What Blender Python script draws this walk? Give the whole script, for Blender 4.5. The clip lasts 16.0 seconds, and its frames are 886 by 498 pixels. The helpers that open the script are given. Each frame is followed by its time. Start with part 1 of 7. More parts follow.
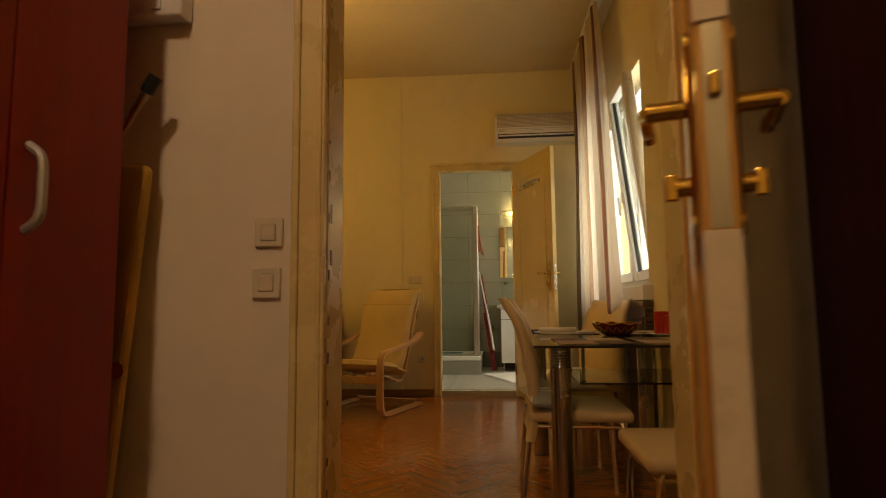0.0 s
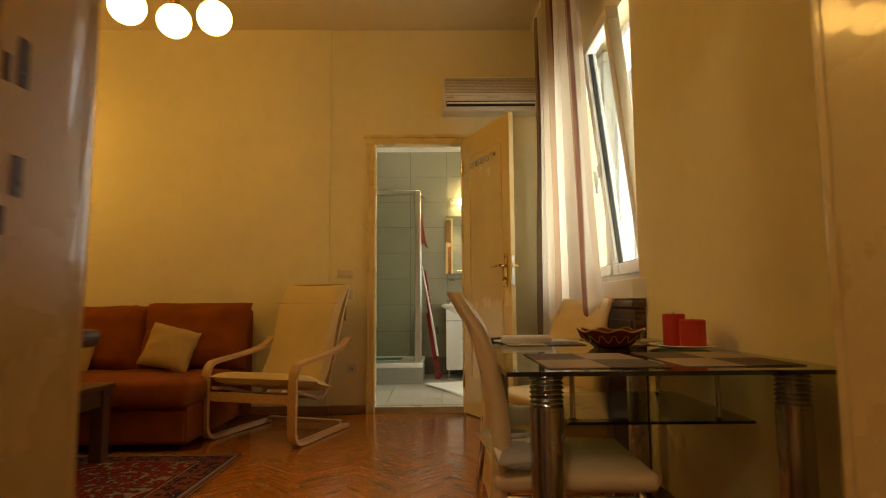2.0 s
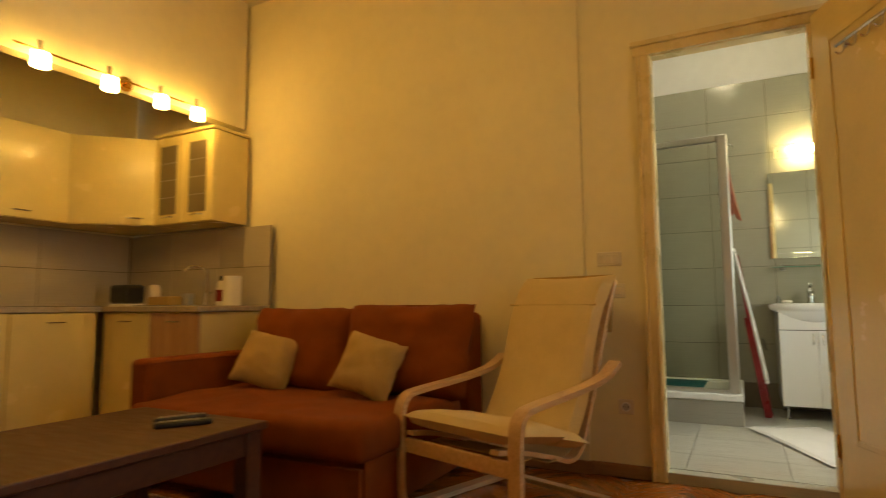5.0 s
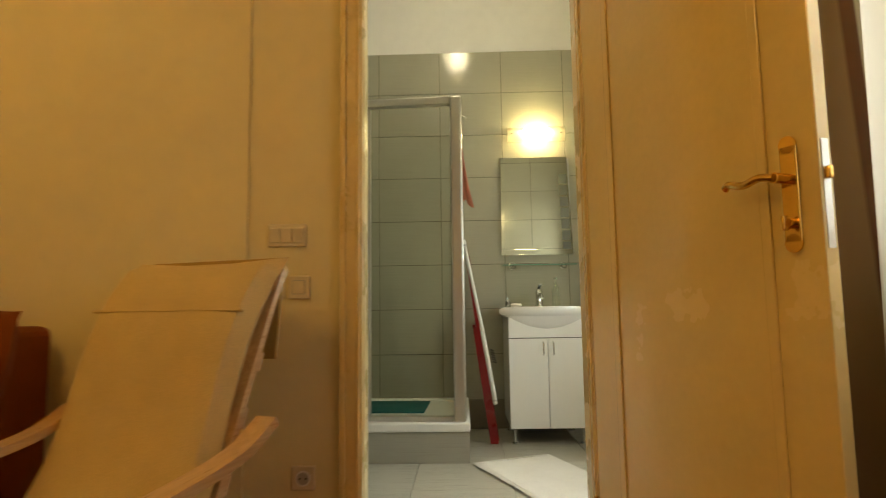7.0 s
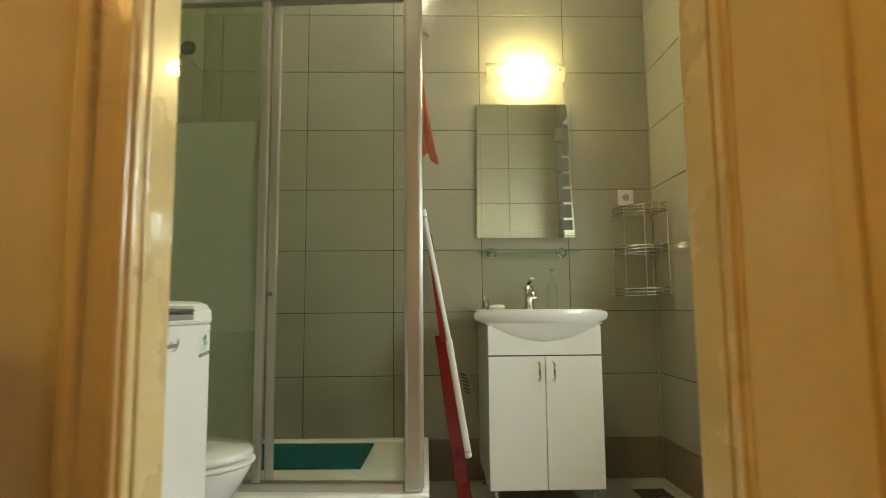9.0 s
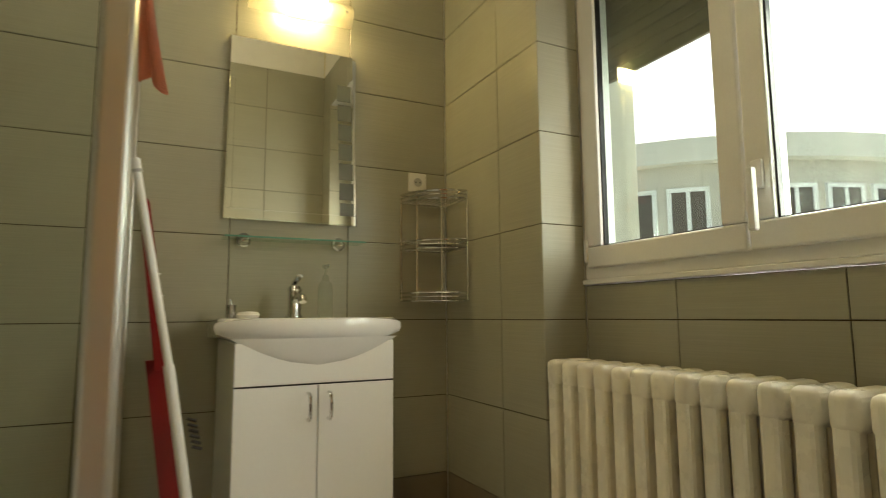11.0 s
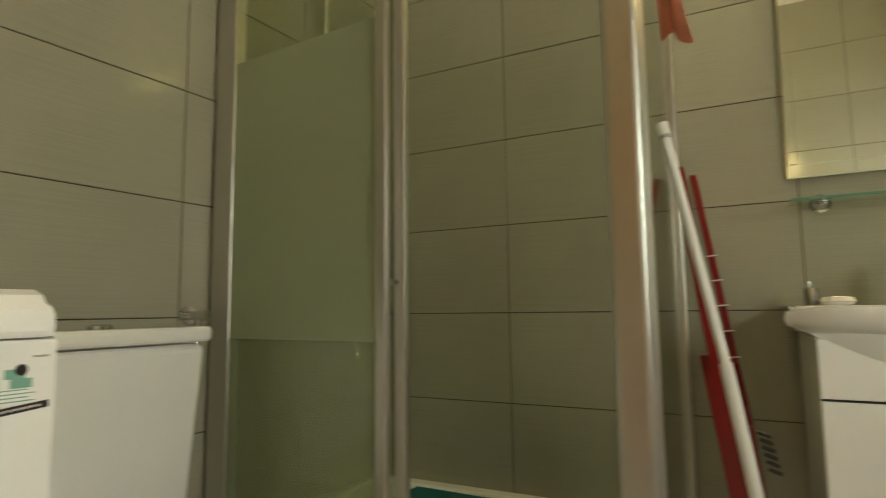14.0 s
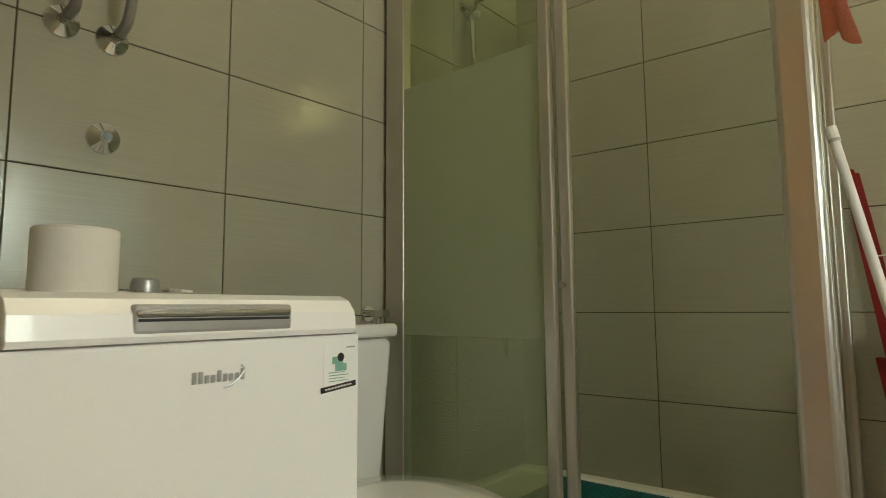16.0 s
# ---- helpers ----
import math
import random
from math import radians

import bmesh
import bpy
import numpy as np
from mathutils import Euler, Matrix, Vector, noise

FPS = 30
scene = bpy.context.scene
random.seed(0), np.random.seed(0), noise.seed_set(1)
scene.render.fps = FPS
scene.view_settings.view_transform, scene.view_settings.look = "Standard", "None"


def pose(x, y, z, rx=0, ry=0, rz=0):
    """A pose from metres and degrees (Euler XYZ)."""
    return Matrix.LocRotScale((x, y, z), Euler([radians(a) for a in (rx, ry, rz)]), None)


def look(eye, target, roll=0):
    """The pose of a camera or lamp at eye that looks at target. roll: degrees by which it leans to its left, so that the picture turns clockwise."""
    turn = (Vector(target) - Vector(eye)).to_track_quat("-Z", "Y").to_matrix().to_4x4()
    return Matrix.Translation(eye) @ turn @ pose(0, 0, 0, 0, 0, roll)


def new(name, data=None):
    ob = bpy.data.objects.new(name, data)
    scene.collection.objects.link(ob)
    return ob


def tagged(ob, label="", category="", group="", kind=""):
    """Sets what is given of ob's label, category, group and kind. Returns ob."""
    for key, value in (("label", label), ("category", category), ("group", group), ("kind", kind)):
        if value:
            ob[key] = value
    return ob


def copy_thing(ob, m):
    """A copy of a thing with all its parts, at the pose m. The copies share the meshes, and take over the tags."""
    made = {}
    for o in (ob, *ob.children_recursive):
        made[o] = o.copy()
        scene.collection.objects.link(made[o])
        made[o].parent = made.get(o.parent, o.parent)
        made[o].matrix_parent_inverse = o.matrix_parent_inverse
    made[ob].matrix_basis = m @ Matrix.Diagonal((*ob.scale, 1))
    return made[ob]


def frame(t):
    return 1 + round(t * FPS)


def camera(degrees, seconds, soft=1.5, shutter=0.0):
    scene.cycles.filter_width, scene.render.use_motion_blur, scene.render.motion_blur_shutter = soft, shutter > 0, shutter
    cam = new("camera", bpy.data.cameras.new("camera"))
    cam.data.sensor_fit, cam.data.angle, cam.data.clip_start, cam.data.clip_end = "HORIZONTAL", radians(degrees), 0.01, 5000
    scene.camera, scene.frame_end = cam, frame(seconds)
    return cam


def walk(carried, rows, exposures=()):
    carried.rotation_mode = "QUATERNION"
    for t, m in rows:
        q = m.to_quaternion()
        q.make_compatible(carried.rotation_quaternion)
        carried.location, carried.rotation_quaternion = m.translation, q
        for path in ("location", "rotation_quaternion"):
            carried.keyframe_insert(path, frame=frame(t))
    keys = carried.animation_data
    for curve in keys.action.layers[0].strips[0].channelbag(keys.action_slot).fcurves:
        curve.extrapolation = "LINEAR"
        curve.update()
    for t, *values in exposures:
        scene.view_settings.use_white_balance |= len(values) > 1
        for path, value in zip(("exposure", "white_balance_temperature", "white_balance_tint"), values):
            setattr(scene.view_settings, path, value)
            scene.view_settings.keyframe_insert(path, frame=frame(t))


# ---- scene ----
# The camera and its walk.
cam = camera(75.0, 16.0, 1.0, 0.6)
PATH = [
    (0, (0.179, -0.374, 0.839), (0.002, 1.608, 1.04), -0.6),
    (0.5, (0.104, -0.151, 0.836), (-0.021, 1.835, 1.038), -0.6),
    (1, (0.123, 0.085, 0.827), (0.08, 2.074, 1.03), -0.4),
    (1.5, (0.147, 0.303, 0.832), (0.137, 2.293, 1.032), -0.5),
    (2, (0.171, 0.532, 0.84), (0.185, 2.522, 1.037), -0.4),
    (2.5, (0.19, 0.761, 0.857), (0.22, 2.751, 1.051), -0.5),
    (3, (0.211, 0.992, 0.867), (0.049, 2.977, 1.057), -0.8),
    (3.2, (0.183, 1.098, 0.865), (-0.189, 3.053, 1.064), -0.9),
    (4.2, (0.12, 1.62, 0.87), (-1.02, 3.25, 1.06), -0.8),
    (5.3, (-0.01, 2.267, 0.869), (-0.827, 4.082, 1.066), -0.5),
    (5.5, (-0.021, 2.369, 0.867), (-0.798, 4.201, 1.064), -0.7),
    (6, (-0.057, 2.654, 0.876), (-0.576, 4.576, 1.071), -0.5),
    (6.5, (-0.077, 3.005, 0.875), (-0.35, 4.977, 1.066), -0.2),
    (7, (-0.029, 3.367, 0.869), (-0.093, 5.356, 1.071), -0.8),
    (7.5, (-0.032, 3.638, 0.873), (-0.039, 5.628, 1.075), -0.4),
    (8, (-0.039, 3.946, 0.869), (0.001, 5.934, 1.082), -0.5),
    (8.5, (-0.028, 4.241, 0.874), (0.029, 6.23, 1.08), -0.4),
    (9, (-0.002, 4.507, 0.872), (0.054, 6.496, 1.079), -0.5),
    (9.5, (-0.014, 4.75, 0.879), (0.132, 6.734, 1.09), -0.3),
    (10, (-0.022, 4.94, 0.889), (0.398, 6.883, 1.104), 0.1),
    (10.2, (-0.034, 4.998, 0.888), (0.496, 6.914, 1.111), -0.2),
    (11.2, (0.07, 5.24, 0.872), (0.98, 7.01, 1.1), -0.4),
    (12.3, (0.152, 5.453, 0.879), (0.488, 7.411, 1.11), -0.5),
    (12.5, (0.156, 5.485, 0.885), (0.369, 7.461, 1.11), -0.4),
    (13, (0.165, 5.522, 0.869), (-0.076, 7.494, 1.105), -0.3),
    (13.3, (0.165, 5.512, 0.875), (-0.347, 7.433, 1.098), -0.6),
    (13.5, (0.162, 5.502, 0.878), (-0.474, 7.386, 1.087), -0.6),
    (14, (0.126, 5.487, 0.867), (-0.796, 7.249, 1.079), -0.7),
    (14.5, (0.083, 5.46, 0.868), (-0.991, 7.134, 1.078), -0.7),
    (15, (0.068, 5.408, 0.879), (-1.121, 7.003, 1.084), -0.5),
    (15.2, (0.056, 5.387, 0.883), (-1.163, 6.96, 1.089), -0.4),
    (15.5, (0.056, 5.349, 0.879), (-1.168, 6.917, 1.091), -0.7),
    (16, (0.071, 5.29, 0.876), (-1.152, 6.859, 1.081), -0.4),
]
EXPOSURES = [(0.0, 1.15, 7700, 14), (0.7, 1.27, 7600, 14), (1.5, 1.38, 7500, 13), (2.0, 1.5, 7300, 12), (3.0, 1.72, 6700, 10), (5.5, 1.75, 6600, 10), (7.0, 1.79, 6500, 9), (9.0, 1.85, 6200, 7),
             (9.6, 1.76, 6200, 8), (10.2, 1.68, 6500, 10), (12.5, 1.2, 7100, 11), (13.3, 1.3, 7150, 11), (14.0, 1.53, 6850, 10), (15.0, 1.63, 6450, 9), (16.0, 1.57, 6450, 9)]
walk(cam, [(t, look(eye, target, roll)) for t, eye, target, roll in PATH], EXPOSURES)

# World and light.
world = bpy.data.worlds.new("world")
scene.world = world
world.use_nodes = True
wn = world.node_tree
sky = wn.nodes.new("ShaderNodeTexSky")
sky.sky_type, sky.sun_disc = "NISHITA", False
sky.sun_elevation, sky.sun_rotation, sky.air_density, sky.dust_density = radians(48), radians(75), 1.0, 4.0
cloud = wn.nodes.new("ShaderNodeHueSaturation")
cloud.inputs["Saturation"].default_value = 0.35
wn.links.new(sky.outputs[0], cloud.inputs["Color"])
wn.links.new(cloud.outputs[0], wn.nodes["Background"].inputs[0])
wn.nodes["Background"].inputs[1].default_value = 0.15
sun = new("sun", bpy.data.lights.new("sun", "SUN"))
sun.data.energy, sun.data.angle, sun.data.color = 1.5, radians(40), (1.0, 0.97, 0.92)
sun.matrix_world = look((0, 0, 0), (-math.sin(radians(75)) * 0.67, -math.cos(radians(75)) * 0.67, -0.74))

LAMP_WARM = (1.0, 0.46, 0.10)
LAMP_BATH = (1.0, 0.78, 0.33)
CHANDELIER, SPOTS, BATH_LAMP, BATH_CEILING, HALL_LAMP = 8.3, 17.0, 34.0, 50.0, 90.0

# The overcast sky's light in the lower half of the bathroom window.
pane_light = new("window_light", bpy.data.lights.new("window_light", "AREA"))
pane_light.data.shape, pane_light.data.size, pane_light.data.size_y = "RECTANGLE", 0.72, 0.66
pane_light.data.energy, pane_light.data.color = 9.0, (1.0, 0.97, 0.86)
pane_light.matrix_world = look((1.52, 5.8, 1.34), (0.0, 5.8, 1.2))

# The same sky in the living-room window.
sash_light = new("window_light", bpy.data.lights.new("window_light", "AREA"))
sash_light.data.shape, sash_light.data.size, sash_light.data.size_y = "RECTANGLE", 1.4, 1.35
sash_light.data.energy, sash_light.data.color = 10.0, (0.93, 0.97, 1.0)
sash_light.matrix_world = look((1.54, 4.02, 1.68), (0.0, 4.02, 1.68))


# Materials.
def nodes_of(name):
    m = bpy.data.materials.new(name)
    m.use_nodes = True
    return m, m.node_tree, m.node_tree.nodes["Principled BSDF"]


def coords(t, scale=(1, 1, 1)):
    tc, mp = t.nodes.new("ShaderNodeTexCoord"), t.nodes.new("ShaderNodeMapping")
    mp.inputs["Scale"].default_value = scale
    t.links.new(tc.outputs["Object"], mp.inputs["Vector"])
    return mp.outputs[0]


def noise_of(t, vec, scale, detail=4, rough=0.55):
    n = t.nodes.new("ShaderNodeTexNoise")
    n.inputs["Scale"].default_value, n.inputs["Detail"].default_value, n.inputs["Roughness"].default_value = scale, detail, rough
    t.links.new(vec, n.inputs["Vector"])
    return n.outputs["Fac"]


def ramp(t, fac, stops):
    r = t.nodes.new("ShaderNodeValToRGB")
    while len(r.color_ramp.elements) < len(stops):
        r.color_ramp.elements.new(0.5)
    for e, (p, c) in zip(r.color_ramp.elements, stops):
        e.position, e.color = p, (*c, 1) if len(c) == 3 else c
    t.links.new(fac, r.inputs[0])
    return r.outputs[0]


def mix(t, fac, a, b, kind="MIX"):
    n = t.nodes.new("ShaderNodeMix")
    n.data_type, n.blend_type = "RGBA", kind
    for sock, v in ((n.inputs[0], fac), (n.inputs[6], a), (n.inputs[7], b)):
        if isinstance(v, (int, float)):
            sock.default_value = v
        elif isinstance(v, tuple):
            sock.default_value = (*v, 1)
        else:
            t.links.new(v, sock)
    return n.outputs[2]


def math_of(t, op, a, b=0.0):
    n = t.nodes.new("ShaderNodeMath")
    n.operation = op
    for sock, v in ((n.inputs[0], a), (n.inputs[1], b)):
        if isinstance(v, (int, float)):
            sock.default_value = v
        else:
            t.links.new(v, sock)
    return n.outputs[0]


def bump(t, p, height, strength, distance=0.01):
    b = t.nodes.new("ShaderNodeBump")
    b.inputs["Strength"].default_value, b.inputs["Distance"].default_value = strength, distance
    t.links.new(height, b.inputs["Height"])
    t.links.new(b.outputs[0], p.inputs["Normal"])


def scaled(c, k):
    return tuple(min(1.0, v * k) for v in c)


def plain(name, c, rough=0.5, metal=0.0, var=0.12, scale=6.0, grain=180.0, relief=0.08, coat=0.0, stretch=(1, 1, 1), island=0.0):
    """A surface with a slow stain, a fine grain, uneven gloss and fine relief."""
    m, t, p = nodes_of(name)
    v = coords(t, stretch)
    uneven = min(0.07, 0.008 + 0.7 * var)
    slow, fine = noise_of(t, v, scale, 5), noise_of(t, v, grain, 3)
    col = ramp(t, slow, [(0.3, scaled(c, 1 - var)), (0.7, scaled(c, 1 + var * 0.6))])
    col = mix(t, 0.35 * var + 0.03, col, ramp(t, fine, [(0.3, scaled(c, 0.6)), (0.7, scaled(c, 1.3))]))
    if island:
        info = t.nodes.new("ShaderNodeObjectInfo")
        col = mix(t, 1.0, col, ramp(t, info.outputs["Random"], [(0, (1 - island,) * 3), (1, (1, 1, 1))]), "MULTIPLY")
    t.links.new(col, p.inputs["Base Color"])
    p.inputs["Metallic"].default_value = metal
    p.inputs["Coat Weight"].default_value = coat
    t.links.new(ramp(t, slow, [(0.25, (max(0.02, rough - uneven),) * 3), (0.75, (min(1, rough + uneven),) * 3)]), p.inputs["Roughness"])
    if relief:
        bump(t, p, fine, relief, 0.004)
    return m


def wood(name, dark, light, rough=0.35, along="x", scale=1.0, coat=0.0, random=0.0, relief=0.15):
    """Streaked grain along one axis of the object."""
    m, t, p = nodes_of(name)
    st = {"x": (1.5, 22, 22), "y": (22, 1.5, 22), "z": (22, 22, 1.5)}[along]
    vec = coords(t, tuple(s * scale for s in st))
    info = t.nodes.new("ShaderNodeObjectInfo")
    if random:
        geo = t.nodes.new("ShaderNodeNewGeometry")
        both = math_of(t, "ADD", info.outputs["Random"], geo.outputs["Random Per Island"])
        both = math_of(t, "FRACT", both)
        off = t.nodes.new("ShaderNodeVectorMath")
        off.operation = "ADD"
        comb = t.nodes.new("ShaderNodeCombineXYZ")
        for s in comb.inputs:
            t.links.new(math_of(t, "MULTIPLY", both, 37.0), s)
        t.links.new(vec, off.inputs[0])
        t.links.new(comb.outputs[0], off.inputs[1])
        vec = off.outputs[0]
    a, b = noise_of(t, vec, 2.2, 6, 0.6), noise_of(t, vec, 9.0, 3)
    col = ramp(t, a, [(0.3, dark), (0.52, tuple((x + y) / 2 for x, y in zip(dark, light))), (0.72, light)])
    col = mix(t, 0.25, col, ramp(t, b, [(0.35, scaled(dark, 0.8)), (0.65, light)]))
    if random:
        col = mix(t, 1.0, col, ramp(t, both, [(0, (1 - random,) * 3), (0.5, (1, 0.98, 0.95)), (1, (1 - random * 0.6, 1 - random * 0.75, 1 - random * 0.85))]), "MULTIPLY")
    t.links.new(col, p.inputs["Base Color"])
    t.links.new(ramp(t, b, [(0.3, (max(0.03, rough - 0.08),) * 3), (0.7, (rough + 0.1,) * 3)]), p.inputs["Roughness"])
    p.inputs["Coat Weight"].default_value, p.inputs["Coat Roughness"].default_value = coat, 0.12
    bump(t, p, a, relief, 0.003)
    return m


def fabric(name, c, weave=420.0, var=0.2, sheen=0.3, rough=0.9):
    m, t, p = nodes_of(name)
    v = coords(t)
    slow = noise_of(t, v, 7, 5)
    col = ramp(t, slow, [(0.3, scaled(c, 1 - var)), (0.7, scaled(c, 1 + var * 0.5))])
    w = t.nodes.new("ShaderNodeTexVoronoi")
    w.inputs["Scale"].default_value = weave
    t.links.new(v, w.inputs["Vector"])
    col = mix(t, 0.3, col, ramp(t, w.outputs["Distance"], [(0.1, scaled(c, 1.15)), (0.7, scaled(c, 0.55))]))
    t.links.new(col, p.inputs["Base Color"])
    p.inputs["Roughness"].default_value = rough
    p.inputs["Sheen Weight"].default_value, p.inputs["Specular IOR Level"].default_value = sheen * 0.3, 0.2
    folds = math_of(t, "ADD", math_of(t, "MULTIPLY", noise_of(t, v, 14, 3), 3.0), w.outputs["Distance"])
    bump(t, p, folds, 0.35, 0.006)
    return m


def glass(name, tint=(0.9, 0.95, 0.93), gloss=0.9, frost=0.0, rough=0.0):
    """A thin pane: see-through with a Fresnel gloss; frost mixes in a milky scatter."""
    m, t, p = nodes_of(name)
    t.nodes.remove(p)
    out = t.nodes["Material Output"]
    tr, gl, fr, mx = (t.nodes.new(k) for k in ("ShaderNodeBsdfTransparent", "ShaderNodeBsdfGlossy", "ShaderNodeLayerWeight", "ShaderNodeMixShader"))
    tr.inputs[0].default_value = (*tint, 1)
    gl.inputs["Roughness"].default_value = rough
    gl.inputs[0].default_value = (gloss, gloss, gloss, 1)
    fr.inputs["Blend"].default_value = 0.5
    gain = math_of(t, "ADD", math_of(t, "MULTIPLY", math_of(t, "POWER", fr.outputs["Facing"], 4.0), 0.75), 0.045)
    base = tr.outputs[0]
    if frost:
        df, tl, m2, m3 = (t.nodes.new(k) for k in ("ShaderNodeBsdfDiffuse", "ShaderNodeBsdfTranslucent", "ShaderNodeMixShader", "ShaderNodeMixShader"))
        df.inputs[0].default_value = tl.inputs[0].default_value = (*scaled(tint, 0.92), 1)
        m2.inputs[0].default_value, m3.inputs[0].default_value = 0.62, frost
        t.links.new(df.outputs[0], m2.inputs[1])
        t.links.new(tl.outputs[0], m2.inputs[2])
        t.links.new(tr.outputs[0], m3.inputs[1])
        t.links.new(m2.outputs[0], m3.inputs[2])
        base = m3.outputs[0]
    t.links.new(gain, mx.inputs[0])
    t.links.new(base, mx.inputs[1])
    t.links.new(gl.outputs[0], mx.inputs[2])
    t.links.new(mx.outputs[0], out.inputs[0])
    return m


def glow(name, c, strength):
    m, t, p = nodes_of(name)
    p.inputs["Base Color"].default_value = (0.9, 0.88, 0.84, 1)
    p.inputs["Emission Color"].default_value = (*c, 1)
    p.inputs["Emission Strength"].default_value = strength
    return m


def tile_material(name, c, rough, lines=True, island=0.05):
    """Glazed tile with fine brushed lines along its length."""
    m, t, p = nodes_of(name)
    v = coords(t, (2.0, 2.0, 190.0))
    brushed = noise_of(t, v, 1.6, 4)
    slow = noise_of(t, coords(t), 3.0, 4)
    info = t.nodes.new("ShaderNodeObjectInfo")
    col = ramp(t, slow, [(0.3, scaled(c, 0.93)), (0.7, scaled(c, 1.05))])
    col = mix(t, 0.3 if lines else 0.08, col, ramp(t, brushed, [(0.3, scaled(c, 0.8)), (0.7, scaled(c, 1.12))]))
    col = mix(t, 1.0, col, ramp(t, info.outputs["Random"], [(0, (1 - island,) * 3), (1, (1, 1, 1))]), "MULTIPLY")
    t.links.new(col, p.inputs["Base Color"])
    t.links.new(ramp(t, brushed, [(0.2, (max(0.03, rough - 0.06),) * 3), (0.8, (rough + 0.1,) * 3)]), p.inputs["Roughness"])
    bump(t, p, brushed, 0.12 if lines else 0.04, 0.002)
    return m


def plaster(name, c, rough=0.85):
    m, t, p = nodes_of(name)
    v = coords(t)
    slow, mid, fine = noise_of(t, v, 1.3, 5), noise_of(t, v, 14, 4), noise_of(t, v, 220, 3)
    col = ramp(t, slow, [(0.3, scaled(c, 0.93)), (0.7, scaled(c, 1.04))])
    col = mix(t, 0.12, col, ramp(t, mid, [(0.3, scaled(c, 0.75)), (0.6, c)]))
    t.links.new(col, p.inputs["Base Color"])
    p.inputs["Roughness"].default_value = rough
    bump(t, p, math_of(t, "ADD", math_of(t, "MULTIPLY", mid, 1.5), math_of(t, "MULTIPLY", fine, 0.4)), 0.16, 0.006)
    return m


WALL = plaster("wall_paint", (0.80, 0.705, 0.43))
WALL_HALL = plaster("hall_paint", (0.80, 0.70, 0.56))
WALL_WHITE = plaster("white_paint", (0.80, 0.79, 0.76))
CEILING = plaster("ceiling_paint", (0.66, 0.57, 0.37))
TRIM = plain("cream_gloss_paint", (0.75, 0.60, 0.29), 0.28, var=0.08, scale=5, grain=60, relief=0.12, coat=0.3)
DOORPAINT = plain("door_gloss_paint", (0.74, 0.58, 0.24), 0.24, var=0.08, scale=3, grain=45, relief=0.12, coat=0.4)
HALLDOOR = plain("brown_door_gloss", (0.62, 0.33, 0.09), 0.2, var=0.1, scale=3, grain=45, relief=0.12, coat=0.5)
PVC = plain("white_pvc", (0.80, 0.80, 0.78), 0.3, var=0.04, relief=0.03)
PARQUET = wood("oak_parquet", (0.27, 0.078, 0.008), (0.43, 0.145, 0.020), 0.2, "x", 1.0, 0.35, 0.2, 0.05)
BASEWOOD = wood("baseboard_wood", (0.24, 0.11, 0.04), (0.38, 0.20, 0.085), 0.35, "x", 0.8)
BIRCH = wood("birch_plywood", (0.50, 0.30, 0.13), (0.68, 0.46, 0.24), 0.35, "y", 0.8, 0.2)
DARKWOOD = wood("dark_stained_wood", (0.035, 0.014, 0.007), (0.11, 0.045, 0.02), 0.3, "x", 0.8, 0.3)
BROWNWOOD = wood("brown_veneer", (0.05, 0.014, 0.004), (0.10, 0.032, 0.010), 0.45, "x", 0.7, 0.0)
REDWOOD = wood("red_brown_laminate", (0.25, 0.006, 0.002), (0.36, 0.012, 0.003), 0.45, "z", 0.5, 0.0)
# The red-brown laminate again, with the hall corner's shade put into its colour.
REDWOOD_SHADED = wood("shaded_red_laminate", (0.030, 0.004, 0.003), (0.06, 0.008, 0.005), 0.5, "z", 0.5, 0.0)
CABINET = plain("cream_laminate", (0.76, 0.63, 0.26), 0.25, var=0.05, relief=0.03, coat=0.2)
CABWOOD = wood("beech_laminate", (0.40, 0.22, 0.10), (0.55, 0.34, 0.17), 0.35, "z", 0.6)
WORKTOP = plain("stone_laminate", (0.42, 0.36, 0.28), 0.35, var=0.25, scale=40, grain=300, relief=0.05)
WHITE = plain("white_enamel", (0.90, 0.90, 0.87), 0.3, var=0.006, relief=0.02, coat=0.5)
WHITEPLASTIC = plain("white_plastic", (0.78, 0.77, 0.73), 0.35, var=0.05, relief=0.03)
OLDPLASTIC = plain("ivory_plastic", (0.70, 0.62, 0.46), 0.4, var=0.08, relief=0.03)
CERAMIC = plain("white_ceramic", (0.82, 0.82, 0.80), 0.08, var=0.02, relief=0.0, coat=0.8)
GREYPLASTIC = plain("silver_plastic", (0.45, 0.45, 0.44), 0.32, 0.5, var=0.06)
BLACK = plain("black_plastic", (0.02, 0.02, 0.02), 0.35, var=0.2)
CHROME = plain("chrome", (0.72, 0.72, 0.71), 0.09, 1.0, var=0.05, relief=0.0)
STEEL = plain("brushed_steel", (0.52, 0.51, 0.49), 0.26, 1.0, var=0.025, grain=400, relief=0.02)
ALU = plain("satin_aluminium", (0.62, 0.60, 0.56), 0.38, 1.0, var=0.02, grain=400, relief=0.02)
BRASS = plain("polished_brass", (0.72, 0.47, 0.13), 0.16, 1.0, var=0.12, relief=0.03)
RUST = fabric("rust_microfibre", (0.25, 0.058, 0.004), 500, 0.22, 0.08)
BEIGE = fabric("beige_cotton", (0.50, 0.33, 0.11), 380, 0.15, 0.2)
CREAMCLOTH = fabric("cream_cotton", (0.72, 0.55, 0.26), 420, 0.1, 0.2)
VINYL = plain("cream_vinyl", (0.66, 0.51, 0.28), 0.38, var=0.08, scale=9, grain=260, relief=0.14)
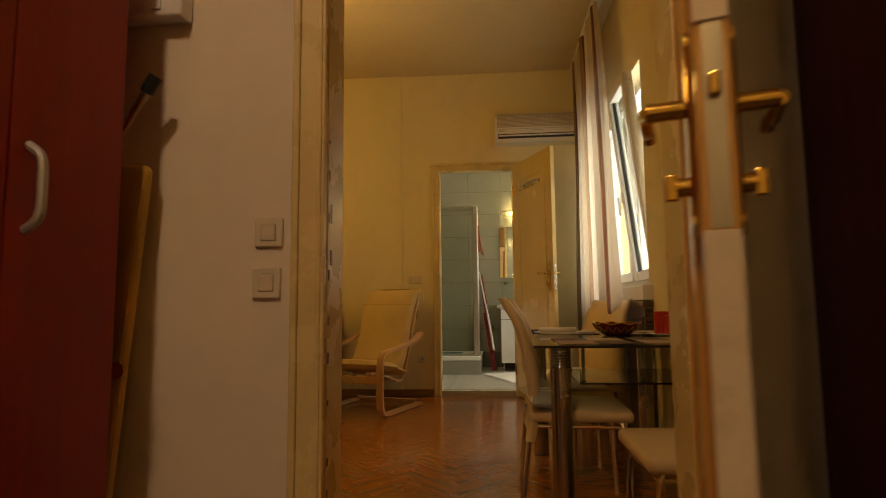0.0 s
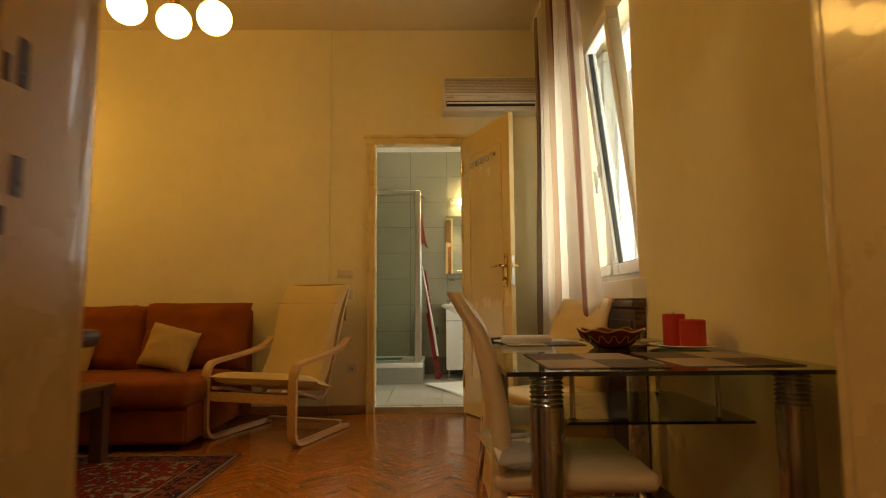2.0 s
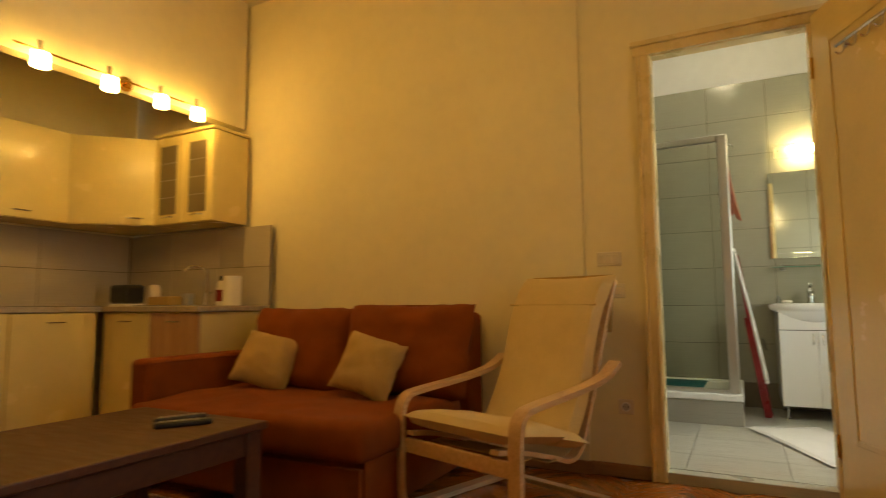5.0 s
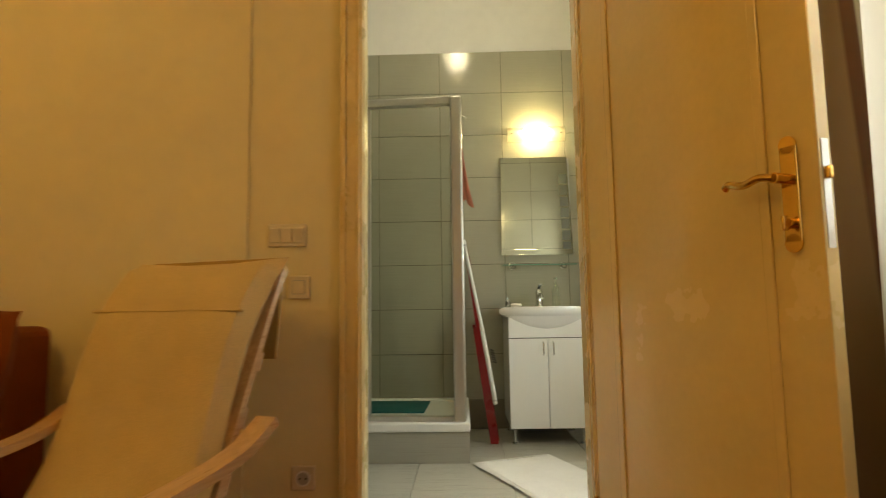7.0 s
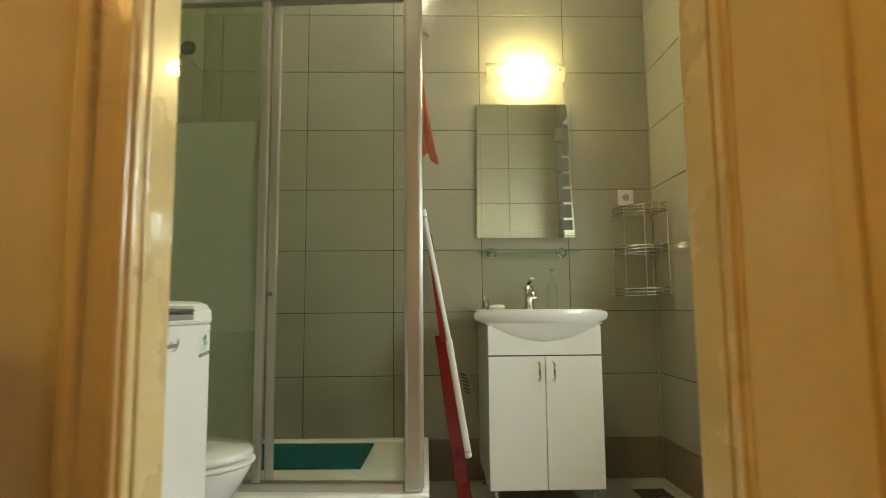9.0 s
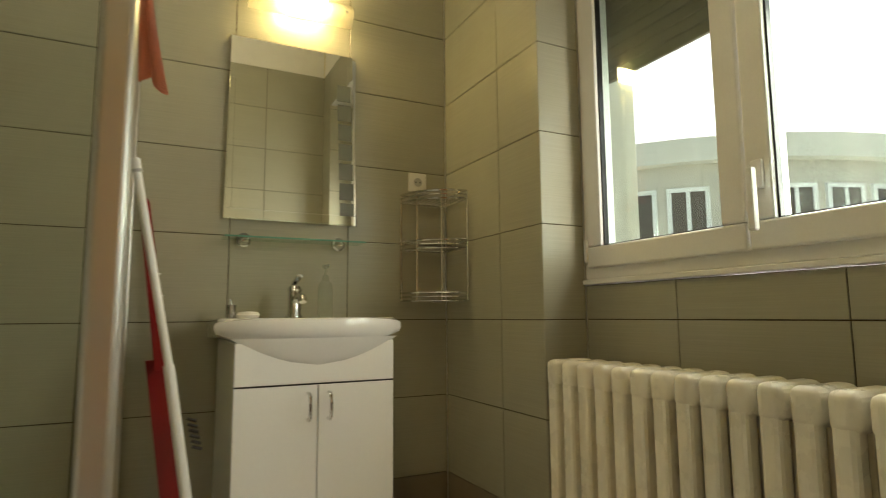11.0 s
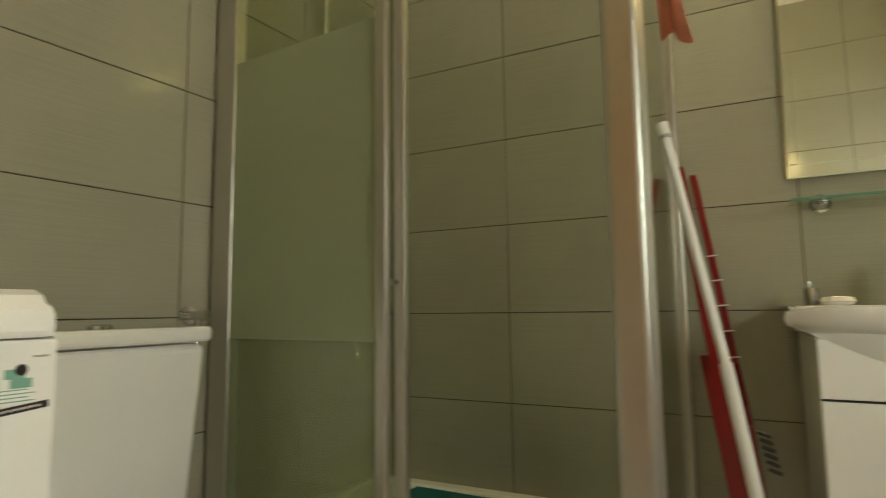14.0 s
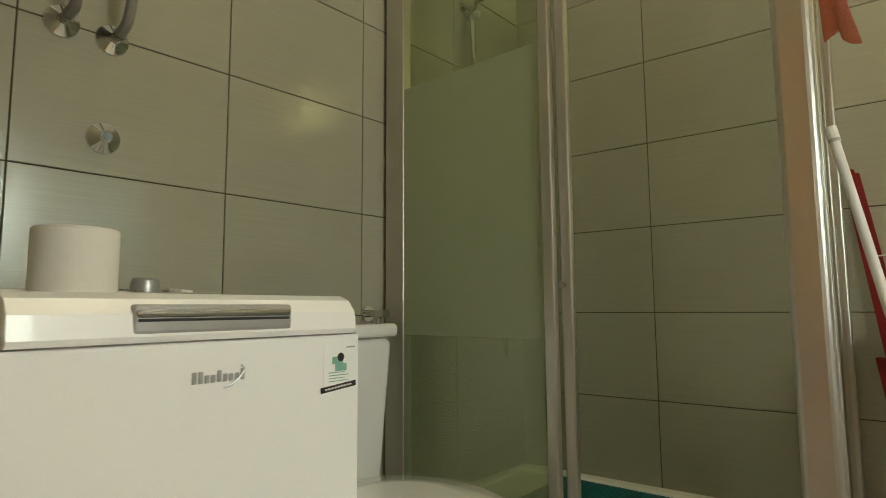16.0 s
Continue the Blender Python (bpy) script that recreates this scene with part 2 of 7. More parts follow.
PINK = fabric("pink_terry", (0.62, 0.28, 0.20), 260, 0.15, 0.4)
WHITERUG = fabric("white_cotton_rug", (0.78, 0.77, 0.74), 240, 0.08, 0.3)
TEAL = plain("teal_rubber", (0.0, 0.12, 0.13), 0.5, var=0.15, relief=0.2)
RED = plain("red_lacquer", (0.20, 0.006, 0.008), 0.3, var=0.1)
WAX = plain("red_wax", (0.45, 0.022, 0.012), 0.45, var=0.1)
BOWLGLAZE = plain("burgundy_glaze", (0.17, 0.020, 0.014), 0.15, var=0.3, scale=20, coat=0.6)
GOLD = plain("gold_rim", (0.50, 0.30, 0.08), 0.3, 0.6, var=0.2)
PAPER = plain("white_paper", (0.78, 0.75, 0.68), 0.8, var=0.05, relief=0.1)
YELLOWCLOTH = fabric("yellow_print_cotton", (0.74, 0.50, 0.12), 320, 0.2, 0.1)
ORANGE = plain("orange_print", (0.60, 0.13, 0.03), 0.8, var=0.1)
TILE = tile_material("grey_wall_tile", (0.37, 0.36, 0.28), 0.13)
SPLASH = tile_material("beige_wall_tile", (0.50, 0.44, 0.34), 0.2)
FLOORTILE = tile_material("grey_floor_tile", (0.42, 0.41, 0.35), 0.28, False, 0.08)
DARKTILE = tile_material("brown_skirting_tile", (0.21, 0.175, 0.125), 0.3, False, 0.06)
GROUT = plain("dark_grout", (0.075, 0.055, 0.025), 0.95, var=0.25, scale=12, relief=0.2)
GLASS = glass("clear_glass")
TABLEGLASS = glass("table_glass", (0.62, 0.70, 0.64), 1.0)
GLASSEDGE = plain("black_painted_glass_edge", (0.012, 0.016, 0.014), 0.1, var=0.1, relief=0.0, coat=0.6)
SHOWERGLASS = glass("shower_glass", (0.92, 0.95, 0.88))
FROST = glass("frosted_glass", (0.80, 0.855, 0.71), 0.7, 0.6, 0.25)
HAZE = glass("hazed_glass", (0.84, 0.89, 0.77), 0.7, 0.25, 0.1)
FACETGLASS = glass("cabinet_glass", (0.62, 0.55, 0.38), 0.9, 0.5)
MIRROR = plain("mirror_silver", (0.93, 0.94, 0.88), 0.005, 1.0, var=0.01, relief=0.0)
MIRRORFROST = plain("etched_mirror", (0.13, 0.14, 0.105), 0.4, 0.0, var=0.05)
GLOBE = glow("lit_opal_globe", (1.0, 0.585, 0.145), CHANDELIER)
SPOTGLOW = glow("lit_spot_glass", (1.0, 0.58, 0.13), SPOTS)
BATHGLOW = glow("lit_bath_tube", LAMP_BATH, BATH_LAMP)
CEILGLOW = glow("lit_bath_opal", (1.0, 0.84, 0.50), BATH_CEILING)
HALLGLOW = glow("lit_hall_opal", (1.0, 0.74, 0.50), HALL_LAMP)
STONE = plain("rough_stone", (0.62, 0.58, 0.49), 0.9, var=0.25, scale=2.5, grain=14, relief=0.8)
FACADE = plain("grey_render", (0.60, 0.56, 0.49), 0.9, var=0.15, scale=0.8, grain=9, relief=0.3)
FACADELIGHT = plain("pale_render", (0.70, 0.67, 0.60), 0.9, var=0.1, scale=0.8, grain=9, relief=0.3)
SHUTTER = plain("brown_shutter", (0.10, 0.075, 0.05), 0.6, var=0.15)


def curtain_material():
    m, t, p = nodes_of("striped_sheer")
    v = coords(t)
    sep = t.nodes.new("ShaderNodeSeparateXYZ")
    uv = t.nodes.new("ShaderNodeUVMap")
    t.links.new(uv.outputs[0], sep.inputs[0])
    saw = math_of(t, "FRACT", math_of(t, "MULTIPLY", sep.outputs[0], 5.0))
    col = ramp(t, saw, [(0.0, (0.58, 0.49, 0.36)), (0.32, (0.58, 0.49, 0.36)), (0.34, (0.13, 0.04, 0.02)), (0.41, (0.13, 0.04, 0.02)),
                        (0.43, (0.30, 0.18, 0.095)), (0.64, (0.30, 0.18, 0.095)), (0.66, (0.70, 0.63, 0.51))])
    for e in t.nodes:
        if e.bl_idname == "ShaderNodeValToRGB":
            e.color_ramp.interpolation = "LINEAR"
    out = t.nodes["Material Output"]
    t.nodes.remove(p)
    df, tl, tr, m1, m2 = (t.nodes.new(k) for k in ("ShaderNodeBsdfDiffuse", "ShaderNodeBsdfTranslucent", "ShaderNodeBsdfTransparent", "ShaderNodeMixShader", "ShaderNodeMixShader"))
    t.links.new(col, df.inputs[0])
    t.links.new(col, tl.inputs[0])
    m1.inputs[0].default_value, m2.inputs[0].default_value = 0.42, 0.14
    t.links.new(df.outputs[0], m1.inputs[1])
    t.links.new(tl.outputs[0], m1.inputs[2])
    t.links.new(m1.outputs[0], m2.inputs[1])
    t.links.new(tr.outputs[0], m2.inputs[2])
    t.links.new(m2.outputs[0], out.inputs[0])
    return m


def rug_material():
    """A red field of small flowers inside dark and light border bands; the rug's own UVs run 0 to 1."""
    m, t, p = nodes_of("oriental_rug_pile")
    uv, sep = t.nodes.new("ShaderNodeUVMap"), t.nodes.new("ShaderNodeSeparateXYZ")
    t.links.new(uv.outputs[0], sep.inputs[0])
    def edge(sock, size):
        d = math_of(t, "MINIMUM", sock, math_of(t, "SUBTRACT", 1.0, sock))
        return math_of(t, "MULTIPLY", d, size)
    d = math_of(t, "MINIMUM", edge(sep.outputs[0], 1.6), edge(sep.outputs[1], 2.3))
    vor = t.nodes.new("ShaderNodeTexVoronoi")
    vor.inputs["Scale"].default_value = 27
    v = coords(t)
    t.links.new(v, vor.inputs["Vector"])
    small = noise_of(t, v, 46, 3)
    flower = ramp(t, vor.outputs["Distance"], [(0.10, (0.50, 0.36, 0.22)), (0.16, (0.03, 0.03, 0.05)), (0.24, (0.34, 0.028, 0.010)), (0.5, (0.30, 0.020, 0.008)), (0.62, (0.05, 0.04, 0.05)), (0.7, (0.42, 0.30, 0.17))])
    border = ramp(t, math_of(t, "ADD", vor.outputs["Distance"], math_of(t, "MULTIPLY", small, 0.3)), [(0.25, (0.5, 0.38, 0.25)), (0.32, (0.03, 0.03, 0.05)), (0.6, (0.02, 0.02, 0.035)), (0.68, (0.30, 0.07, 0.04))])
    bands = ramp(t, math_of(t, "MULTIPLY", d, 2.5), [(0.0, (0.40, 0.28, 0.17)), (0.03, (0.14, 0.02, 0.018)), (0.09, (0.45, 0.32, 0.2)), (0.115, (0.02, 0.02, 0.03)), (0.13, (0, 0, 0)), (0.44, (0, 0, 0)), (0.45, (0.45, 0.3, 0.18)), (0.48, (0.16, 0.025, 0.02))])
    inborder = math_of(t, "MULTIPLY", math_of(t, "GREATER_THAN", d, 0.05), math_of(t, "LESS_THAN", d, 0.178))
    infield = math_of(t, "GREATER_THAN", d, 0.20)
    col = mix(t, infield, mix(t, inborder, bands, border), flower)
    col = mix(t, 0.1, col, ramp(t, small, [(0.3, (0.10, 0.03, 0.02)), (0.7, (0.34, 0.16, 0.1))]))
    t.links.new(col, p.inputs["Base Color"])
    p.inputs["Roughness"].default_value = 0.95
    p.inputs["Specular IOR Level"].default_value = 0.1
    bump(t, p, noise_of(t, v, 500, 2), 0.5, 0.004)
    return m


def mat_material():
    """A placemat of broad beige and brown checks."""
    m, t, p = nodes_of("woven_placemat")
    uv, ck = t.nodes.new("ShaderNodeUVMap"), t.nodes.new("ShaderNodeTexChecker")
    ck.inputs["Scale"].default_value = 2.0
    ck.inputs["Color1"].default_value, ck.inputs["Color2"].default_value = (0.42, 0.33, 0.21, 1), (0.12, 0.08, 0.05, 1)
    t.links.new(uv.outputs[0], ck.inputs["Vector"])
    w = noise_of(t, coords(t, (600, 60, 60)), 1.0, 2)
    col = mix(t, 0.3, ck.outputs[0], ramp(t, w, [(0.3, (0.1, 0.07, 0.05)), (0.7, (0.5, 0.42, 0.3))]), "OVERLAY")
    t.links.new(col, p.inputs["Base Color"])
    p.inputs["Roughness"].default_value = 0.75
    bump(t, p, w, 0.3, 0.002)
    return m


CURTAIN, RUG, PLACEMAT = curtain_material(), rug_material(), mat_material()


# Building helpers.
WORLD = {}


def B(x0, x1, y0, y1, z0, z1, bev=0.0, seg=2):
    bm = bmesh.new()
    bmesh.ops.create_cube(bm, size=1, matrix=Matrix.Translation(((x0 + x1) / 2, (y0 + y1) / 2, (z0 + z1) / 2)) @ Matrix.Diagonal((abs(x1 - x0), abs(y1 - y0), abs(z1 - z0), 1)))
    if bev:
        bmesh.ops.bevel(bm, geom=bm.edges[:], offset=bev, segments=seg, affect="EDGES", profile=0.5, clamp_overlap=True)
    return bm


def C(a, b, r, r2=None, n=20, bev=0.0):
    a, b = Vector(a), Vector(b)
    bm = bmesh.new()
    bmesh.ops.create_cone(bm, cap_ends=True, segments=n, radius1=r, radius2=r if r2 is None else r2, depth=(b - a).length,
                          matrix=Matrix.Translation((a + b) / 2) @ (b - a).to_track_quat("Z", "Y").to_matrix().to_4x4())
    if bev:
        bmesh.ops.bevel(bm, geom=[e for e in bm.edges if len(e.link_faces) == 2 and any(len(f.verts) > 4 for f in e.link_faces)], offset=bev, segments=2, affect="EDGES", clamp_overlap=True)
    return bm


def L(profile, n=28, at=(0, 0, 0), sx=1.0, sy=1.0):
    """A turned shape from (radius, height) pairs."""
    bm = bmesh.new()
    rings = [[bm.verts.new((at[0] + sx * r * math.cos(k * math.tau / n), at[1] + sy * r * math.sin(k * math.tau / n), at[2] + z)) for k in range(n)] for r, z in profile]
    for a, b in zip(rings, rings[1:]):
        for k in range(n):
            bm.faces.new((a[k], a[(k + 1) % n], b[(k + 1) % n], b[k]))
    for ring, flip in ((rings[0], True), (rings[-1], False)):
        bm.faces.new(ring[::-1] if flip else ring)
    return bm


def curve(points, steps=6):
    """Points of a smooth line through the given ones."""
    p = [Vector(q) for q in points]
    p = [2 * p[0] - p[1], *p, 2 * p[-1] - p[-2]]
    out = []
    for a, b, c, d in zip(p, p[1:], p[2:], p[3:]):
        for k in range(steps):
            t = k / steps
            out.append(0.5 * (2 * b + (c - a) * t + (2 * a - 5 * b + 4 * c - d) * t * t + (3 * b - a - 3 * c + d) * t ** 3))
    return [*out, p[-2]]


def T(points, r, n=8, steps=0):
    """A tube along a line."""
    pts = curve(points, steps) if steps else [Vector(q) for q in points]
    bm, rings, side = bmesh.new(), [], None
    for k, q in enumerate(pts):
        way = (pts[min(k + 1, len(pts) - 1)] - pts[max(k - 1, 0)]).normalized()
        side = way.orthogonal() if side is None else side - way * side.dot(way)
        side.normalize()
        up = way.cross(side)
        rings.append([bm.verts.new(q + r * (math.cos(j * math.tau / n) * side + math.sin(j * math.tau / n) * up)) for j in range(n)])
    for a, b in zip(rings, rings[1:]):
        for j in range(n):
            bm.faces.new((a[j], a[(j + 1) % n], b[(j + 1) % n], b[j]))
    bm.faces.new(rings[0][::-1])
    bm.faces.new(rings[-1])
    return bm


def ribbon(points, x0, x1, thick, steps=5):
    """A bent board: a line of (y, z) points, given width in x and thickness."""
    pts = curve([(0, y, z) for y, z in points], steps)
    bm, rows = bmesh.new(), []
    for k, q in enumerate(pts):
        way = (pts[min(k + 1, len(pts) - 1)] - pts[max(k - 1, 0)]).normalized()
        nrm = Vector((0, -way.z, way.y)) * thick / 2
        rows.append([bm.verts.new((x, q.y + s * nrm.y, q.z + s * nrm.z)) for x, s in ((x0, -1), (x1, -1), (x1, 1), (x0, 1))])
    for a, b in zip(rows, rows[1:]):
        for j in range(4):
            bm.faces.new((a[j], a[(j + 1) % 4], b[(j + 1) % 4], b[j]))
    bm.faces.new(rows[0][::-1])
    bm.faces.new(rows[-1])
    return bm


def pad(w, d, h, n=14, sharp=3.0, puff=0.5):
    """A stuffed cushion: w by d, h thick in the middle, thin at its seams."""
    bm, grid = bmesh.new(), {}
    for s in (1, -1):
        for i in range(n + 1):
            for j in range(n + 1):
                u, v = 2 * i / n - 1, 2 * j / n - 1
                rim = i in (0, n) or j in (0, n)
                if s < 0 and rim:
                    grid[s, i, j] = grid[1, i, j]
                    continue
                k = max(0, (1 - abs(u) ** sharp) * (1 - abs(v) ** sharp)) ** puff
                pin = 1 - 0.05 * (1 - abs(u)) * abs(v) - 0.05 * (1 - abs(v)) * abs(u)
                z = s * h / 2 * k + 0.05 * h * noise.noise(Vector((u * 2.3 + w, v * 2.3, s)))* (0 if rim else 1)
                grid[s, i, j] = bm.verts.new((u * w / 2 * pin, v * d / 2 * pin, z))
        for i in range(n):
            for j in range(n):
                q = [grid[s, i, j], grid[s, i + 1, j], grid[s, i + 1, j + 1], grid[s, i, j + 1]]
                bm.faces.new(q if s > 0 else q[::-1])
    return bm


def crumple(bm, amount, size, seed=0.0):
    """Soft creases, pushed along the normals."""
    bm.normal_update()
    for v, q in [(v, v.normal.copy()) for v in bm.verts]:
        p = v.co * (1 / size) + Vector((seed, seed * 1.7, 0))
        ridge = 1 - 2 * abs(noise.noise(p * 1.3))
        v.co += q * amount * (0.6 * noise.noise(p * 0.5) + 0.5 * ridge)
    return bm


def turned(bm, m):
    bm.transform(m)
    return bm


def together(*bms):
    out = bmesh.new()
    for b in bms:
        me = bpy.data.meshes.new("t")
        b.to_mesh(me)
        b.free()
        out.from_mesh(me)
        bpy.data.meshes.remove(me)
    return out


def mesh_of(name, bm, material, smooth=35):
    bmesh.ops.recalc_face_normals(bm, faces=bm.faces[:])
    me = bpy.data.meshes.new(name)
    bm.to_mesh(me)
    bm.free()
    me.materials.append(material)
    if smooth:
        me.polygons.foreach_set("use_smooth", [True] * len(me.polygons))
        me.set_sharp_from_angle(angle=radians(smooth))
        areas = sorted(p.area for p in me.polygons)
        broad = 8 * areas[len(areas) // 2]
        for p in me.polygons:
            if p.area > broad:
                p.use_smooth = False
    return me


def thing(name, m, label, category, group=""):
    ob = tagged(new(name), label, category, group)
    ob.empty_display_size = 0.1
    ob.matrix_basis = m
    WORLD[ob] = m.copy()
    return ob


def part(name, bm, material, parent, label="", world=False, smooth=35):
    """One mesh under a thing or under a part; its shape is in the thing's own axes, or in the world's."""
    if world:
        bm.transform(WORLD[parent].inverted())
    ob = new(name, mesh_of(name, bm, material, smooth))
    ob.parent = parent
    WORLD[ob] = WORLD[parent]
    return tagged(ob, label)


def solid(name, bm, material, label, category, kind="", group="", smooth=35):
    """A thing or a piece of the setting that is a single mesh, in the world's axes."""
    ob = tagged(new(name, mesh_of(name, bm, material, smooth)), label, category, group, kind)
    WORLD[ob] = Matrix.Identity(4)
    return ob


def at(x, y, z=0.0, rz=0.0):
    return pose(x, y, z, 0, 0, rz)


def wall(name, axis, a0, a1, t0, t1, z0, z1, holes=(), material=None, label="cream painted plaster wall"):
    """A wall along x or y from a0 to a1, between t0 and t1 across, with holes (from, to, bottom, top) through it."""
    us = sorted({a0, a1, *(h[0] for h in holes), *(h[1] for h in holes)})
    zs = sorted({z0, z1, *(h[2] for h in holes), *(h[3] for h in holes)})
    bms = []
    for u, v in zip(us, us[1:]):
        run = None
        for p, q in zip(zs, zs[1:]):
            solid_here = not any(h[0] <= u and v <= h[1] and h[2] <= p and q <= h[3] for h in holes)
            if solid_here:
                run = (run[0] if run else p, q)
            if run and (not solid_here or q == z1):
                lo, hi = run
                bms.append(B(u, v, t0, t1, lo, hi) if axis == "x" else B(t0, t1, u, v, lo, hi))
                run = None
    return solid(name, together(*bms), material or WALL, label, "wall", "structure", smooth=0)


def tile_mesh(cache, w, h, d, material, chamfer=0.0009):
    key = (round(w, 3), round(h, 3), material.name)
    if key not in cache:
        c = chamfer
        v = [(x, 0, z) for x, z in ((0, 0), (w, 0), (w, h), (0, h))] + [(x, -d + c, z) for x, z in ((0, 0), (w, 0), (w, h), (0, h))]
        v += [(x, -d, z) for x, z in ((c, c), (w - c, c), (w - c, h - c), (c, h - c))]
        f = [(8, 9, 10, 11)] + [(a + 4, (a + 1) % 4 + 4, (a + 1) % 4 + 8, a + 8) for a in range(4)] + [(a, (a + 1) % 4, (a + 1) % 4 + 4, a + 4) for a in range(4)]
        me = bpy.data.meshes.new("tile")
        me.from_pydata(v, [], f)
        me.materials.append(material)
        cache[key] = me
    return cache[key]


TILES = {}


def tiled(parent, m, us, zs, material, holes=(), gap=0.003, depth=0.008, name="tile", grout=True):
    """Single tiles on a wall: m brings the tile plane's x (along), -y (out of the wall) and z (up) into place."""
    bed, quads = [], []
    for u0, u1 in zip(us, us[1:]):
        for z0, z1 in zip(zs, zs[1:]):
            rects = [(u0, u1, z0, z1)]
            for a, b, c, d in holes:
                left = []
                for p, q, r, s in rects:
                    if q <= a or p >= b or s <= c or r >= d:
                        left.append((p, q, r, s))
                        continue
                    if p < a:
                        left.append((p, a, r, s))
                    if q > b:
                        left.append((b, q, r, s))
                    if r < c:
                        left.append((max(p, a), min(q, b), r, c))
                    if s > d:
                        left.append((max(p, a), min(q, b), d, s))
                rects = left
            for p, q, r, s in rects:
                quads.append(tuple(range(len(bed), len(bed) + 4)))
                bed += [(p, -0.004, r), (q, -0.004, r), (q, -0.004, s), (p, -0.004, s)]
                if q - p < 0.012 or s - r < 0.012:
                    continue
                ob = new(name, tile_mesh(TILES, q - p - gap, s - r - gap, depth, material))
                ob.matrix_basis = m @ Matrix.Translation((p + gap / 2, 0, r + gap / 2))
                ob.parent = parent
    if grout:
        me = bpy.data.meshes.new("grout")
        me.from_pydata(bed, [], quads)
        me.materials.append(GROUT)
        ob = new("grout", me)
        ob.matrix_basis = m
        ob.parent = parent


# ---- The setting ----
TOP = 3.16
YD, YB = 5.205, 7.368          # the partition to the bathroom, and the bathroom's far wall
BX0, BX1 = -1.135, 1.140      # the bathroom's side walls at the far corners
LEAN = 3.88                   # the left wall runs out of square by this angle
ZB = 0.052                    # the bathroom's floor
DX0, DX1, DTOP = -0.342, 0.358, 2.17
YP = 5.265

floor = solid("floor", B(-4.6, 1.45, -2.3, 5.205, -0.12, -0.012), BASEWOOD, "dark screed under the oak parquet", "floor", "structure", smooth=0)
floor_bath = solid("floor_bath", B(-1.42, 1.45, 5.21, 7.55, -0.12, ZB - 0.008), GROUT, "grouted screed under grey bathroom tiles", "floor", "structure", smooth=0)
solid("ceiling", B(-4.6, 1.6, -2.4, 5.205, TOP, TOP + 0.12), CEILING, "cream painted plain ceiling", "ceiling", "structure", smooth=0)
solid("ceiling_bath", B(-1.35, 1.6, 5.21, 7.6, TOP, TOP + 0.12), WALL_WHITE, "white painted bathroom ceiling", "ceiling", "structure", smooth=0)

wall_partition = wall("wall_partition", "x", -0.72, 1.45, YD, YP, 0, TOP, [(DX0 - 0.028, DX1 + 0.028, 0, DTOP + 0.028)])
wall("wall_sofa", "x", -4.6, -0.72, 5.188, YP, 0, TOP)
wall("wall_window", "y", 1.20, 5.205, 1.12, 1.45, 0, TOP, [(3.26, 4.78, 0.965, 2.40)])
wall("wall_hall", "x", -3.35, 1.45, 1.06, 1.20, 0, TOP, [(-0.27, 0.66, 0, 2.3)], WALL_HALL)
wall("wall_living_west", "y", 1.20, 2.45, -3.35, -3.20, 0, TOP)
wall("wall_kitchen_west", "y", 2.45, 5.15, -4.60, -4.45, 0, TOP)
wall("wall_kitchen_south", "x", -4.45, -3.20, 2.45, 2.60, 0, TOP)
solid("kitchen_beam", B(-3.29, -3.20, 2.60, 5.15, 2.18, TOP), WALL, "cream plastered beam over the kitchen niche", "beam", "structure", smooth=0)
wall("wall_hall_west", "y", -2.3, 1.06, -1.45, -1.30, 0, TOP)
wall("wall_hall_east", "y", -2.3, 1.06, 1.30, 1.45, 0, TOP)
wall("wall_hall_south", "x", -1.45, 1.45, -2.42, -2.30, 0, TOP)

wall_bath_far = wall("wall_bath_far", "x", -1.35, 1.45, YB + 0.008, 7.55, 0, TOP, (), WALL_WHITE, "white plaster wall above grey tiles")
LEFT = Matrix.Translation((BX0 - 0.008, YB, 0)) @ pose(0, 0, 0, 0, 0, 90 - LEAN)
wall_bath_left = solid("wall_bath_left", turned(B(-2.105, 0.02, 0, 0.12, 0, TOP), LEFT), WALL_WHITE, "white plaster wall above grey tiles", "wall", "structure", smooth=0)


def left_wall(y, z, out=0.0):
    """A place on the left wall's tiles, turned with the wall."""
    return Matrix.Translation((BX0 - (YB - y) * math.tan(radians(LEAN)) + out, y, z)) @ pose(0, 0, 0, 0, 0, -LEAN)



NY0, NY1, NX = 5.47, 6.688, 1.31   # the window niche
wall_bath_right = solid("wall_bath_right", together(B(BX1 + 0.008, 1.45, NY1 + 0.008, YB + 0.008, 0, TOP), B(BX1 + 0.008, 1.45, YP, NY0 - 0.008, 0, TOP),
                        B(NX + 0.008, 1.45, NY0 - 0.008, NY1 + 0.008, 0, 0.966), B(BX1 + 0.008, 1.45, NY0 - 0.008, NY1 + 0.008, 2.42, TOP)), WALL_WHITE,
                        "white plaster wall above grey tiles", "wall", "structure", smooth=0)
wall_lining = solid("wall_bath_lining", together(B(-1.29, DX0 - 0.03, YP, YP + 0.008, 0, TOP), B(DX1 + 0.03, BX1, YP, YP + 0.008, 0, TOP), B(DX0 - 0.03, DX1 + 0.03, YP, YP + 0.008, DTOP + 0.03, TOP)), WALL_WHITE,
      "white plaster on the bathroom side of the partition", "wall", "structure", smooth=0)
solid("ground", B(-60, 120, -80, 80, -9.2, -9.0), FACADE, "grey paved street far below the windows", "ground", "structure", smooth=0)


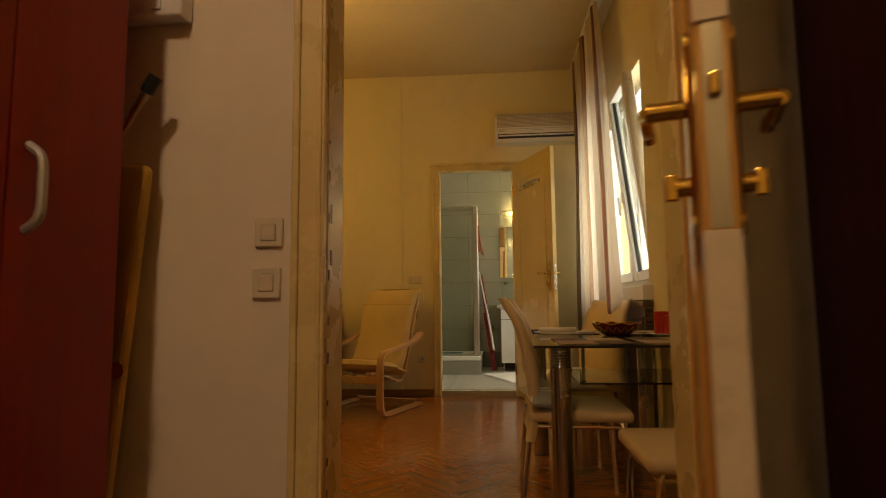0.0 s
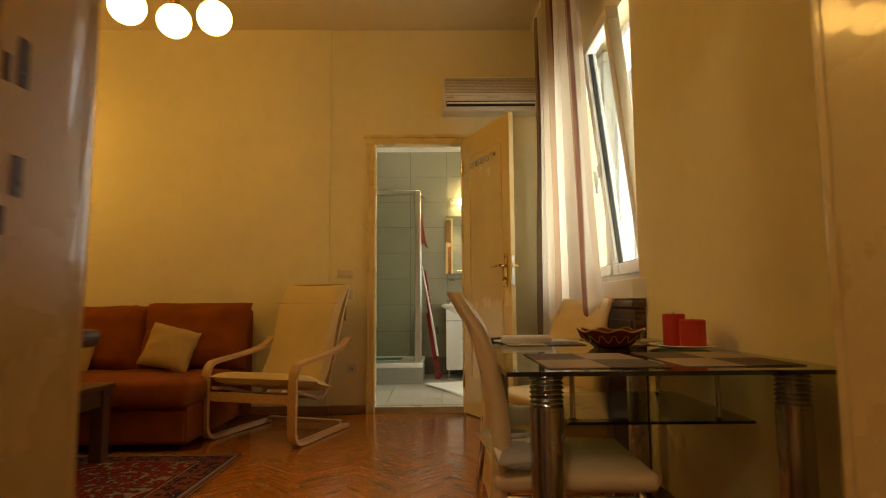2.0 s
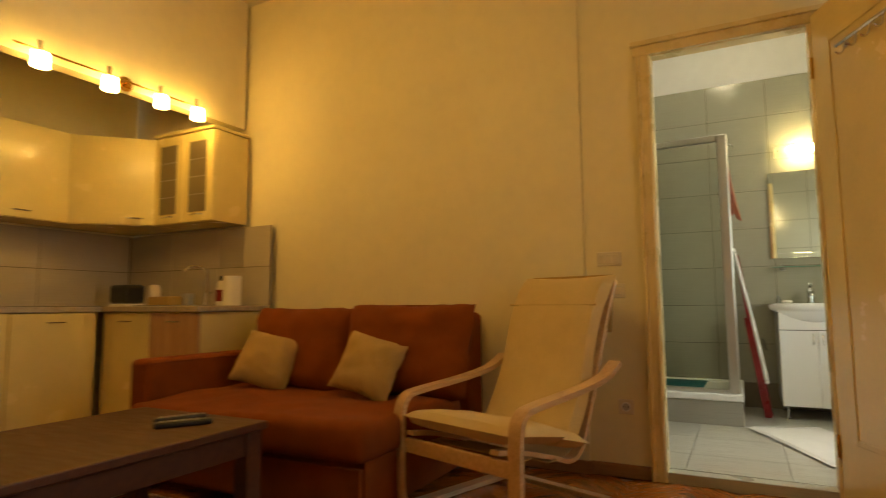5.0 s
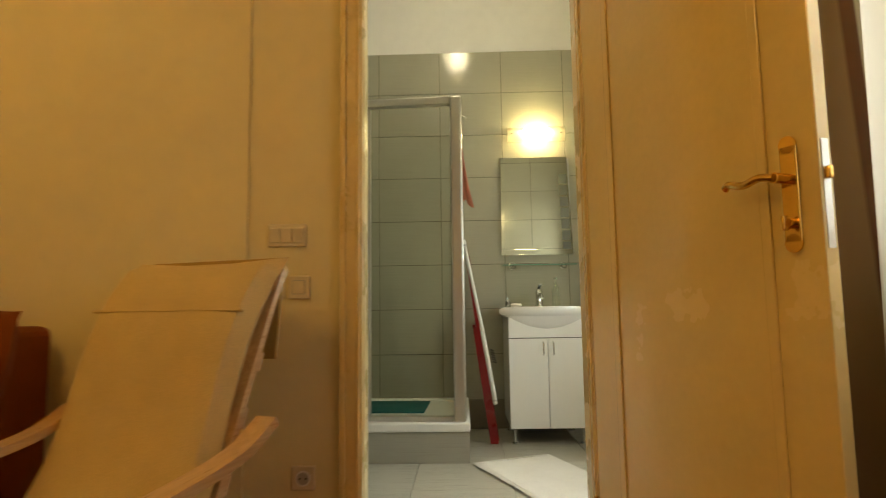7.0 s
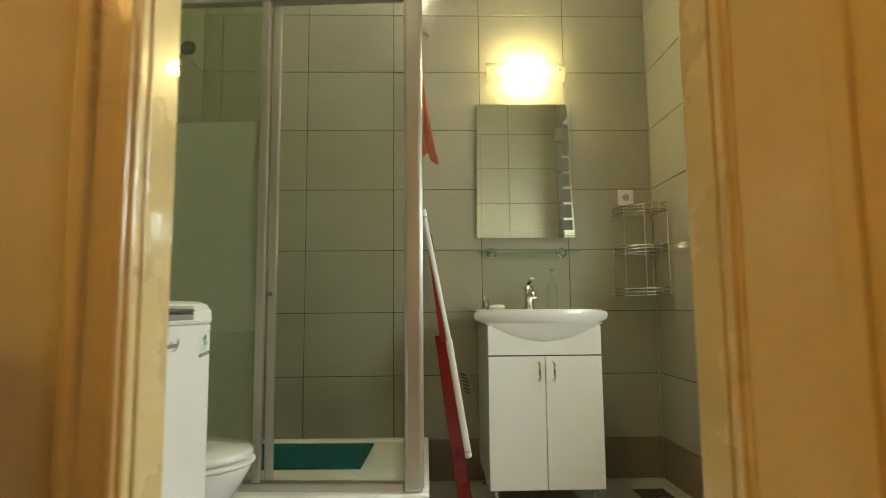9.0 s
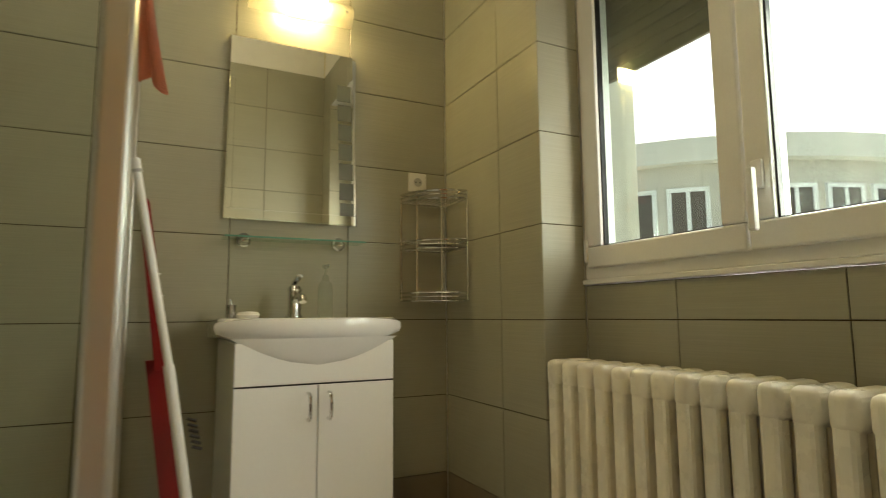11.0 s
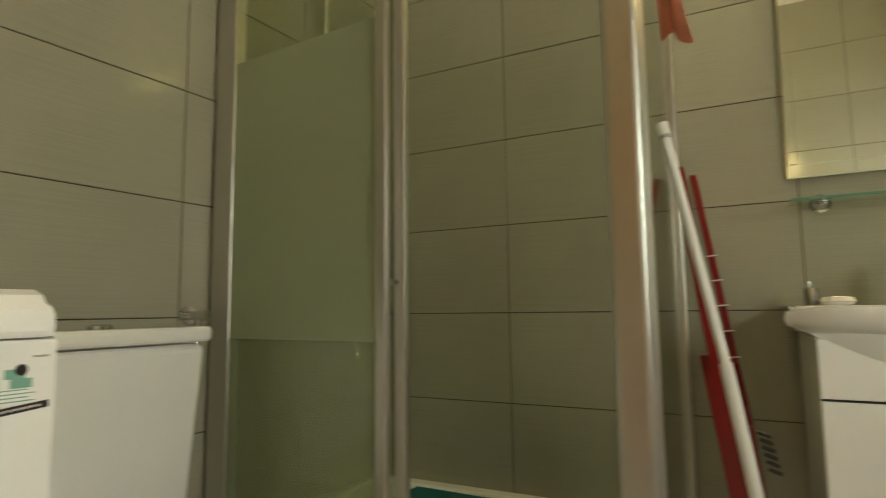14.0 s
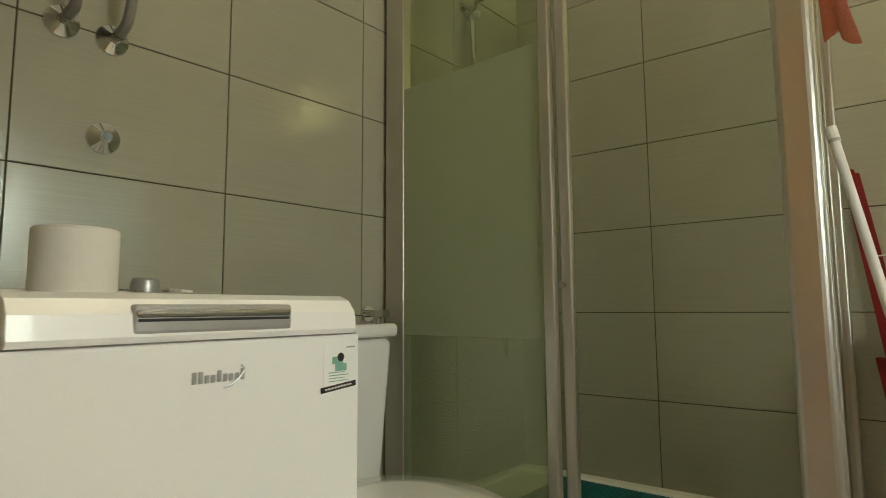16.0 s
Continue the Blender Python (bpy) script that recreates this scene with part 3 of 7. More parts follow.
def baseboard(x0, x1, y0, y1):
    bm = B(x0, x1, y0, y1, 0, 0.065, 0.004)
    solid("baseboard", bm, BASEWOOD, "brown wooden baseboard along the wall", "baseboard", "structure")


baseboard(-0.72, DX0 - 0.075, YD - 0.014, YD)
baseboard(DX1 + 0.075, 1.12, YD - 0.014, YD)
baseboard(-2.9, -0.706, 5.172, 5.188)
baseboard(1.106, 1.12, 1.2, 3.18)
baseboard(-3.2, -0.35, 1.2, 1.214)
solid("threshold", B(DX0, DX1, YD - 0.008, YP + 0.009, -0.01, 0.050, 0.004), FLOORTILE, "worn grey threshold between parquet and tiles", "threshold", "structure")


def casing(name, x0, x1, y, out, top, width, material, depth=0.022, bottom=0.0):
    """Moulded door trim round an opening in a wall along x; out is -1 or 1, the way that it stands proud."""
    holder = thing(name, at((x0 + x1) / 2, y, bottom), "cream gloss-painted moulded door casing, chipped in places", "door frame")
    holder["kind"] = "structure"
    for bits in (("trim", x0 - width, x0 - 0.002, bottom, top), ("trim", x1 + 0.002, x1 + width, bottom, top), ("trim", x0 - width - 0.015, x1 + width + 0.015, top + 0.002, top + width)):
        n, a, b, lo, hi = bits
        bms = [B(a, b, y, y + out * depth, lo, hi, 0.004)]
        if hi - lo > 0.5:
            e = b if b < (x0 + x1) / 2 else a
            o = a if e == b else b
            s = 1 if o > e else -1
            bms += [B(o - s * 0.018, o, y + out * 0.0, y + out * (depth + 0.012), lo, hi, 0.004), B(e + s * 0.008, e + s * 0.02, y, y + out * (depth + 0.006), lo, hi, 0.003)]
        else:
            bms += [B(a - 0.01, b + 0.01, y, y + out * (depth + 0.018), hi - 0.02, hi + 0.006, 0.004)]
        part(n, together(*bms), material, holder, world=True)
    return holder


frame_b = casing("door_frame_bathroom", DX0, DX1, YD, -1, DTOP, 0.072, TRIM)
for a, b in ((DX0 - 0.03, DX0), (DX1, DX1 + 0.03)):
    part("jamb", B(a, b, YD + 0.002, YP + 0.018, 0, DTOP, 0.002), TRIM, frame_b, world=True)
part("head", B(DX0 - 0.03, DX1 + 0.03, YD + 0.002, YP + 0.018, DTOP, DTOP + 0.03, 0.002), TRIM, frame_b, world=True)

frame_h = casing("door_frame_hall", -0.245, 0.635, 1.06, -1, 2.28, 0.085, TRIM, 0.026)
for a, b in ((-0.275, -0.245), (0.635, 0.665)):
    part("jamb", B(a, b, 1.062, 1.198, 0, 2.28, 0.003), TRIM, frame_h, world=True)
part("head", B(-0.275, 0.665, 1.062, 1.198, 2.28, 2.31, 0.003), TRIM, frame_h, world=True)
for a, b in ((-0.33, -0.248), (0.638, 0.72)):
    part("trim", B(a, b, 1.2, 1.222, 0, 2.28, 0.004), TRIM, frame_h, world=True)
strike = part("strike_plate", together(B(-0.2448, -0.2435, 1.085, 1.10, 0.95, 0.99), B(-0.2448, -0.2435, 1.085, 1.10, 1.06, 1.11)), DARKWOOD, frame_h, "worn dark metal strike plate", world=True)
for k in range(9):
    z = 0.35 + 0.115 * k + random.uniform(-0.03, 0.03)
    h = random.uniform(0.006, 0.03)
    part("chip", B(-0.2446, -0.2432, 1.066, 1.066 + random.uniform(0.006, 0.013), z, z + h), DARKWOOD, frame_h, "chipped paint baring dark wood", world=True)


def lever(parent, m, side):
    """A brass long plate with lever and cylinder; side is the way that the lever points along x."""
    plate = part("handle_plate", turned(together(B(-0.019, 0.019, -0.006, 0, -0.10, 0.10, 0.005), C((0, -0.001, 0.1), (0, -0.006, 0.1), 0.019), C((0, -0.001, -0.10), (0, -0.006, -0.10), 0.019)), m), BRASS, parent, "polished brass long plate")
    part("lever", turned(together(C((0, 0, 0.03), (0, -0.048, 0.03), 0.011), T([(0, -0.048, 0.03), (side * 0.03, -0.052, 0.035), (side * 0.07, -0.05, 0.028), (side * 0.105, -0.05, 0.036), (side * 0.118, -0.05, 0.028)], 0.0085, 10, 5)), m), BRASS, plate)
    part("thumb_turn", turned(together(C((0, 0, -0.06), (0, -0.02, -0.06), 0.011), B(-0.004, 0.004, -0.032, -0.018, -0.075, -0.045, 0.002)), m), BRASS, plate)


def door_leaf(name, m, width, height, label, paint, lock_z):
    """A panelled leaf: hinge at the origin, running along +x, 40 mm thick."""
    leaf = thing(name, m, label, "door")
    body = [B(0, width, 0, 0.036, 0.008, height, 0.003)]
    part("slab", together(*body), paint, leaf)
    for lo, hi in ((0.28, height - 0.16),):
        for y0, y1, s in ((-0.006, 0.0005, -1), (0.0355, 0.042, 1)):
            for a, b, c, d in ((0.11, 0.135, lo, hi), (width - 0.135, width - 0.11, lo, hi), (0.135, width - 0.135, lo, lo + 0.025), (0.135, width - 0.135, hi - 0.025, hi)):
                part("moulding", B(a, b, y0, y1, c, d, 0.003), paint, leaf)
    lever(leaf, at(width - 0.06, -0.002, lock_z), -1)
    lever(leaf, Matrix.Translation((width - 0.06, 0.038, lock_z)) @ pose(0, 0, 0, 0, 0, 180), 1)
    part("lock_case", B(width - 0.0005, width + 0.0015, 0.008, 0.028, lock_z - 0.115, lock_z + 0.1), STEEL, leaf, "steel mortice lock face")
    part("latch", B(width, width + 0.012, 0.012, 0.024, lock_z + 0.02, lock_z + 0.045, 0.003), BRASS, leaf)
    for z in (0.25, height - 0.25):
        part("hinge", C((-0.004, -0.006, z - 0.05), (-0.004, -0.006, z + 0.05), 0.008), BRASS, leaf)
    return leaf


LEAF_B = Matrix.Translation((DX1 + 0.012, YD - 0.03, 0.0)) @ pose(0, 0, 0, 0, 0, -67)
door_bath = door_leaf("door_1", LEAF_B, 0.752, 2.20, "cream gloss-painted panelled bathroom door standing open", DOORPAINT, 1.087)
LEAF_H = Matrix.Translation((0.632, 1.03, 0.0)) @ pose(0, 0, 0, 0, 0, 253.2)
EDGEPAINT = plain("pale_edge_paint", (0.78, 0.66, 0.47), 0.3, var=0.08, scale=8, grain=60, relief=0.1, coat=0.3)
door_hall = door_leaf("door_2", LEAF_H, 0.84, 2.26, "cream-brown gloss-painted hall door standing open", HALLDOOR, 1.03)
for lo, hi in ((0.01, 0.913), (1.132, 2.255)):
    part("edge_strip", B(0.8405, 0.8435, 0.0005, 0.0355, lo, hi, 0.001), EDGEPAINT, door_hall, "pale painted leaf edge")

# ---- Bathroom shell: single tiles ----
ZS = [0.244 + 0.3065 * k for k in range(9)]
for wl, m, us, holes in (
    (wall_bath_far, Matrix.Translation((0, YB + 0.008, 0)), [BX0 - 0.004, -1.04, -0.603, -0.167, 0.272, 0.71, BX1], ()),
    (wall_bath_left, LEFT, [-2.1, -1.742, -1.298, -0.858, -0.42, 0], ()),
    (wall_bath_right, Matrix.Translation((BX1 + 0.008, 0, 0)) @ pose(0, 0, 0, 0, 0, -90), [-YB, -6.94, -NY1], ()),
    (wall_bath_right, Matrix.Translation((BX1 + 0.008, 0, 0)) @ pose(0, 0, 0, 0, 0, -90), [-NY0, -YP - 0.01], ()),
):
    tiled(wl, m, us, ZS, TILE, holes)
    tiled(wl, m, us, [ZB, 0.244], DARKTILE, holes)
# the niche: cheeks and back under the window
tiled(wall_bath_right, Matrix.Translation((0, NY1 + 0.008, 0)), [BX1, NX], [ZB, *ZS[:8], 2.42], TILE)
tiled(wall_bath_right, Matrix.Translation((0, NY0 - 0.008, 0)) @ pose(0, 0, 0, 0, 0, 180), [-NX, -BX1], [ZB, *ZS[:8], 2.42], TILE)
tiled(wall_bath_right, Matrix.Translation((NX + 0.008, 0, 0)) @ pose(0, 0, 0, 0, 0, -90), [-NY1, -6.32, -5.885, -NY0], [ZB, *ZS[:3], 0.966], TILE)
tiled(wall_bath_right, Matrix.Translation((BX1 + 0.008, 0, 0)) @ pose(0, 0, 0, 0, 0, -90), [-NY1, -6.32, -5.885, -NY0], [2.42, ZS[8]], TILE)
# the partition's bathroom side
HOLE = [(-DX1 - 0.03, -DX0 + 0.03, 0, DTOP + 0.03)]
back = Matrix.Translation((0, YP + 0.008, 0)) @ pose(0, 0, 0, 0, 0, 180)
tiled(wall_lining, back, [-BX1, -0.715, -0.275, 0.165, 0.605, 1.04, 1.29], ZS, TILE, HOLE)
tiled(wall_lining, back, [-BX1, -0.715, -0.275, 0.165, 0.605, 1.04, 1.29], [ZB, 0.244], DARKTILE, HOLE)
# floor tiles
tiled(floor_bath, pose(0, 0, ZB - 0.008, -90, 0, 0), [-1.32, *[-0.73 + 0.46 * k for k in range(5)], BX1], [YP + 0.01, 5.62, 6.08, 6.54, 7.0, YB], FLOORTILE, name="floor_tile", grout=False)
tiled(floor_bath, pose(0, 0, ZB - 0.008, -90, 0, 0), [BX1, NX], [NY0, 6.08, NY1], FLOORTILE, name="floor_tile", grout=False)


# ---- Lamps ----
def chandelier():
    cx, cy = -1.24, 3.45
    ch = thing("chandelier", at(cx, cy, TOP), "ceiling lamp with three lit opal glass globes on curved arms", "ceiling lamp")
    part("canopy", L([(0.06, -0.0), (0.06, -0.012), (0.045, -0.03), (0.012, -0.04)]), BRASS, ch)
    part("rod", C((0, 0, -0.03), (0, 0, -0.50), 0.009), BRASS, ch)
    part("hub", L([(0.012, -0.56), (0.032, -0.53), (0.032, -0.50), (0.012, -0.48)]), BRASS, ch)
    for dx, dy, dz in ((0.235, 0.0, 0.0), (-0.115, -0.20, -0.04), (-0.01, 0.07, 0.02)):
        k = Vector((dx, dy, 0))
        arm = part("arm", T([(0, 0, -0.53), tuple(k * 0.35 + Vector((0, 0, -0.60))), tuple(k * 0.62 + Vector((0, 0, -0.50))), tuple(k * 0.9 + Vector((0, 0, -0.50 + dz))), tuple(k + Vector((0, 0, -0.65 + dz)))], 0.006, 8, 5), BRASS, ch)
        part("lamp_holder", C(tuple(k + Vector((0, 0, -0.64 + dz))), tuple(k + Vector((0, 0, -0.72 + dz))), 0.022, 0.028), BRASS, arm)
        part("globe", L([(0.02 if a in (0, 12) else 0.088 * math.sin(a * math.pi / 12), -0.80 + dz + 0.088 * math.cos(a * math.pi / 12)) for a in range(13)], 24, (k.x, k.y, 0)), GLOBE, arm, "lit opal glass globe")


chandelier()


def spot_bar():
    sb = thing("spotlight_bar", at(-3.2, 4.20, 2.20), "brass rod spotlight with lit glass cup shades", "spotlight")
    part("ceiling_rose", C((0.001, 0, 0), (0.02, 0, 0), 0.045, bev=0.004), BRASS, sb)
    part("rod", C((0.06, -0.62, 0.0), (0.06, 0.52, 0.0), 0.006), BRASS, sb)
    part("stem", C((0.015, 0, 0), (0.06, 0, 0), 0.008), BRASS, sb)
    for y in (-0.50, -0.13, 0.20, 0.47):
        s = part("spot", together(C((0.06, y, 0.05), (0.06, y, 0.0), 0.012), C((0.06, y, 0.0), (0.075, y, -0.02), 0.016)), STEEL, sb)
        part("shade", turned(L([(0.018, 0.0), (0.038, -0.008), (0.042, -0.080), (0.038, -0.085)], 20), Matrix.Translation((0.075, y, -0.01))), SPOTGLOW, s, "lit frosted glass cup")


spot_bar()


def bath_lights():
    bl = thing("wall_lamp", at(0.505, YB, 2.07), "lit curved opal glass wall lamp above the mirror", "wall lamp")
    part("back_plate", B(-0.05, 0.05, -0.03, 0, -0.03, 0.03, 0.005), STEEL, bl)
    bm, rows = bmesh.new(), []
    for k in range(9):
        x = -0.2 + 0.05 * k
        rows.append([bm.verts.new((x, -0.03 - 0.035 * (1 - (2 * s / 8 - 1) ** 2), -0.05 + 0.0125 * s)) for s in range(9)])
    for a, b in zip(rows, rows[1:]):
        for s in range(8):
            bm.faces.new((a[s], a[s + 1], b[s + 1], b[s]))
    bmesh.ops.solidify(bm, geom=bm.faces[:], thickness=0.004)
    part("shade", bm, BATHSHADE, bl, "cream opal glass shade", smooth=60)
    part("bulb", turned(L([(0.01, -0.09), (0.03, -0.075), (0.036, 0), (0.03, 0.075), (0.01, 0.09)], 18), pose(0, -0.075, 0.0, 0, 90, 0)), BATHGLOW, bl, "bright lit bulb")
    for x in (-0.17, 0.17):
        part("screw", C((x, -0.065, 0.0), (x, -0.07, 0.0), 0.005), CHROME, bl)
    cl = thing("ceiling_light", at(-0.05, 6.28, TOP), "small lit opal ceiling lamp in the bathroom", "ceiling lamp")
    part("base", C((0, 0, 0), (0, 0, -0.03), 0.09), WHITEPLASTIC, cl)
    part("dome", L([(0.055, -0.03), (0.052, -0.05), (0.034, -0.068), (0.008, -0.074)]), CEILGLOW, cl, "lit opal dome")
    hl = thing("hall_light", at(-0.42, -1.1, TOP), "small lit opal ceiling lamp in the hall", "ceiling lamp")
    part("base", C((0, 0, 0), (0, 0, -0.03), 0.11), WHITEPLASTIC, hl)
    part("dome", L([(0.1, -0.03), (0.095, -0.06), (0.06, -0.09), (0.01, -0.1)]), HALLGLOW, hl, "lit opal dome")


BATHSHADE = plain("opal_lamp_shade", (0.85, 0.80, 0.66), 0.25, var=0.03)
bath_lights()


# ---- Living room ----
def armchair():
    ch = thing("armchair", at(-0.905, 4.49, 0, -19), "bentwood armchair with cream cotton cushions beside the sofa", "armchair")
    side = [(0.34, 0.016), (0.05, 0.016), (-0.23, 0.016), (-0.305, 0.035), (-0.335, 0.10), (-0.335, 0.30), (-0.33, 0.42), (-0.30, 0.475), (-0.23, 0.495), (0.05, 0.525), (0.25, 0.56), (0.36, 0.615)]
    for s in (-1, 1):
        part("arm_frame", ribbon(side, s * 0.32 - 0.028, s * 0.32 + 0.028, 0.022), BIRCH, ch, "clear-lacquered bent birch side frame")
    part("cross_bar", B(-0.292, 0.292, 0.29, 0.335, 0.028, 0.05, 0.004), BIRCH, ch)
    part("cross_bar", B(-0.292, 0.292, -0.325, -0.305, 0.25, 0.31, 0.004), BIRCH, ch)
    seat = [(-0.33, 0.335), (-0.20, 0.315), (0.02, 0.255), (0.12, 0.225), (0.20, 0.25), (0.265, 0.36), (0.36, 0.60), (0.475, 0.86), (0.53, 0.975)]
    for s in (-1, 1):
        part("seat_rail", ribbon(seat, s * 0.235 - 0.022 - 0.02, s * 0.235 + 0.002, 0.018), BIRCH, ch)
    for y, z in ((0.315, 0.47), (0.37, 0.61), (0.425, 0.74)):
        part("back_slat", turned(B(-0.232, 0.232, -0.01, 0.01, -0.025, 0.025, 0.004), pose(0, y + 0.015, z, -22)), BIRCH, ch)
    for y in (-0.18, -0.02):
        part("seat_strap", B(-0.25, 0.25, y - 0.03, y + 0.03, 0.285 if y < -0.1 else 0.25, 0.29 if y < -0.1 else 0.255), BEIGE, ch)
    seat_pad = together(turned(pad(0.60, 0.36, 0.085, 16, 5, 0.42), pose(0, -0.155, 0.375, -8.5)), turned(pad(0.58, 0.20, 0.075, 12, 5, 0.42), pose(0, 0.09, 0.318, -14)))
    part("seat_cushion", seat_pad, CREAMCLOTH, ch, "cream cotton seat cushion")
    bm = pad(0.54, 0.84, 0.095, 18, 8, 0.30)
    for v in bm.verts:
        v.co.z += 0.030 * math.sin(v.co.y * 7.5) - 0.02
    back = part("back_cushion", turned(bm, pose(-0.03, 0.325, 0.655, 61)), CREAMCLOTH, ch, "cream cotton back cushion with a stitched seam")
    part("seam", turned(B(-0.255, 0.255, 0.212, 0.220, 0.050, 0.0605, 0.002), pose(-0.03, 0.325, 0.655, 61)), CREAMCLOTH, back)
    part("head_flap", turned(B(-0.25, 0.23, -0.006, 0.006, -0.26, 0.02, 0.004), pose(-0.03, 0.575, 0.995, -6)), BEIGE, ch, "beige fabric flap hooked over the back")
    part("head_rest", turned(C((-0.262, 0, 0), (0.262, 0, 0), 0.030, n=16, bev=0.016), pose(-0.03, 0.540, 0.972)), CREAMCLOTH, ch)


armchair()


def sofa():
    x0, x1, y0, y1 = -2.85, -1.30, 3.97, 5.13
    so = thing("sofa", at((x0 + x1) / 2, y1, 0), "rust-brown microfibre sofa bed with two loose back cushions", "sofa")
    part("base", B(x0 + 0.12, x1 - 0.02, y0 + 0.06, y1 - 0.03, 0.04, 0.26, 0.012), RUST, so, world=True)
    part("drawer_front", B(x0 + 0.14, x1 - 0.03, y0 + 0.035, y0 + 0.058, 0.06, 0.235, 0.006), RUST, so, world=True)
    for px in (x0 + 0.2, x1 - 0.1):
        for py in (y0 + 0.12, y1 - 0.15):
            part("foot", C((px, py, 0), (px, py, 0.045), 0.025), BLACK, so, world=True)
    bm = B(x0 + 0.13, x1, y0, y1 - 0.24, 0.255, 0.405, 0.045, 4)
    bmesh.ops.subdivide_edges(bm, edges=[e for e in bm.edges if e.calc_length() > 0.3], cuts=26, use_grid_fill=True)
    for v in bm.verts:
        if v.co.z > 0.30:
            v.co.z += 0.022 * noise.noise(v.co * 3.1) + 0.016 * (0.5 - abs(noise.noise(Vector((v.co.x * 7, v.co.y * 3.2, 0)))))
        v.co.y += 0.010 * noise.noise(v.co * 6.0) if v.co.y < y0 + 0.05 else 0
    part("seat_mattress", bm, RUST, so, "rust-brown seat with soft creases", world=True)
    part("back_rest", B(x0 + 0.04, x1 + 0.01, y1 - 0.2, y1, 0.05, 0.83, 0.03, 3), RUST, so, world=True)
    arm = part("arm_rest", B(x0 - 0.02, x0 + 0.13, y0 + 0.12, y1 - 0.1, 0.04, 0.60, 0.03, 3), RUST, so, world=True)
    part("piping", T([(x0 + 0.128, y0 + 0.13, 0.58), (x0 + 0.128, y1 - 0.12, 0.58)], 0.004, 6), RUST, arm, world=True)
    w = (x1 - x0 - 0.10) / 2
    for k, (dz, tilt) in enumerate(((0.0, 74), (0.02, 72))):
        cu = part("back_cushion", turned(crumple(pad(w + 0.04, 0.50, 0.24, 34, 4, 0.5), 0.020, 0.16, k * 5.0), pose(x0 + 0.145 + w * (k + 0.5), y1 - 0.30, 0.615 + dz, tilt, 0, 1.5 if k else -1.5)), RUST, so, "plump rust-brown back cushion", world=True)
        part("piping", T([(x0 + 0.145 + w * k + 0.03, y1 - 0.235, 0.848 + dz), (x0 + 0.145 + w * (k + 0.5), y1 - 0.225, 0.850 + dz), (x0 + 0.145 + w * (k + 1) - 0.03, y1 - 0.235, 0.848 + dz)], 0.0045, 6, 4), RUST, cu, world=True)


sofa()
for x, y, rz, tl in ((-1.70, 4.60, 10, 62), (-2.42, 4.62, 22, 64)):
    solid("throw_pillow", turned(crumple(pad(0.32, 0.31, 0.13, 32, 3, 0.5), 0.013, 0.10, x), pose(x, y, 0.565, tl, 14, rz)), BEIGE, "beige cotton throw pillow leaning on the sofa cushion", "pillow", group="sofa pillows")


def coffee_table():
    x0, x1, y0, y1, z = -2.38, -1.64, 2.85, 3.83, 0.43
    ct = thing("coffee_table", at((x0 + x1) / 2, (y0 + y1) / 2), "low brown wooden coffee table standing on the rug", "coffee table")
    part("table_top", B(x0, x1, y0, y1, z - 0.03, z, 0.005), BROWNWOOD, ct, world=True)
    for px in (x0 + 0.05, x1 - 0.05):
        for py in (y0 + 0.05, y1 - 0.05):
            part("leg", B(px - 0.035, px + 0.035, py - 0.035, py + 0.035, 0.0095, z - 0.031, 0.004), BROWNWOOD, ct, world=True)
    for a in ((x0 + 0.086, x1 - 0.086, y0 + 0.03, y0 + 0.05), (x0 + 0.086, x1 - 0.086, y1 - 0.05, y1 - 0.03), (x0 + 0.03, x0 + 0.05, y0 + 0.086, y1 - 0.086), (x1 - 0.05, x1 - 0.03, y0 + 0.086, y1 - 0.086)):
        part("apron", B(*a, z - 0.12, z - 0.031, 0.002), BROWNWOOD, ct, world=True)


coffee_table()
for x, y, rz, w in ((-1.95, 3.68, 62, 0.19), (-1.86, 3.62, 56, 0.20)):
    rc = thing("remote_control", at(x, y, 0.43, rz), "black plastic remote control lying on the coffee table", "remote control", "remote controls")
    part("body", B(-w / 2, w / 2, -0.024, 0.024, 0.0, 0.02, 0.006), BLACK, rc)
    for k in range(6):
        part("button", B(-w / 2 + 0.02 + 0.024 * k, -w / 2 + 0.034 + 0.024 * k, -0.012, 0.012, 0.0195, 0.0225, 0.001), GREYPLASTIC, rc)


def rug():
    x0, x1, y0, y1 = -2.62, -0.95, 2.0, 3.94
    bm, n, k = bmesh.new(), 30, 24
    uv = bm.loops.layers.uv.new("UVMap")
    g = {}
    for i in range(k + 1):
        for j in range(n + 1):
            x, y = x0 + (x1 - x0) * i / k, y0 + (y1 - y0) * j / n
            g[i, j] = bm.verts.new((x, y, 0.008 + 0.0018 * noise.noise(Vector((x * 2, y * 2, 0)))))
    for i in range(k):
        for j in range(n):
            q = ((i, j), (i + 1, j), (i + 1, j + 1), (i, j + 1))
            f = bm.faces.new([g[c] for c in q])
            for lp, (a, b) in zip(f.loops, q):
                lp[uv].uv = (a / k, b / n)
    bmesh.ops.solidify(bm, geom=bm.faces[:], thickness=0.006)
    r = thing("rug", at((x0 + x1) / 2, (y0 + y1) / 2), "red oriental pile rug with a dark flowered border", "rug")
    part("woven_field", bm, RUG, r, world=True)
    part("fringe", together(*[B(x0 + 0.012 * q, x0 + 0.012 * q + 0.006, y1, y1 + 0.02, 0.0015, 0.004) for q in range(139)]), CREAMCLOTH, r, world=True)


rug()


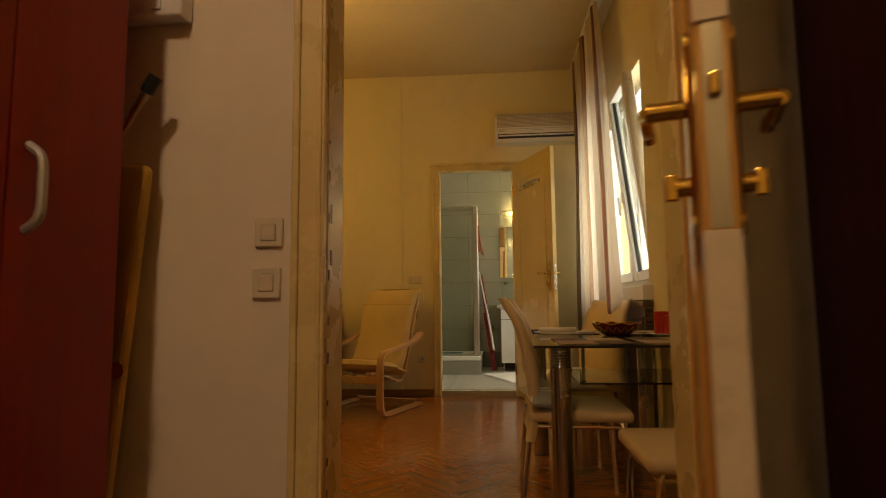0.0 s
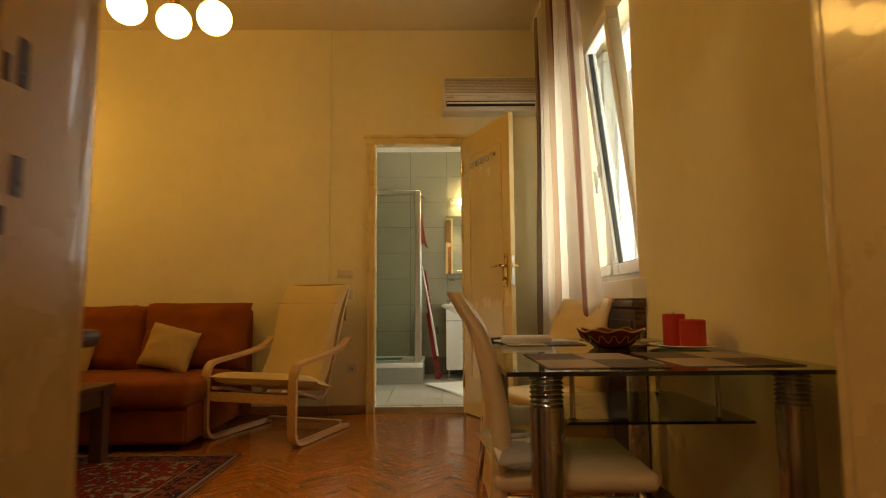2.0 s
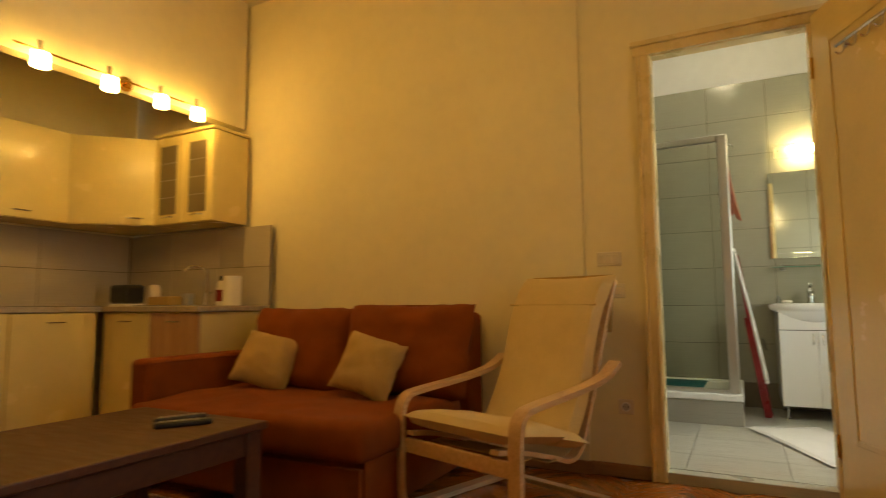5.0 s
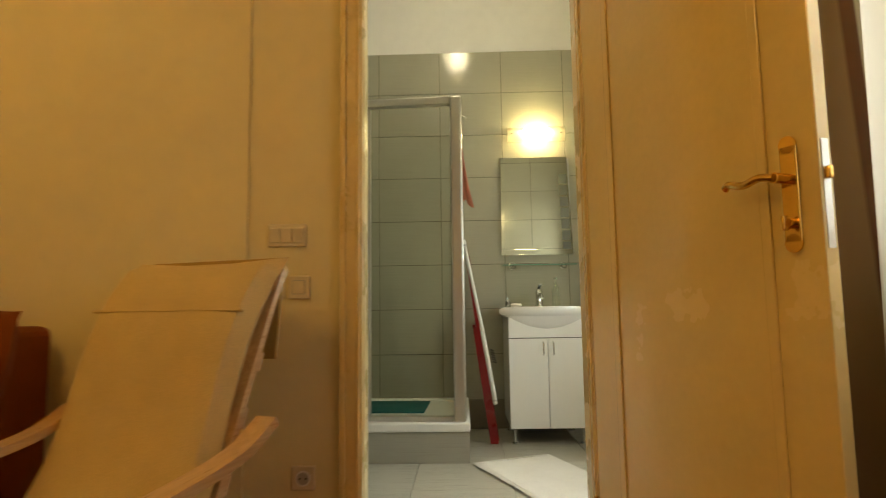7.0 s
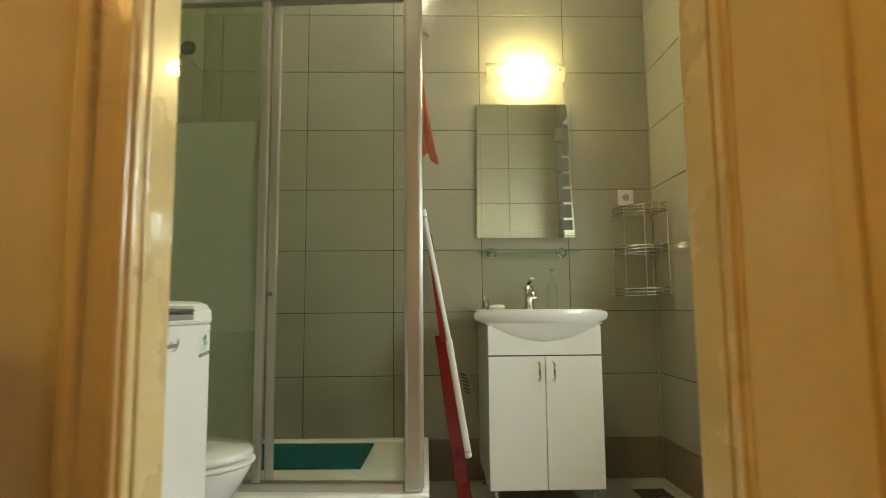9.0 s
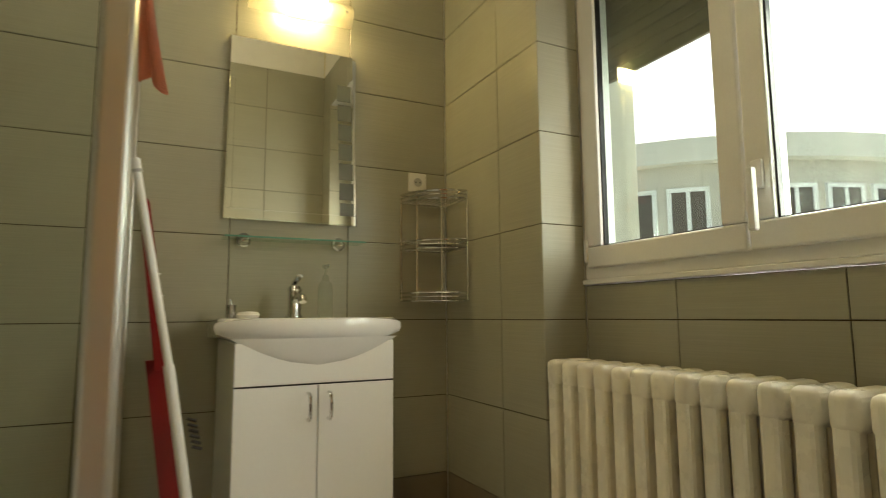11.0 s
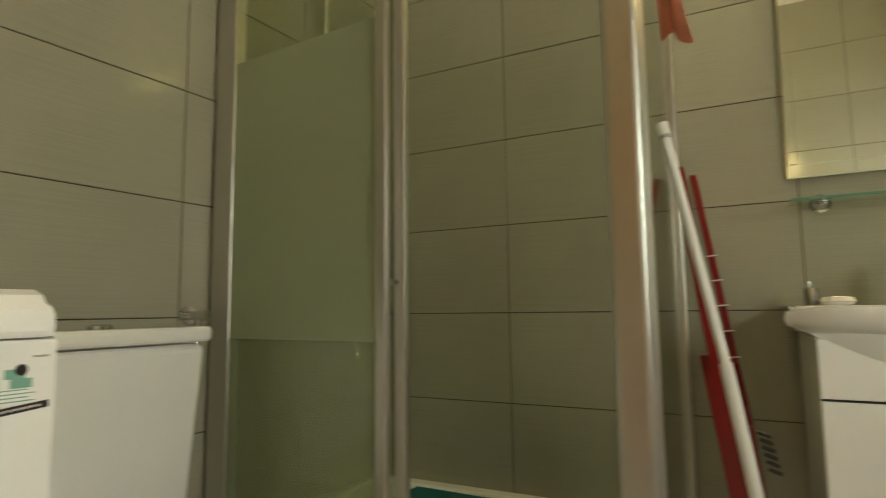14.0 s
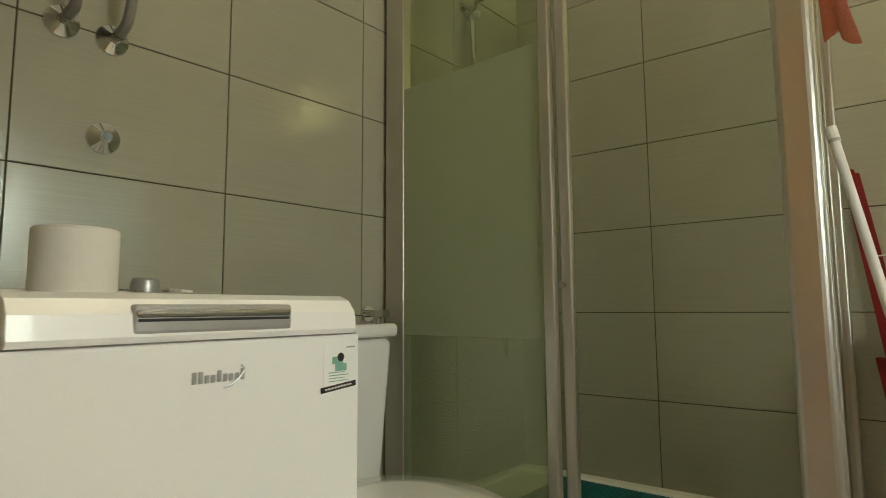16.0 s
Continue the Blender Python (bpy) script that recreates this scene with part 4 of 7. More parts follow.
def sideboard():
    sb = thing("sideboard", at(-0.9, 1.46), "dark brown wooden sideboard with a rounded top beside the door", "sideboard")
    part("top", B(-1.40, -0.50, 1.225, 1.70, 0.765, 0.80, 0.014, 4), BROWNWOOD, sb, world=True)
    part("carcass", B(-1.38, -0.535, 1.228, 1.665, 0.05, 0.764, 0.004), DARKWOOD, sb, world=True)
    for k in range(2):
        d = part("door", B(-1.375 + 0.42 * k, -0.96 + 0.42 * k, 1.667, 1.685, 0.07, 0.75, 0.004), BROWNWOOD, sb, world=True)
        part("knob", C((-1.0 + 0.09 * k, 1.685, 0.45), (-1.0 + 0.09 * k, 1.705, 0.45), 0.012), BRASS, d, world=True)
    part("plinth", B(-1.36, -0.55, 1.235, 1.64, 0.0, 0.049), DARKWOOD, sb, world=True)


sideboard()

TX0, TX1, TY0, TY1, TZ = 0.322, 1.112, 1.845, 3.17, 0.692


def dining_table():
    dt = thing("dining_table", at((TX0 + TX1) / 2, (TY0 + TY1) / 2), "glass dining table on four steel legs with a lower glass shelf", "dining table")
    top = part("table_top", B(TX0, TX1, TY0, TY1, TZ - 0.01, TZ), TABLEGLASS, dt, "clear greenish glass top", smooth=0, world=True)
    for a in ((TX0 - 0.002, TX1, TY0 - 0.002, TY0 - 0.0002), (TX0 - 0.002, TX1, TY1 + 0.0002, TY1 + 0.002), (TX0 - 0.002, TX0 - 0.0002, TY0, TY1)):
        part("edge", B(*a, TZ - 0.0105, TZ - 0.0005), GLASSEDGE, top, "dark polished glass edge", world=True)
    for x in (TX0 + 0.105, TX1 - 0.09):
        for y in (TY0 + 0.10, TY1 - 0.10):
            leg = part("leg", C((x, y, 0.004), (x, y, TZ - 0.10), 0.041, n=28), STEEL, dt, "satin steel tube leg", world=True)
            part("collar", L([(0.040, 0.0), (0.040, 0.008)] + [q for k in range(7) for q in ((0.041, 0.008 + 0.011 * k), (0.035, 0.0125 + 0.011 * k), (0.041, 0.017 + 0.011 * k))] + [(0.040, 0.089)], 24, (x, y, TZ - 0.0995)), STEEL, leg, "ribbed steel collar", world=True)
            part("foot", C((x, y, 0.0), (x, y, 0.006), 0.045), BLACK, leg, world=True)
    sx0, sx1, sy0, sy1, sz = TX0 + 0.215, TX1 - 0.037, TY0 + 0.375, TY1 - 0.37, TZ - 0.185
    sh = part("shelf", B(sx0, sx1, sy0, sy1, sz - 0.008, sz), TABLEGLASS, dt, "smoked lower glass shelf", smooth=0, world=True)
    part("edge", B(sx0, sx1, sy0 - 0.0015, sy0 - 0.0002, sz - 0.008, sz), GLASSEDGE, sh, world=True)
    for x in (sx0 + 0.025, sx1 - 0.08):
        for y in (sy0 + 0.05, sy1 - 0.05):
            part("spacer", L([(0.016, -0.012), (0.016, -0.003), (0.009, 0.004), (0.0075, 0.02), (0.0075, 0.15), (0.011, 0.158), (0.014, 0.1745)], 14, (x, y, sz)), CHROME, dt, "chrome spacer rod", world=True)


dining_table()


def dining_chair():
    """Faces -y, seat centre over the origin."""
    ch = thing("dining_chair", at(0, 0), "cream vinyl dining chair with a tall curved back and chrome legs", "chair", "dining chairs")
    bm = B(-0.205, 0.205, -0.215, 0.20, 0.375, 0.425, 0.022, 4)
    bmesh.ops.subdivide_edges(bm, edges=[e for e in bm.edges if e.calc_length() > 0.2], cuts=6, use_grid_fill=True)
    for v in bm.verts:
        if v.co.z > 0.41:
            v.co.z += 0.014 * max(0, 1 - (v.co.x / 0.2) ** 2) * max(0, 1 - (v.co.y / 0.2) ** 2)
    part("seat", bm, VINYL, ch, "cream vinyl padded seat", smooth=60)
    rows, bm = [], bmesh.new()
    for k in range(15):
        t = k / 14
        y = 0.195 + 0.075 * t ** 1.6 - 0.035 * math.sin(t * math.pi) + 0.025 * max(0, t - 0.85) / 0.15
        z = 0.30 + 0.565 * t
        hw, th = 0.205 - 0.03 * abs(t - 0.35) - 0.012 * max(0, t - 0.8) * 5, 0.019 + 0.006 * math.sin(math.pi * t)
        rows.append([bm.verts.new((hw * u, y - 0.028 * (1 - u * u) * 0.4 + s * th, z + 0.012 * u * u * (1 if k == 14 else 0))) for s, us in ((-1, (-0.94, -0.6, -0.2, 0.2, 0.6, 0.94)), (0, (1,)), (1, (0.94, 0.6, 0.2, -0.2, -0.6, -0.94)), (0, (-1,))) for u in us])
    for a, b in zip(rows, rows[1:]):
        for j in range(len(a)):
            bm.faces.new((a[j], a[(j + 1) % len(a)], b[(j + 1) % len(b)], b[j]))
    bm.faces.new(rows[0][::-1])
    bm.faces.new(rows[-1])
    part("backrest", bm, VINYL, ch, "cream vinyl curved backrest", smooth=70)
    for s in (-1, 1):
        part("leg", T([(s * 0.17, -0.17, 0.37), (s * 0.185, -0.185, 0.30), (s * 0.20, -0.20, 0.0)], 0.011, 10, 4), CHROME, ch)
        part("leg", T([(s * 0.15, 0.19, 0.39), (s * 0.16, 0.20, 0.28), (s * 0.185, 0.235, 0.0)], 0.011, 10, 4), CHROME, ch)
        part("side_rail", T([(s * 0.175, -0.18, 0.355), (s * 0.165, 0.19, 0.355)], 0.008, 8), CHROME, ch)
    part("cross_rail", T([(-0.17, -0.18, 0.355), (0.17, -0.18, 0.355)], 0.008, 8), CHROME, ch)
    return ch


chair = dining_chair()
chair.matrix_basis = at(0.545, 2.80, 0, 90)
WORLD[chair] = chair.matrix_basis.copy()
copy_thing(chair, at(0.508, 2.21, 0, 88))
copy_thing(chair, at(0.70, 3.43, 0, -60))
copy_thing(chair, at(0.80, 1.50, 0, -90))

for x, y, rz in ((0.57, 2.10, 90), (0.90, 2.12, 90), (0.57, 2.88, 90), (0.92, 2.85, 90)):
    bm = bmesh.new()
    uv = bm.loops.layers.uv.new("UVMap")
    v = [bm.verts.new((0.20 * a, 0.145 * b, 0.001)) for a, b in ((-1, -1), (1, -1), (1, 1), (-1, 1))]
    f = bm.faces.new(v)
    for lp, c in zip(f.loops, ((0.02, 0.02), (0.98, 0.02), (0.98, 0.98), (0.02, 0.98))):
        lp[uv].uv = c
    top = bmesh.ops.extrude_face_region(bm, geom=[f])
    bmesh.ops.translate(bm, verts=[q for q in top["geom"] if isinstance(q, bmesh.types.BMVert)], vec=(0, 0, 0.002))
    solid("placemat", turned(bm, at(x, y, TZ, rz)), PLACEMAT, "beige and brown checked placemat on the glass table", "placemat", group="placemats")


def bowl():
    bo = thing("bowl", at(0.775, 2.58, TZ), "burgundy glazed bowl with a wavy gold-brown rim", "bowl")
    bm, rows, n = bmesh.new(), [], 40
    prof = [(0.03, 0.0), (0.06, 0.0), (0.075, 0.012), (0.10, 0.035), (0.115, 0.058), (0.111, 0.059), (0.095, 0.036), (0.07, 0.016), (0.0, 0.012)]
    for q, (r, z) in enumerate(prof):
        rows.append([bm.verts.new(((r + (0.006 * math.cos(8 * k * math.tau / n) if 3 <= q <= 6 else 0)) * math.cos(k * math.tau / n), (r + (0.006 * math.cos(8 * k * math.tau / n) if 3 <= q <= 6 else 0)) * math.sin(k * math.tau / n),
                                   z + (0.005 * math.cos(8 * k * math.tau / n) if q in (4, 5) else 0))) for k in range(n)])
    for a, b in zip(rows, rows[1:]):
        for k in range(n):
            bm.faces.new((a[k], a[(k + 1) % n], b[(k + 1) % n], b[k]))
    bm.faces.new(rows[0][::-1])
    bmesh.ops.remove_doubles(bm, verts=bm.verts[:], dist=0.0005)
    part("body", bm, BOWLGLAZE, bo, smooth=60)
    part("rim", T([((0.113 + 0.006 * math.cos(8 * k * math.tau / 48)) * math.cos(k * math.tau / 48), (0.113 + 0.006 * math.cos(8 * k * math.tau / 48)) * math.sin(k * math.tau / 48), 0.06 + 0.005 * math.cos(8 * k * math.tau / 48)) for k in range(49)], 0.003, 6), GOLD, bo, "gold-brown wavy rim")
    for k in range(16):
        a = k * math.tau / 16
        part("relief", T([(0.112 * math.cos(a - 0.17), 0.112 * math.sin(a - 0.17), 0.045), (0.089 * math.cos(a), 0.089 * math.sin(a), 0.02), (0.112 * math.cos(a + 0.17), 0.112 * math.sin(a + 0.17), 0.045)], 0.0015, 5, 4), GOLD, bo)


bowl()


def candles():
    pl = thing("plate", at(0.998, 2.52, TZ), "white scalloped plate under two candles", "plate")
    part("dish", turned(L([(0.04, 0.001), (0.07, 0.003), (0.105, 0.012), (0.104, 0.014), (0.07, 0.006), (0.005, 0.005)], 36), Matrix.Diagonal((1, 1.25, 1, 1))), CERAMIC, pl)
    for x, y, h, r in ((0.992, 2.565, 0.11, 0.038), (1.015, 2.468, 0.092, 0.041)):
        c = thing("candle", at(x, y, TZ + 0.006), "thick red pillar candle on a white plate", "candle", "red candles")
        part("wax", L([(r - 0.002, 0.0), (r, 0.002), (r, h - 0.003), (r - 0.004, h), (r - 0.01, h - 0.004), (0.004, h - 0.006)], 28), WAX, c)
        part("wick", C((0, 0, h - 0.007), (0, 0.001, h + 0.006), 0.0012, n=6), BLACK, c)


candles()


def table_clutter():
    pb = thing("booklet", at(0.50, 2.86, TZ + 0.0035, 12), "white folded leaflet lying on the table", "leaflet")
    part("cover", B(-0.10, 0.10, -0.06, 0.06, 0, 0.008, 0.002), PAPER, pb)
    part("roll", C((-0.1, -0.05, 0.016), (0.1, -0.05, 0.016), 0.014), PAPER, pb)
    ky = thing("key_ring", at(0.405, 2.98, TZ), "bunch of dark keys on the table edge", "keys")
    part("fob", turned(B(-0.03, 0.03, -0.015, 0.015, 0, 0.016, 0.006), at(0, 0, 0, 25)), BLACK, ky)
    part("key", turned(B(0.02, 0.075, -0.004, 0.004, 0.002, 0.005, 0.001), at(0, 0, 0, -15)), STEEL, ky)
    part("ring", T([(0.03 + 0.013 * math.cos(a * 0.4), 0.013 * math.sin(a * 0.4), 0.006) for a in range(17)], 0.0012, 6), STEEL, ky)
    bg = thing("plastic_bag", at(0.375, 2.10, 0.437), "crumpled clear plastic packet with a grey label on the chair", "plastic bag")
    part("film", turned(pad(0.17, 0.26, 0.075, 14, 2, 0.6), pose(0, 0, 0.028, 6, 4, 10)), BAGFILM, bg, "crumpled clear film")
    part("label", turned(B(-0.06, 0.06, -0.05, 0.05, 0, 0.003), pose(-0.01, -0.07, 0.045, 30, 0, 10)), PAPER, bg)
    for k in range(5):
        part("print_line", turned(B(-0.045, 0.035 - 0.01 * (k % 2), 0.03 - 0.014 * k, 0.035 - 0.014 * k, 0.003, 0.0036), pose(-0.01, -0.07, 0.045, 30, 0, 10)), GREYPLASTIC, bg)


BAGFILM = glass("plastic_film", (0.86, 0.87, 0.86), 0.9, 0.5, 0.12)
table_clutter()


def air_conditioner():
    x0, x1, y0, y1, z0, z1 = 0.207, 0.978, 4.99, YD - 0.002, 2.405, 2.675
    ac = thing("air_conditioner", at((x0 + x1) / 2, y1, z0), "cream split air conditioner above the bathroom door", "air conditioner")
    bm = bmesh.new()
    prof = [(y1, z0), (y0 + 0.06, z0), (y0 + 0.015, z0 + 0.035), (y0, z0 + 0.10), (y0 + 0.004, z1 - 0.04), (y0 + 0.03, z1), (y1, z1)]
    a = [bm.verts.new((x0, y, z)) for y, z in prof]
    b = [bm.verts.new((x1, y, z)) for y, z in prof]
    for k in range(len(prof)):
        bm.faces.new((a[k], a[(k + 1) % len(prof)], b[(k + 1) % len(prof)], b[k]))
    bm.faces.new(a[::-1])
    bm.faces.new(b)
    bmesh.ops.bevel(bm, geom=bm.edges[:], offset=0.006, segments=2, affect="EDGES", clamp_overlap=True)
    part("housing", bm, ACPLASTIC, ac, world=True)
    part("outlet", turned(B(x0 + 0.03, x1 - 0.03, -0.004, 0.004, -0.022, 0.022, 0.002), pose(0, y0 + 0.012, z0 + 0.042, 16)), BLACK, ac, "dark air outlet slot", world=True)
    part("flap", turned(B(x0 + 0.035, x1 - 0.035, -0.016, 0.0, -0.008, 0.006, 0.003), pose(0, y0 + 0.008, z0 + 0.05, 25)), WHITEPLASTIC, ac, world=True)
    part("front_seam", B(x0 + 0.01, x1 - 0.01, y0 - 0.001, y0 + 0.01, z0 + 0.105, z0 + 0.109), GREYPLASTIC, ac, world=True)
    for k in range(10):
        part("grille_slat", B(x0 + 0.02, x1 - 0.02, y0 - 0.003, y0 + 0.006, z0 + 0.125 + 0.0125 * k, z0 + 0.1325 + 0.0125 * k, 0.0015), GRILLE, ac, world=True)
    part("mark", B(x0 + 0.03, x0 + 0.09, y0 - 0.002, y0 + 0.004, z0 + 0.085, z0 + 0.095), GREYPLASTIC, ac, world=True)
    part("badge", B(0.56, 0.66, y0 - 0.002, y0 + 0.004, z0 + 0.09, z0 + 0.094), GREYPLASTIC, ac, world=True)
    part("drain_hose", T([(x1 - 0.02, y1 - 0.05, z0 + 0.01), (x1 + 0.05, y1 - 0.03, z0 - 0.005), (1.118, y1 - 0.02, z0 - 0.01)], 0.014, 8, 4), OLDPLASTIC, ac, world=True)


GRILLE = plain("beige_grille", (0.46, 0.38, 0.27), 0.5, var=0.05, relief=0.03)
ACPLASTIC = plain("ivory_housing", (0.78, 0.74, 0.66), 0.4, var=0.05, relief=0.03)
air_conditioner()


def coat_hooks():
    hk = thing("coat_rack", LEAF_B @ Matrix.Translation((0.40, -0.002, 1.95)), "small chrome hook rail on the bathroom door", "coat rack")
    part("rail", C((-0.17, -0.03, 0), (0.17, -0.03, 0), 0.008), CHROME, hk)
    for x in (-0.15, 0.15):
        part("bracket", together(C((x, 0, 0), (x, -0.03, 0), 0.007), C((x, -0.001, 0), (x, -0.006, 0), 0.018)), CHROME, hk)
    for x in (-0.12, -0.04, 0.04, 0.12):
        part("hook", T([(x, -0.03, -0.006), (x, -0.034, -0.04), (x, -0.05, -0.055), (x, -0.066, -0.045)], 0.004, 8, 4), CHROME, hk)


coat_hooks()


def wall_plate(name, m, w, h, kind, label, category, material):
    """A switch or socket plate; faces -y in its own axes."""
    p = thing(name, m, label, category)
    part("plate", B(-w / 2, w / 2, -0.010, 0, -h / 2, h / 2, 0.005, 3), material, p)
    if kind == "socket":
        part("well", together(C((0, -0.0105, 0), (0, -0.0125, 0), 0.021), C((0, -0.01, 0), (0, -0.011, 0), 0.024)), WHITEPLASTIC, p)
        # Flat grey disc: the sunken well's shade as colour, nothing is cut in.
        part("recess", C((0, -0.0126, 0), (0, -0.0129, 0), 0.0185), GREYPLASTIC, p, "grey disc giving the socket well its shade")
        for x in (-0.0095, 0.0095):
            part("hole", C((x, -0.0129, 0), (x, -0.0133, 0), 0.003), BLACK, p)
    elif kind == "triple":
        for x in (-0.038, 0, 0.038):
            part("rocker", turned(B(-0.016, 0.016, -0.008, 0, -0.024, 0.024, 0.003), pose(x, -0.008, 0, 4)), material, p)
    else:
        part("rocker", turned(B(-0.019, 0.019, -0.005, 0, -0.021, 0.021, 0.002), pose(0, -0.0085, 0, 3)), material, p)
        part("gap", B(-0.0205, 0.0205, -0.0103, -0.009, -0.0225, 0.0225), GREYPLASTIC, p)
    return p


wall_plate("light_switch", at(-0.59, YD, 1.108), 0.125, 0.075, "triple", "ivory triple light switch beside the bathroom door", "light switch", OLDPLASTIC)
wall_plate("light_switch", at(-0.55, YD, 0.94), 0.07, 0.075, "single", "ivory single light switch beside the bathroom door", "light switch", OLDPLASTIC)
wall_plate("light_switch", at(-0.63, YD, 0.94), 0.07, 0.075, "single", "ivory switch plate beside the bathroom door", "light switch", OLDPLASTIC)
wall_plate("power_socket", at(-0.53, YD, 0.350), 0.075, 0.075, "socket", "ivory wall socket above the baseboard", "power socket", OLDPLASTIC)


def living_window():
    wi = thing("window_1", at(1.25, 4.0, 0.97), "white plastic window with one sash tilted inwards", "window")
    wi["kind"] = "structure"
    y0, y1, z0, z1, xf = 3.26, 4.78, 0.965, 2.40, 1.215
    for a in ((y0 + 0.001, y1 - 0.001, z0 + 0.001, z0 + 0.055), (y0 + 0.001, y1 - 0.001, z1 - 0.055, z1 - 0.001), (y0 + 0.001, y0 + 0.055, z0 + 0.056, z1 - 0.056), (y1 - 0.055, y1 - 0.001, z0 + 0.056, z1 - 0.056), (3.80, 3.86, z0 + 0.056, z1 - 0.056)):
        part("window_frame", B(xf, xf + 0.07, *a, 0.004), PVC, wi, world=True)

    def sash(ya, yb, m):
        za, zb, w, d = 0.0, z1 - z0 - 0.09, 0.062, 0.065
        s = part("sash", turned(together(B(-d, 0, ya, yb, za, za + w, 0.006), B(-d, 0, ya, yb, zb - w, zb, 0.006), B(-d, 0, ya, ya + w, za + w + 0.001, zb - w - 0.001, 0.006), B(-d, 0, yb - w, yb, za + w + 0.001, zb - w - 0.001, 0.006)), m), PVC, wi, world=True)
        part("gasket", turned(together(B(-d * 0.7, -d * 0.3, ya + w, ya + w + 0.006, za + w, zb - w), B(-d * 0.7, -d * 0.3, yb - w - 0.006, yb - w, za + w, zb - w), B(-d * 0.7, -d * 0.3, ya + w, yb - w, za + w, za + w + 0.006)), m), BLACK, s, "black rubber gasket", world=True)
        g = part("pane", turned(B(-d * 0.55, -d * 0.45, ya + w, yb - w, za + w, zb - w), m), GLASS, s, smooth=0, world=True)
        g.visible_shadow = False
        part("handle", turned(together(B(-d - 0.012, -d, yb - 0.045, yb - 0.018, zb * 0.42, zb * 0.42 + 0.07, 0.003), B(-d - 0.04, -d - 0.02, yb - 0.04, yb - 0.022, zb * 0.42 - 0.09, zb * 0.42 + 0.04, 0.006)), m), PVC, s, world=True)

    sash(3.302, 3.80, Matrix.Translation((1.225, 0, z0 + 0.045)) @ pose(0, 0, 0, 0, -6.2, 0))
    sash(3.862, 4.735, Matrix.Translation((1.225, 0, z0 + 0.045)))
    part("window_sill", B(1.06, 1.214, 3.18, 4.86, 0.868, 0.963, 0.006), PVC, wi, "white window sill", world=True)


living_window()


def radiator_cover():
    rc = thing("radiator_cover", at(1.08, 4.0), "dark brown moulded wooden radiator cover under the window", "radiator cover")
    part("top_moulding", B(1.052, 1.118, 3.17, 4.87, 0.825, 0.864, 0.01), DARKWOOD, rc, world=True)
    part("body", B(1.07, 1.118, 3.19, 4.85, 0.0, 0.824, 0.004), DARKWOOD, rc, world=True)
    for k in range(3):
        ya = 3.23 + 0.55 * k
        part("panel", B(1.062, 1.071, ya, ya + 0.5, 0.12, 0.77, 0.004), DARKWOOD, rc, world=True)


radiator_cover()


def curtain():
    cu = thing("curtain", at(1.0, 4.4, 3.0), "sheer cream curtain with beige and dark brown stripes drawn aside", "curtain")
    part("rail", B(0.95, 1.02, 3.0, 5.15, TOP - 0.045, TOP - 0.001, 0.004), WHITEPLASTIC, cu, "white ceiling curtain rail", world=True)
    bm = bmesh.new()
    uv = bm.loops.layers.uv.new("UVMap")
    n, k, g = 220, 22, {}
    for i in range(n + 1):
        s = i / n
        for j in range(k + 1):
            t = j / k
            z = 3.10 - 2.98 * t
            near = 3.80 - 0.50 * t ** 0.8
            far = 5.02 - 0.03 * t
            y = near + (far - near) * s
            amp = 0.018 + 0.032 * t
            x = 0.955 + amp * math.sin(s * 46 + 1.6 * noise.noise(Vector((s * 6, t * 1.5, 0)))) + 0.02 * noise.noise(Vector((s * 9, t * 2, 3)))
            y += 0.03 * math.cos(s * 46) * (0.4 + t)
            g[i, j] = bm.verts.new((min(x, 1.04), y, z))
    for i in range(n):
        for j in range(k):
            q = ((i, j), (i + 1, j), (i + 1, j + 1), (i, j + 1))
            f = bm.faces.new([g[c] for c in q])
            for lp, (a, b) in zip(f.loops, q):
                lp[uv].uv = (a / n, b / k)
    part("drape", bm, CURTAIN, cu, "striped sheer drape in loose folds", world=True, smooth=80)
    for q in range(14):
        part("hook", C((0.985, 4.0 + 0.075 * q, 3.08), (0.985, 4.0 + 0.075 * q, 3.118), 0.004, n=6), WHITEPLASTIC, cu, world=True)


curtain()


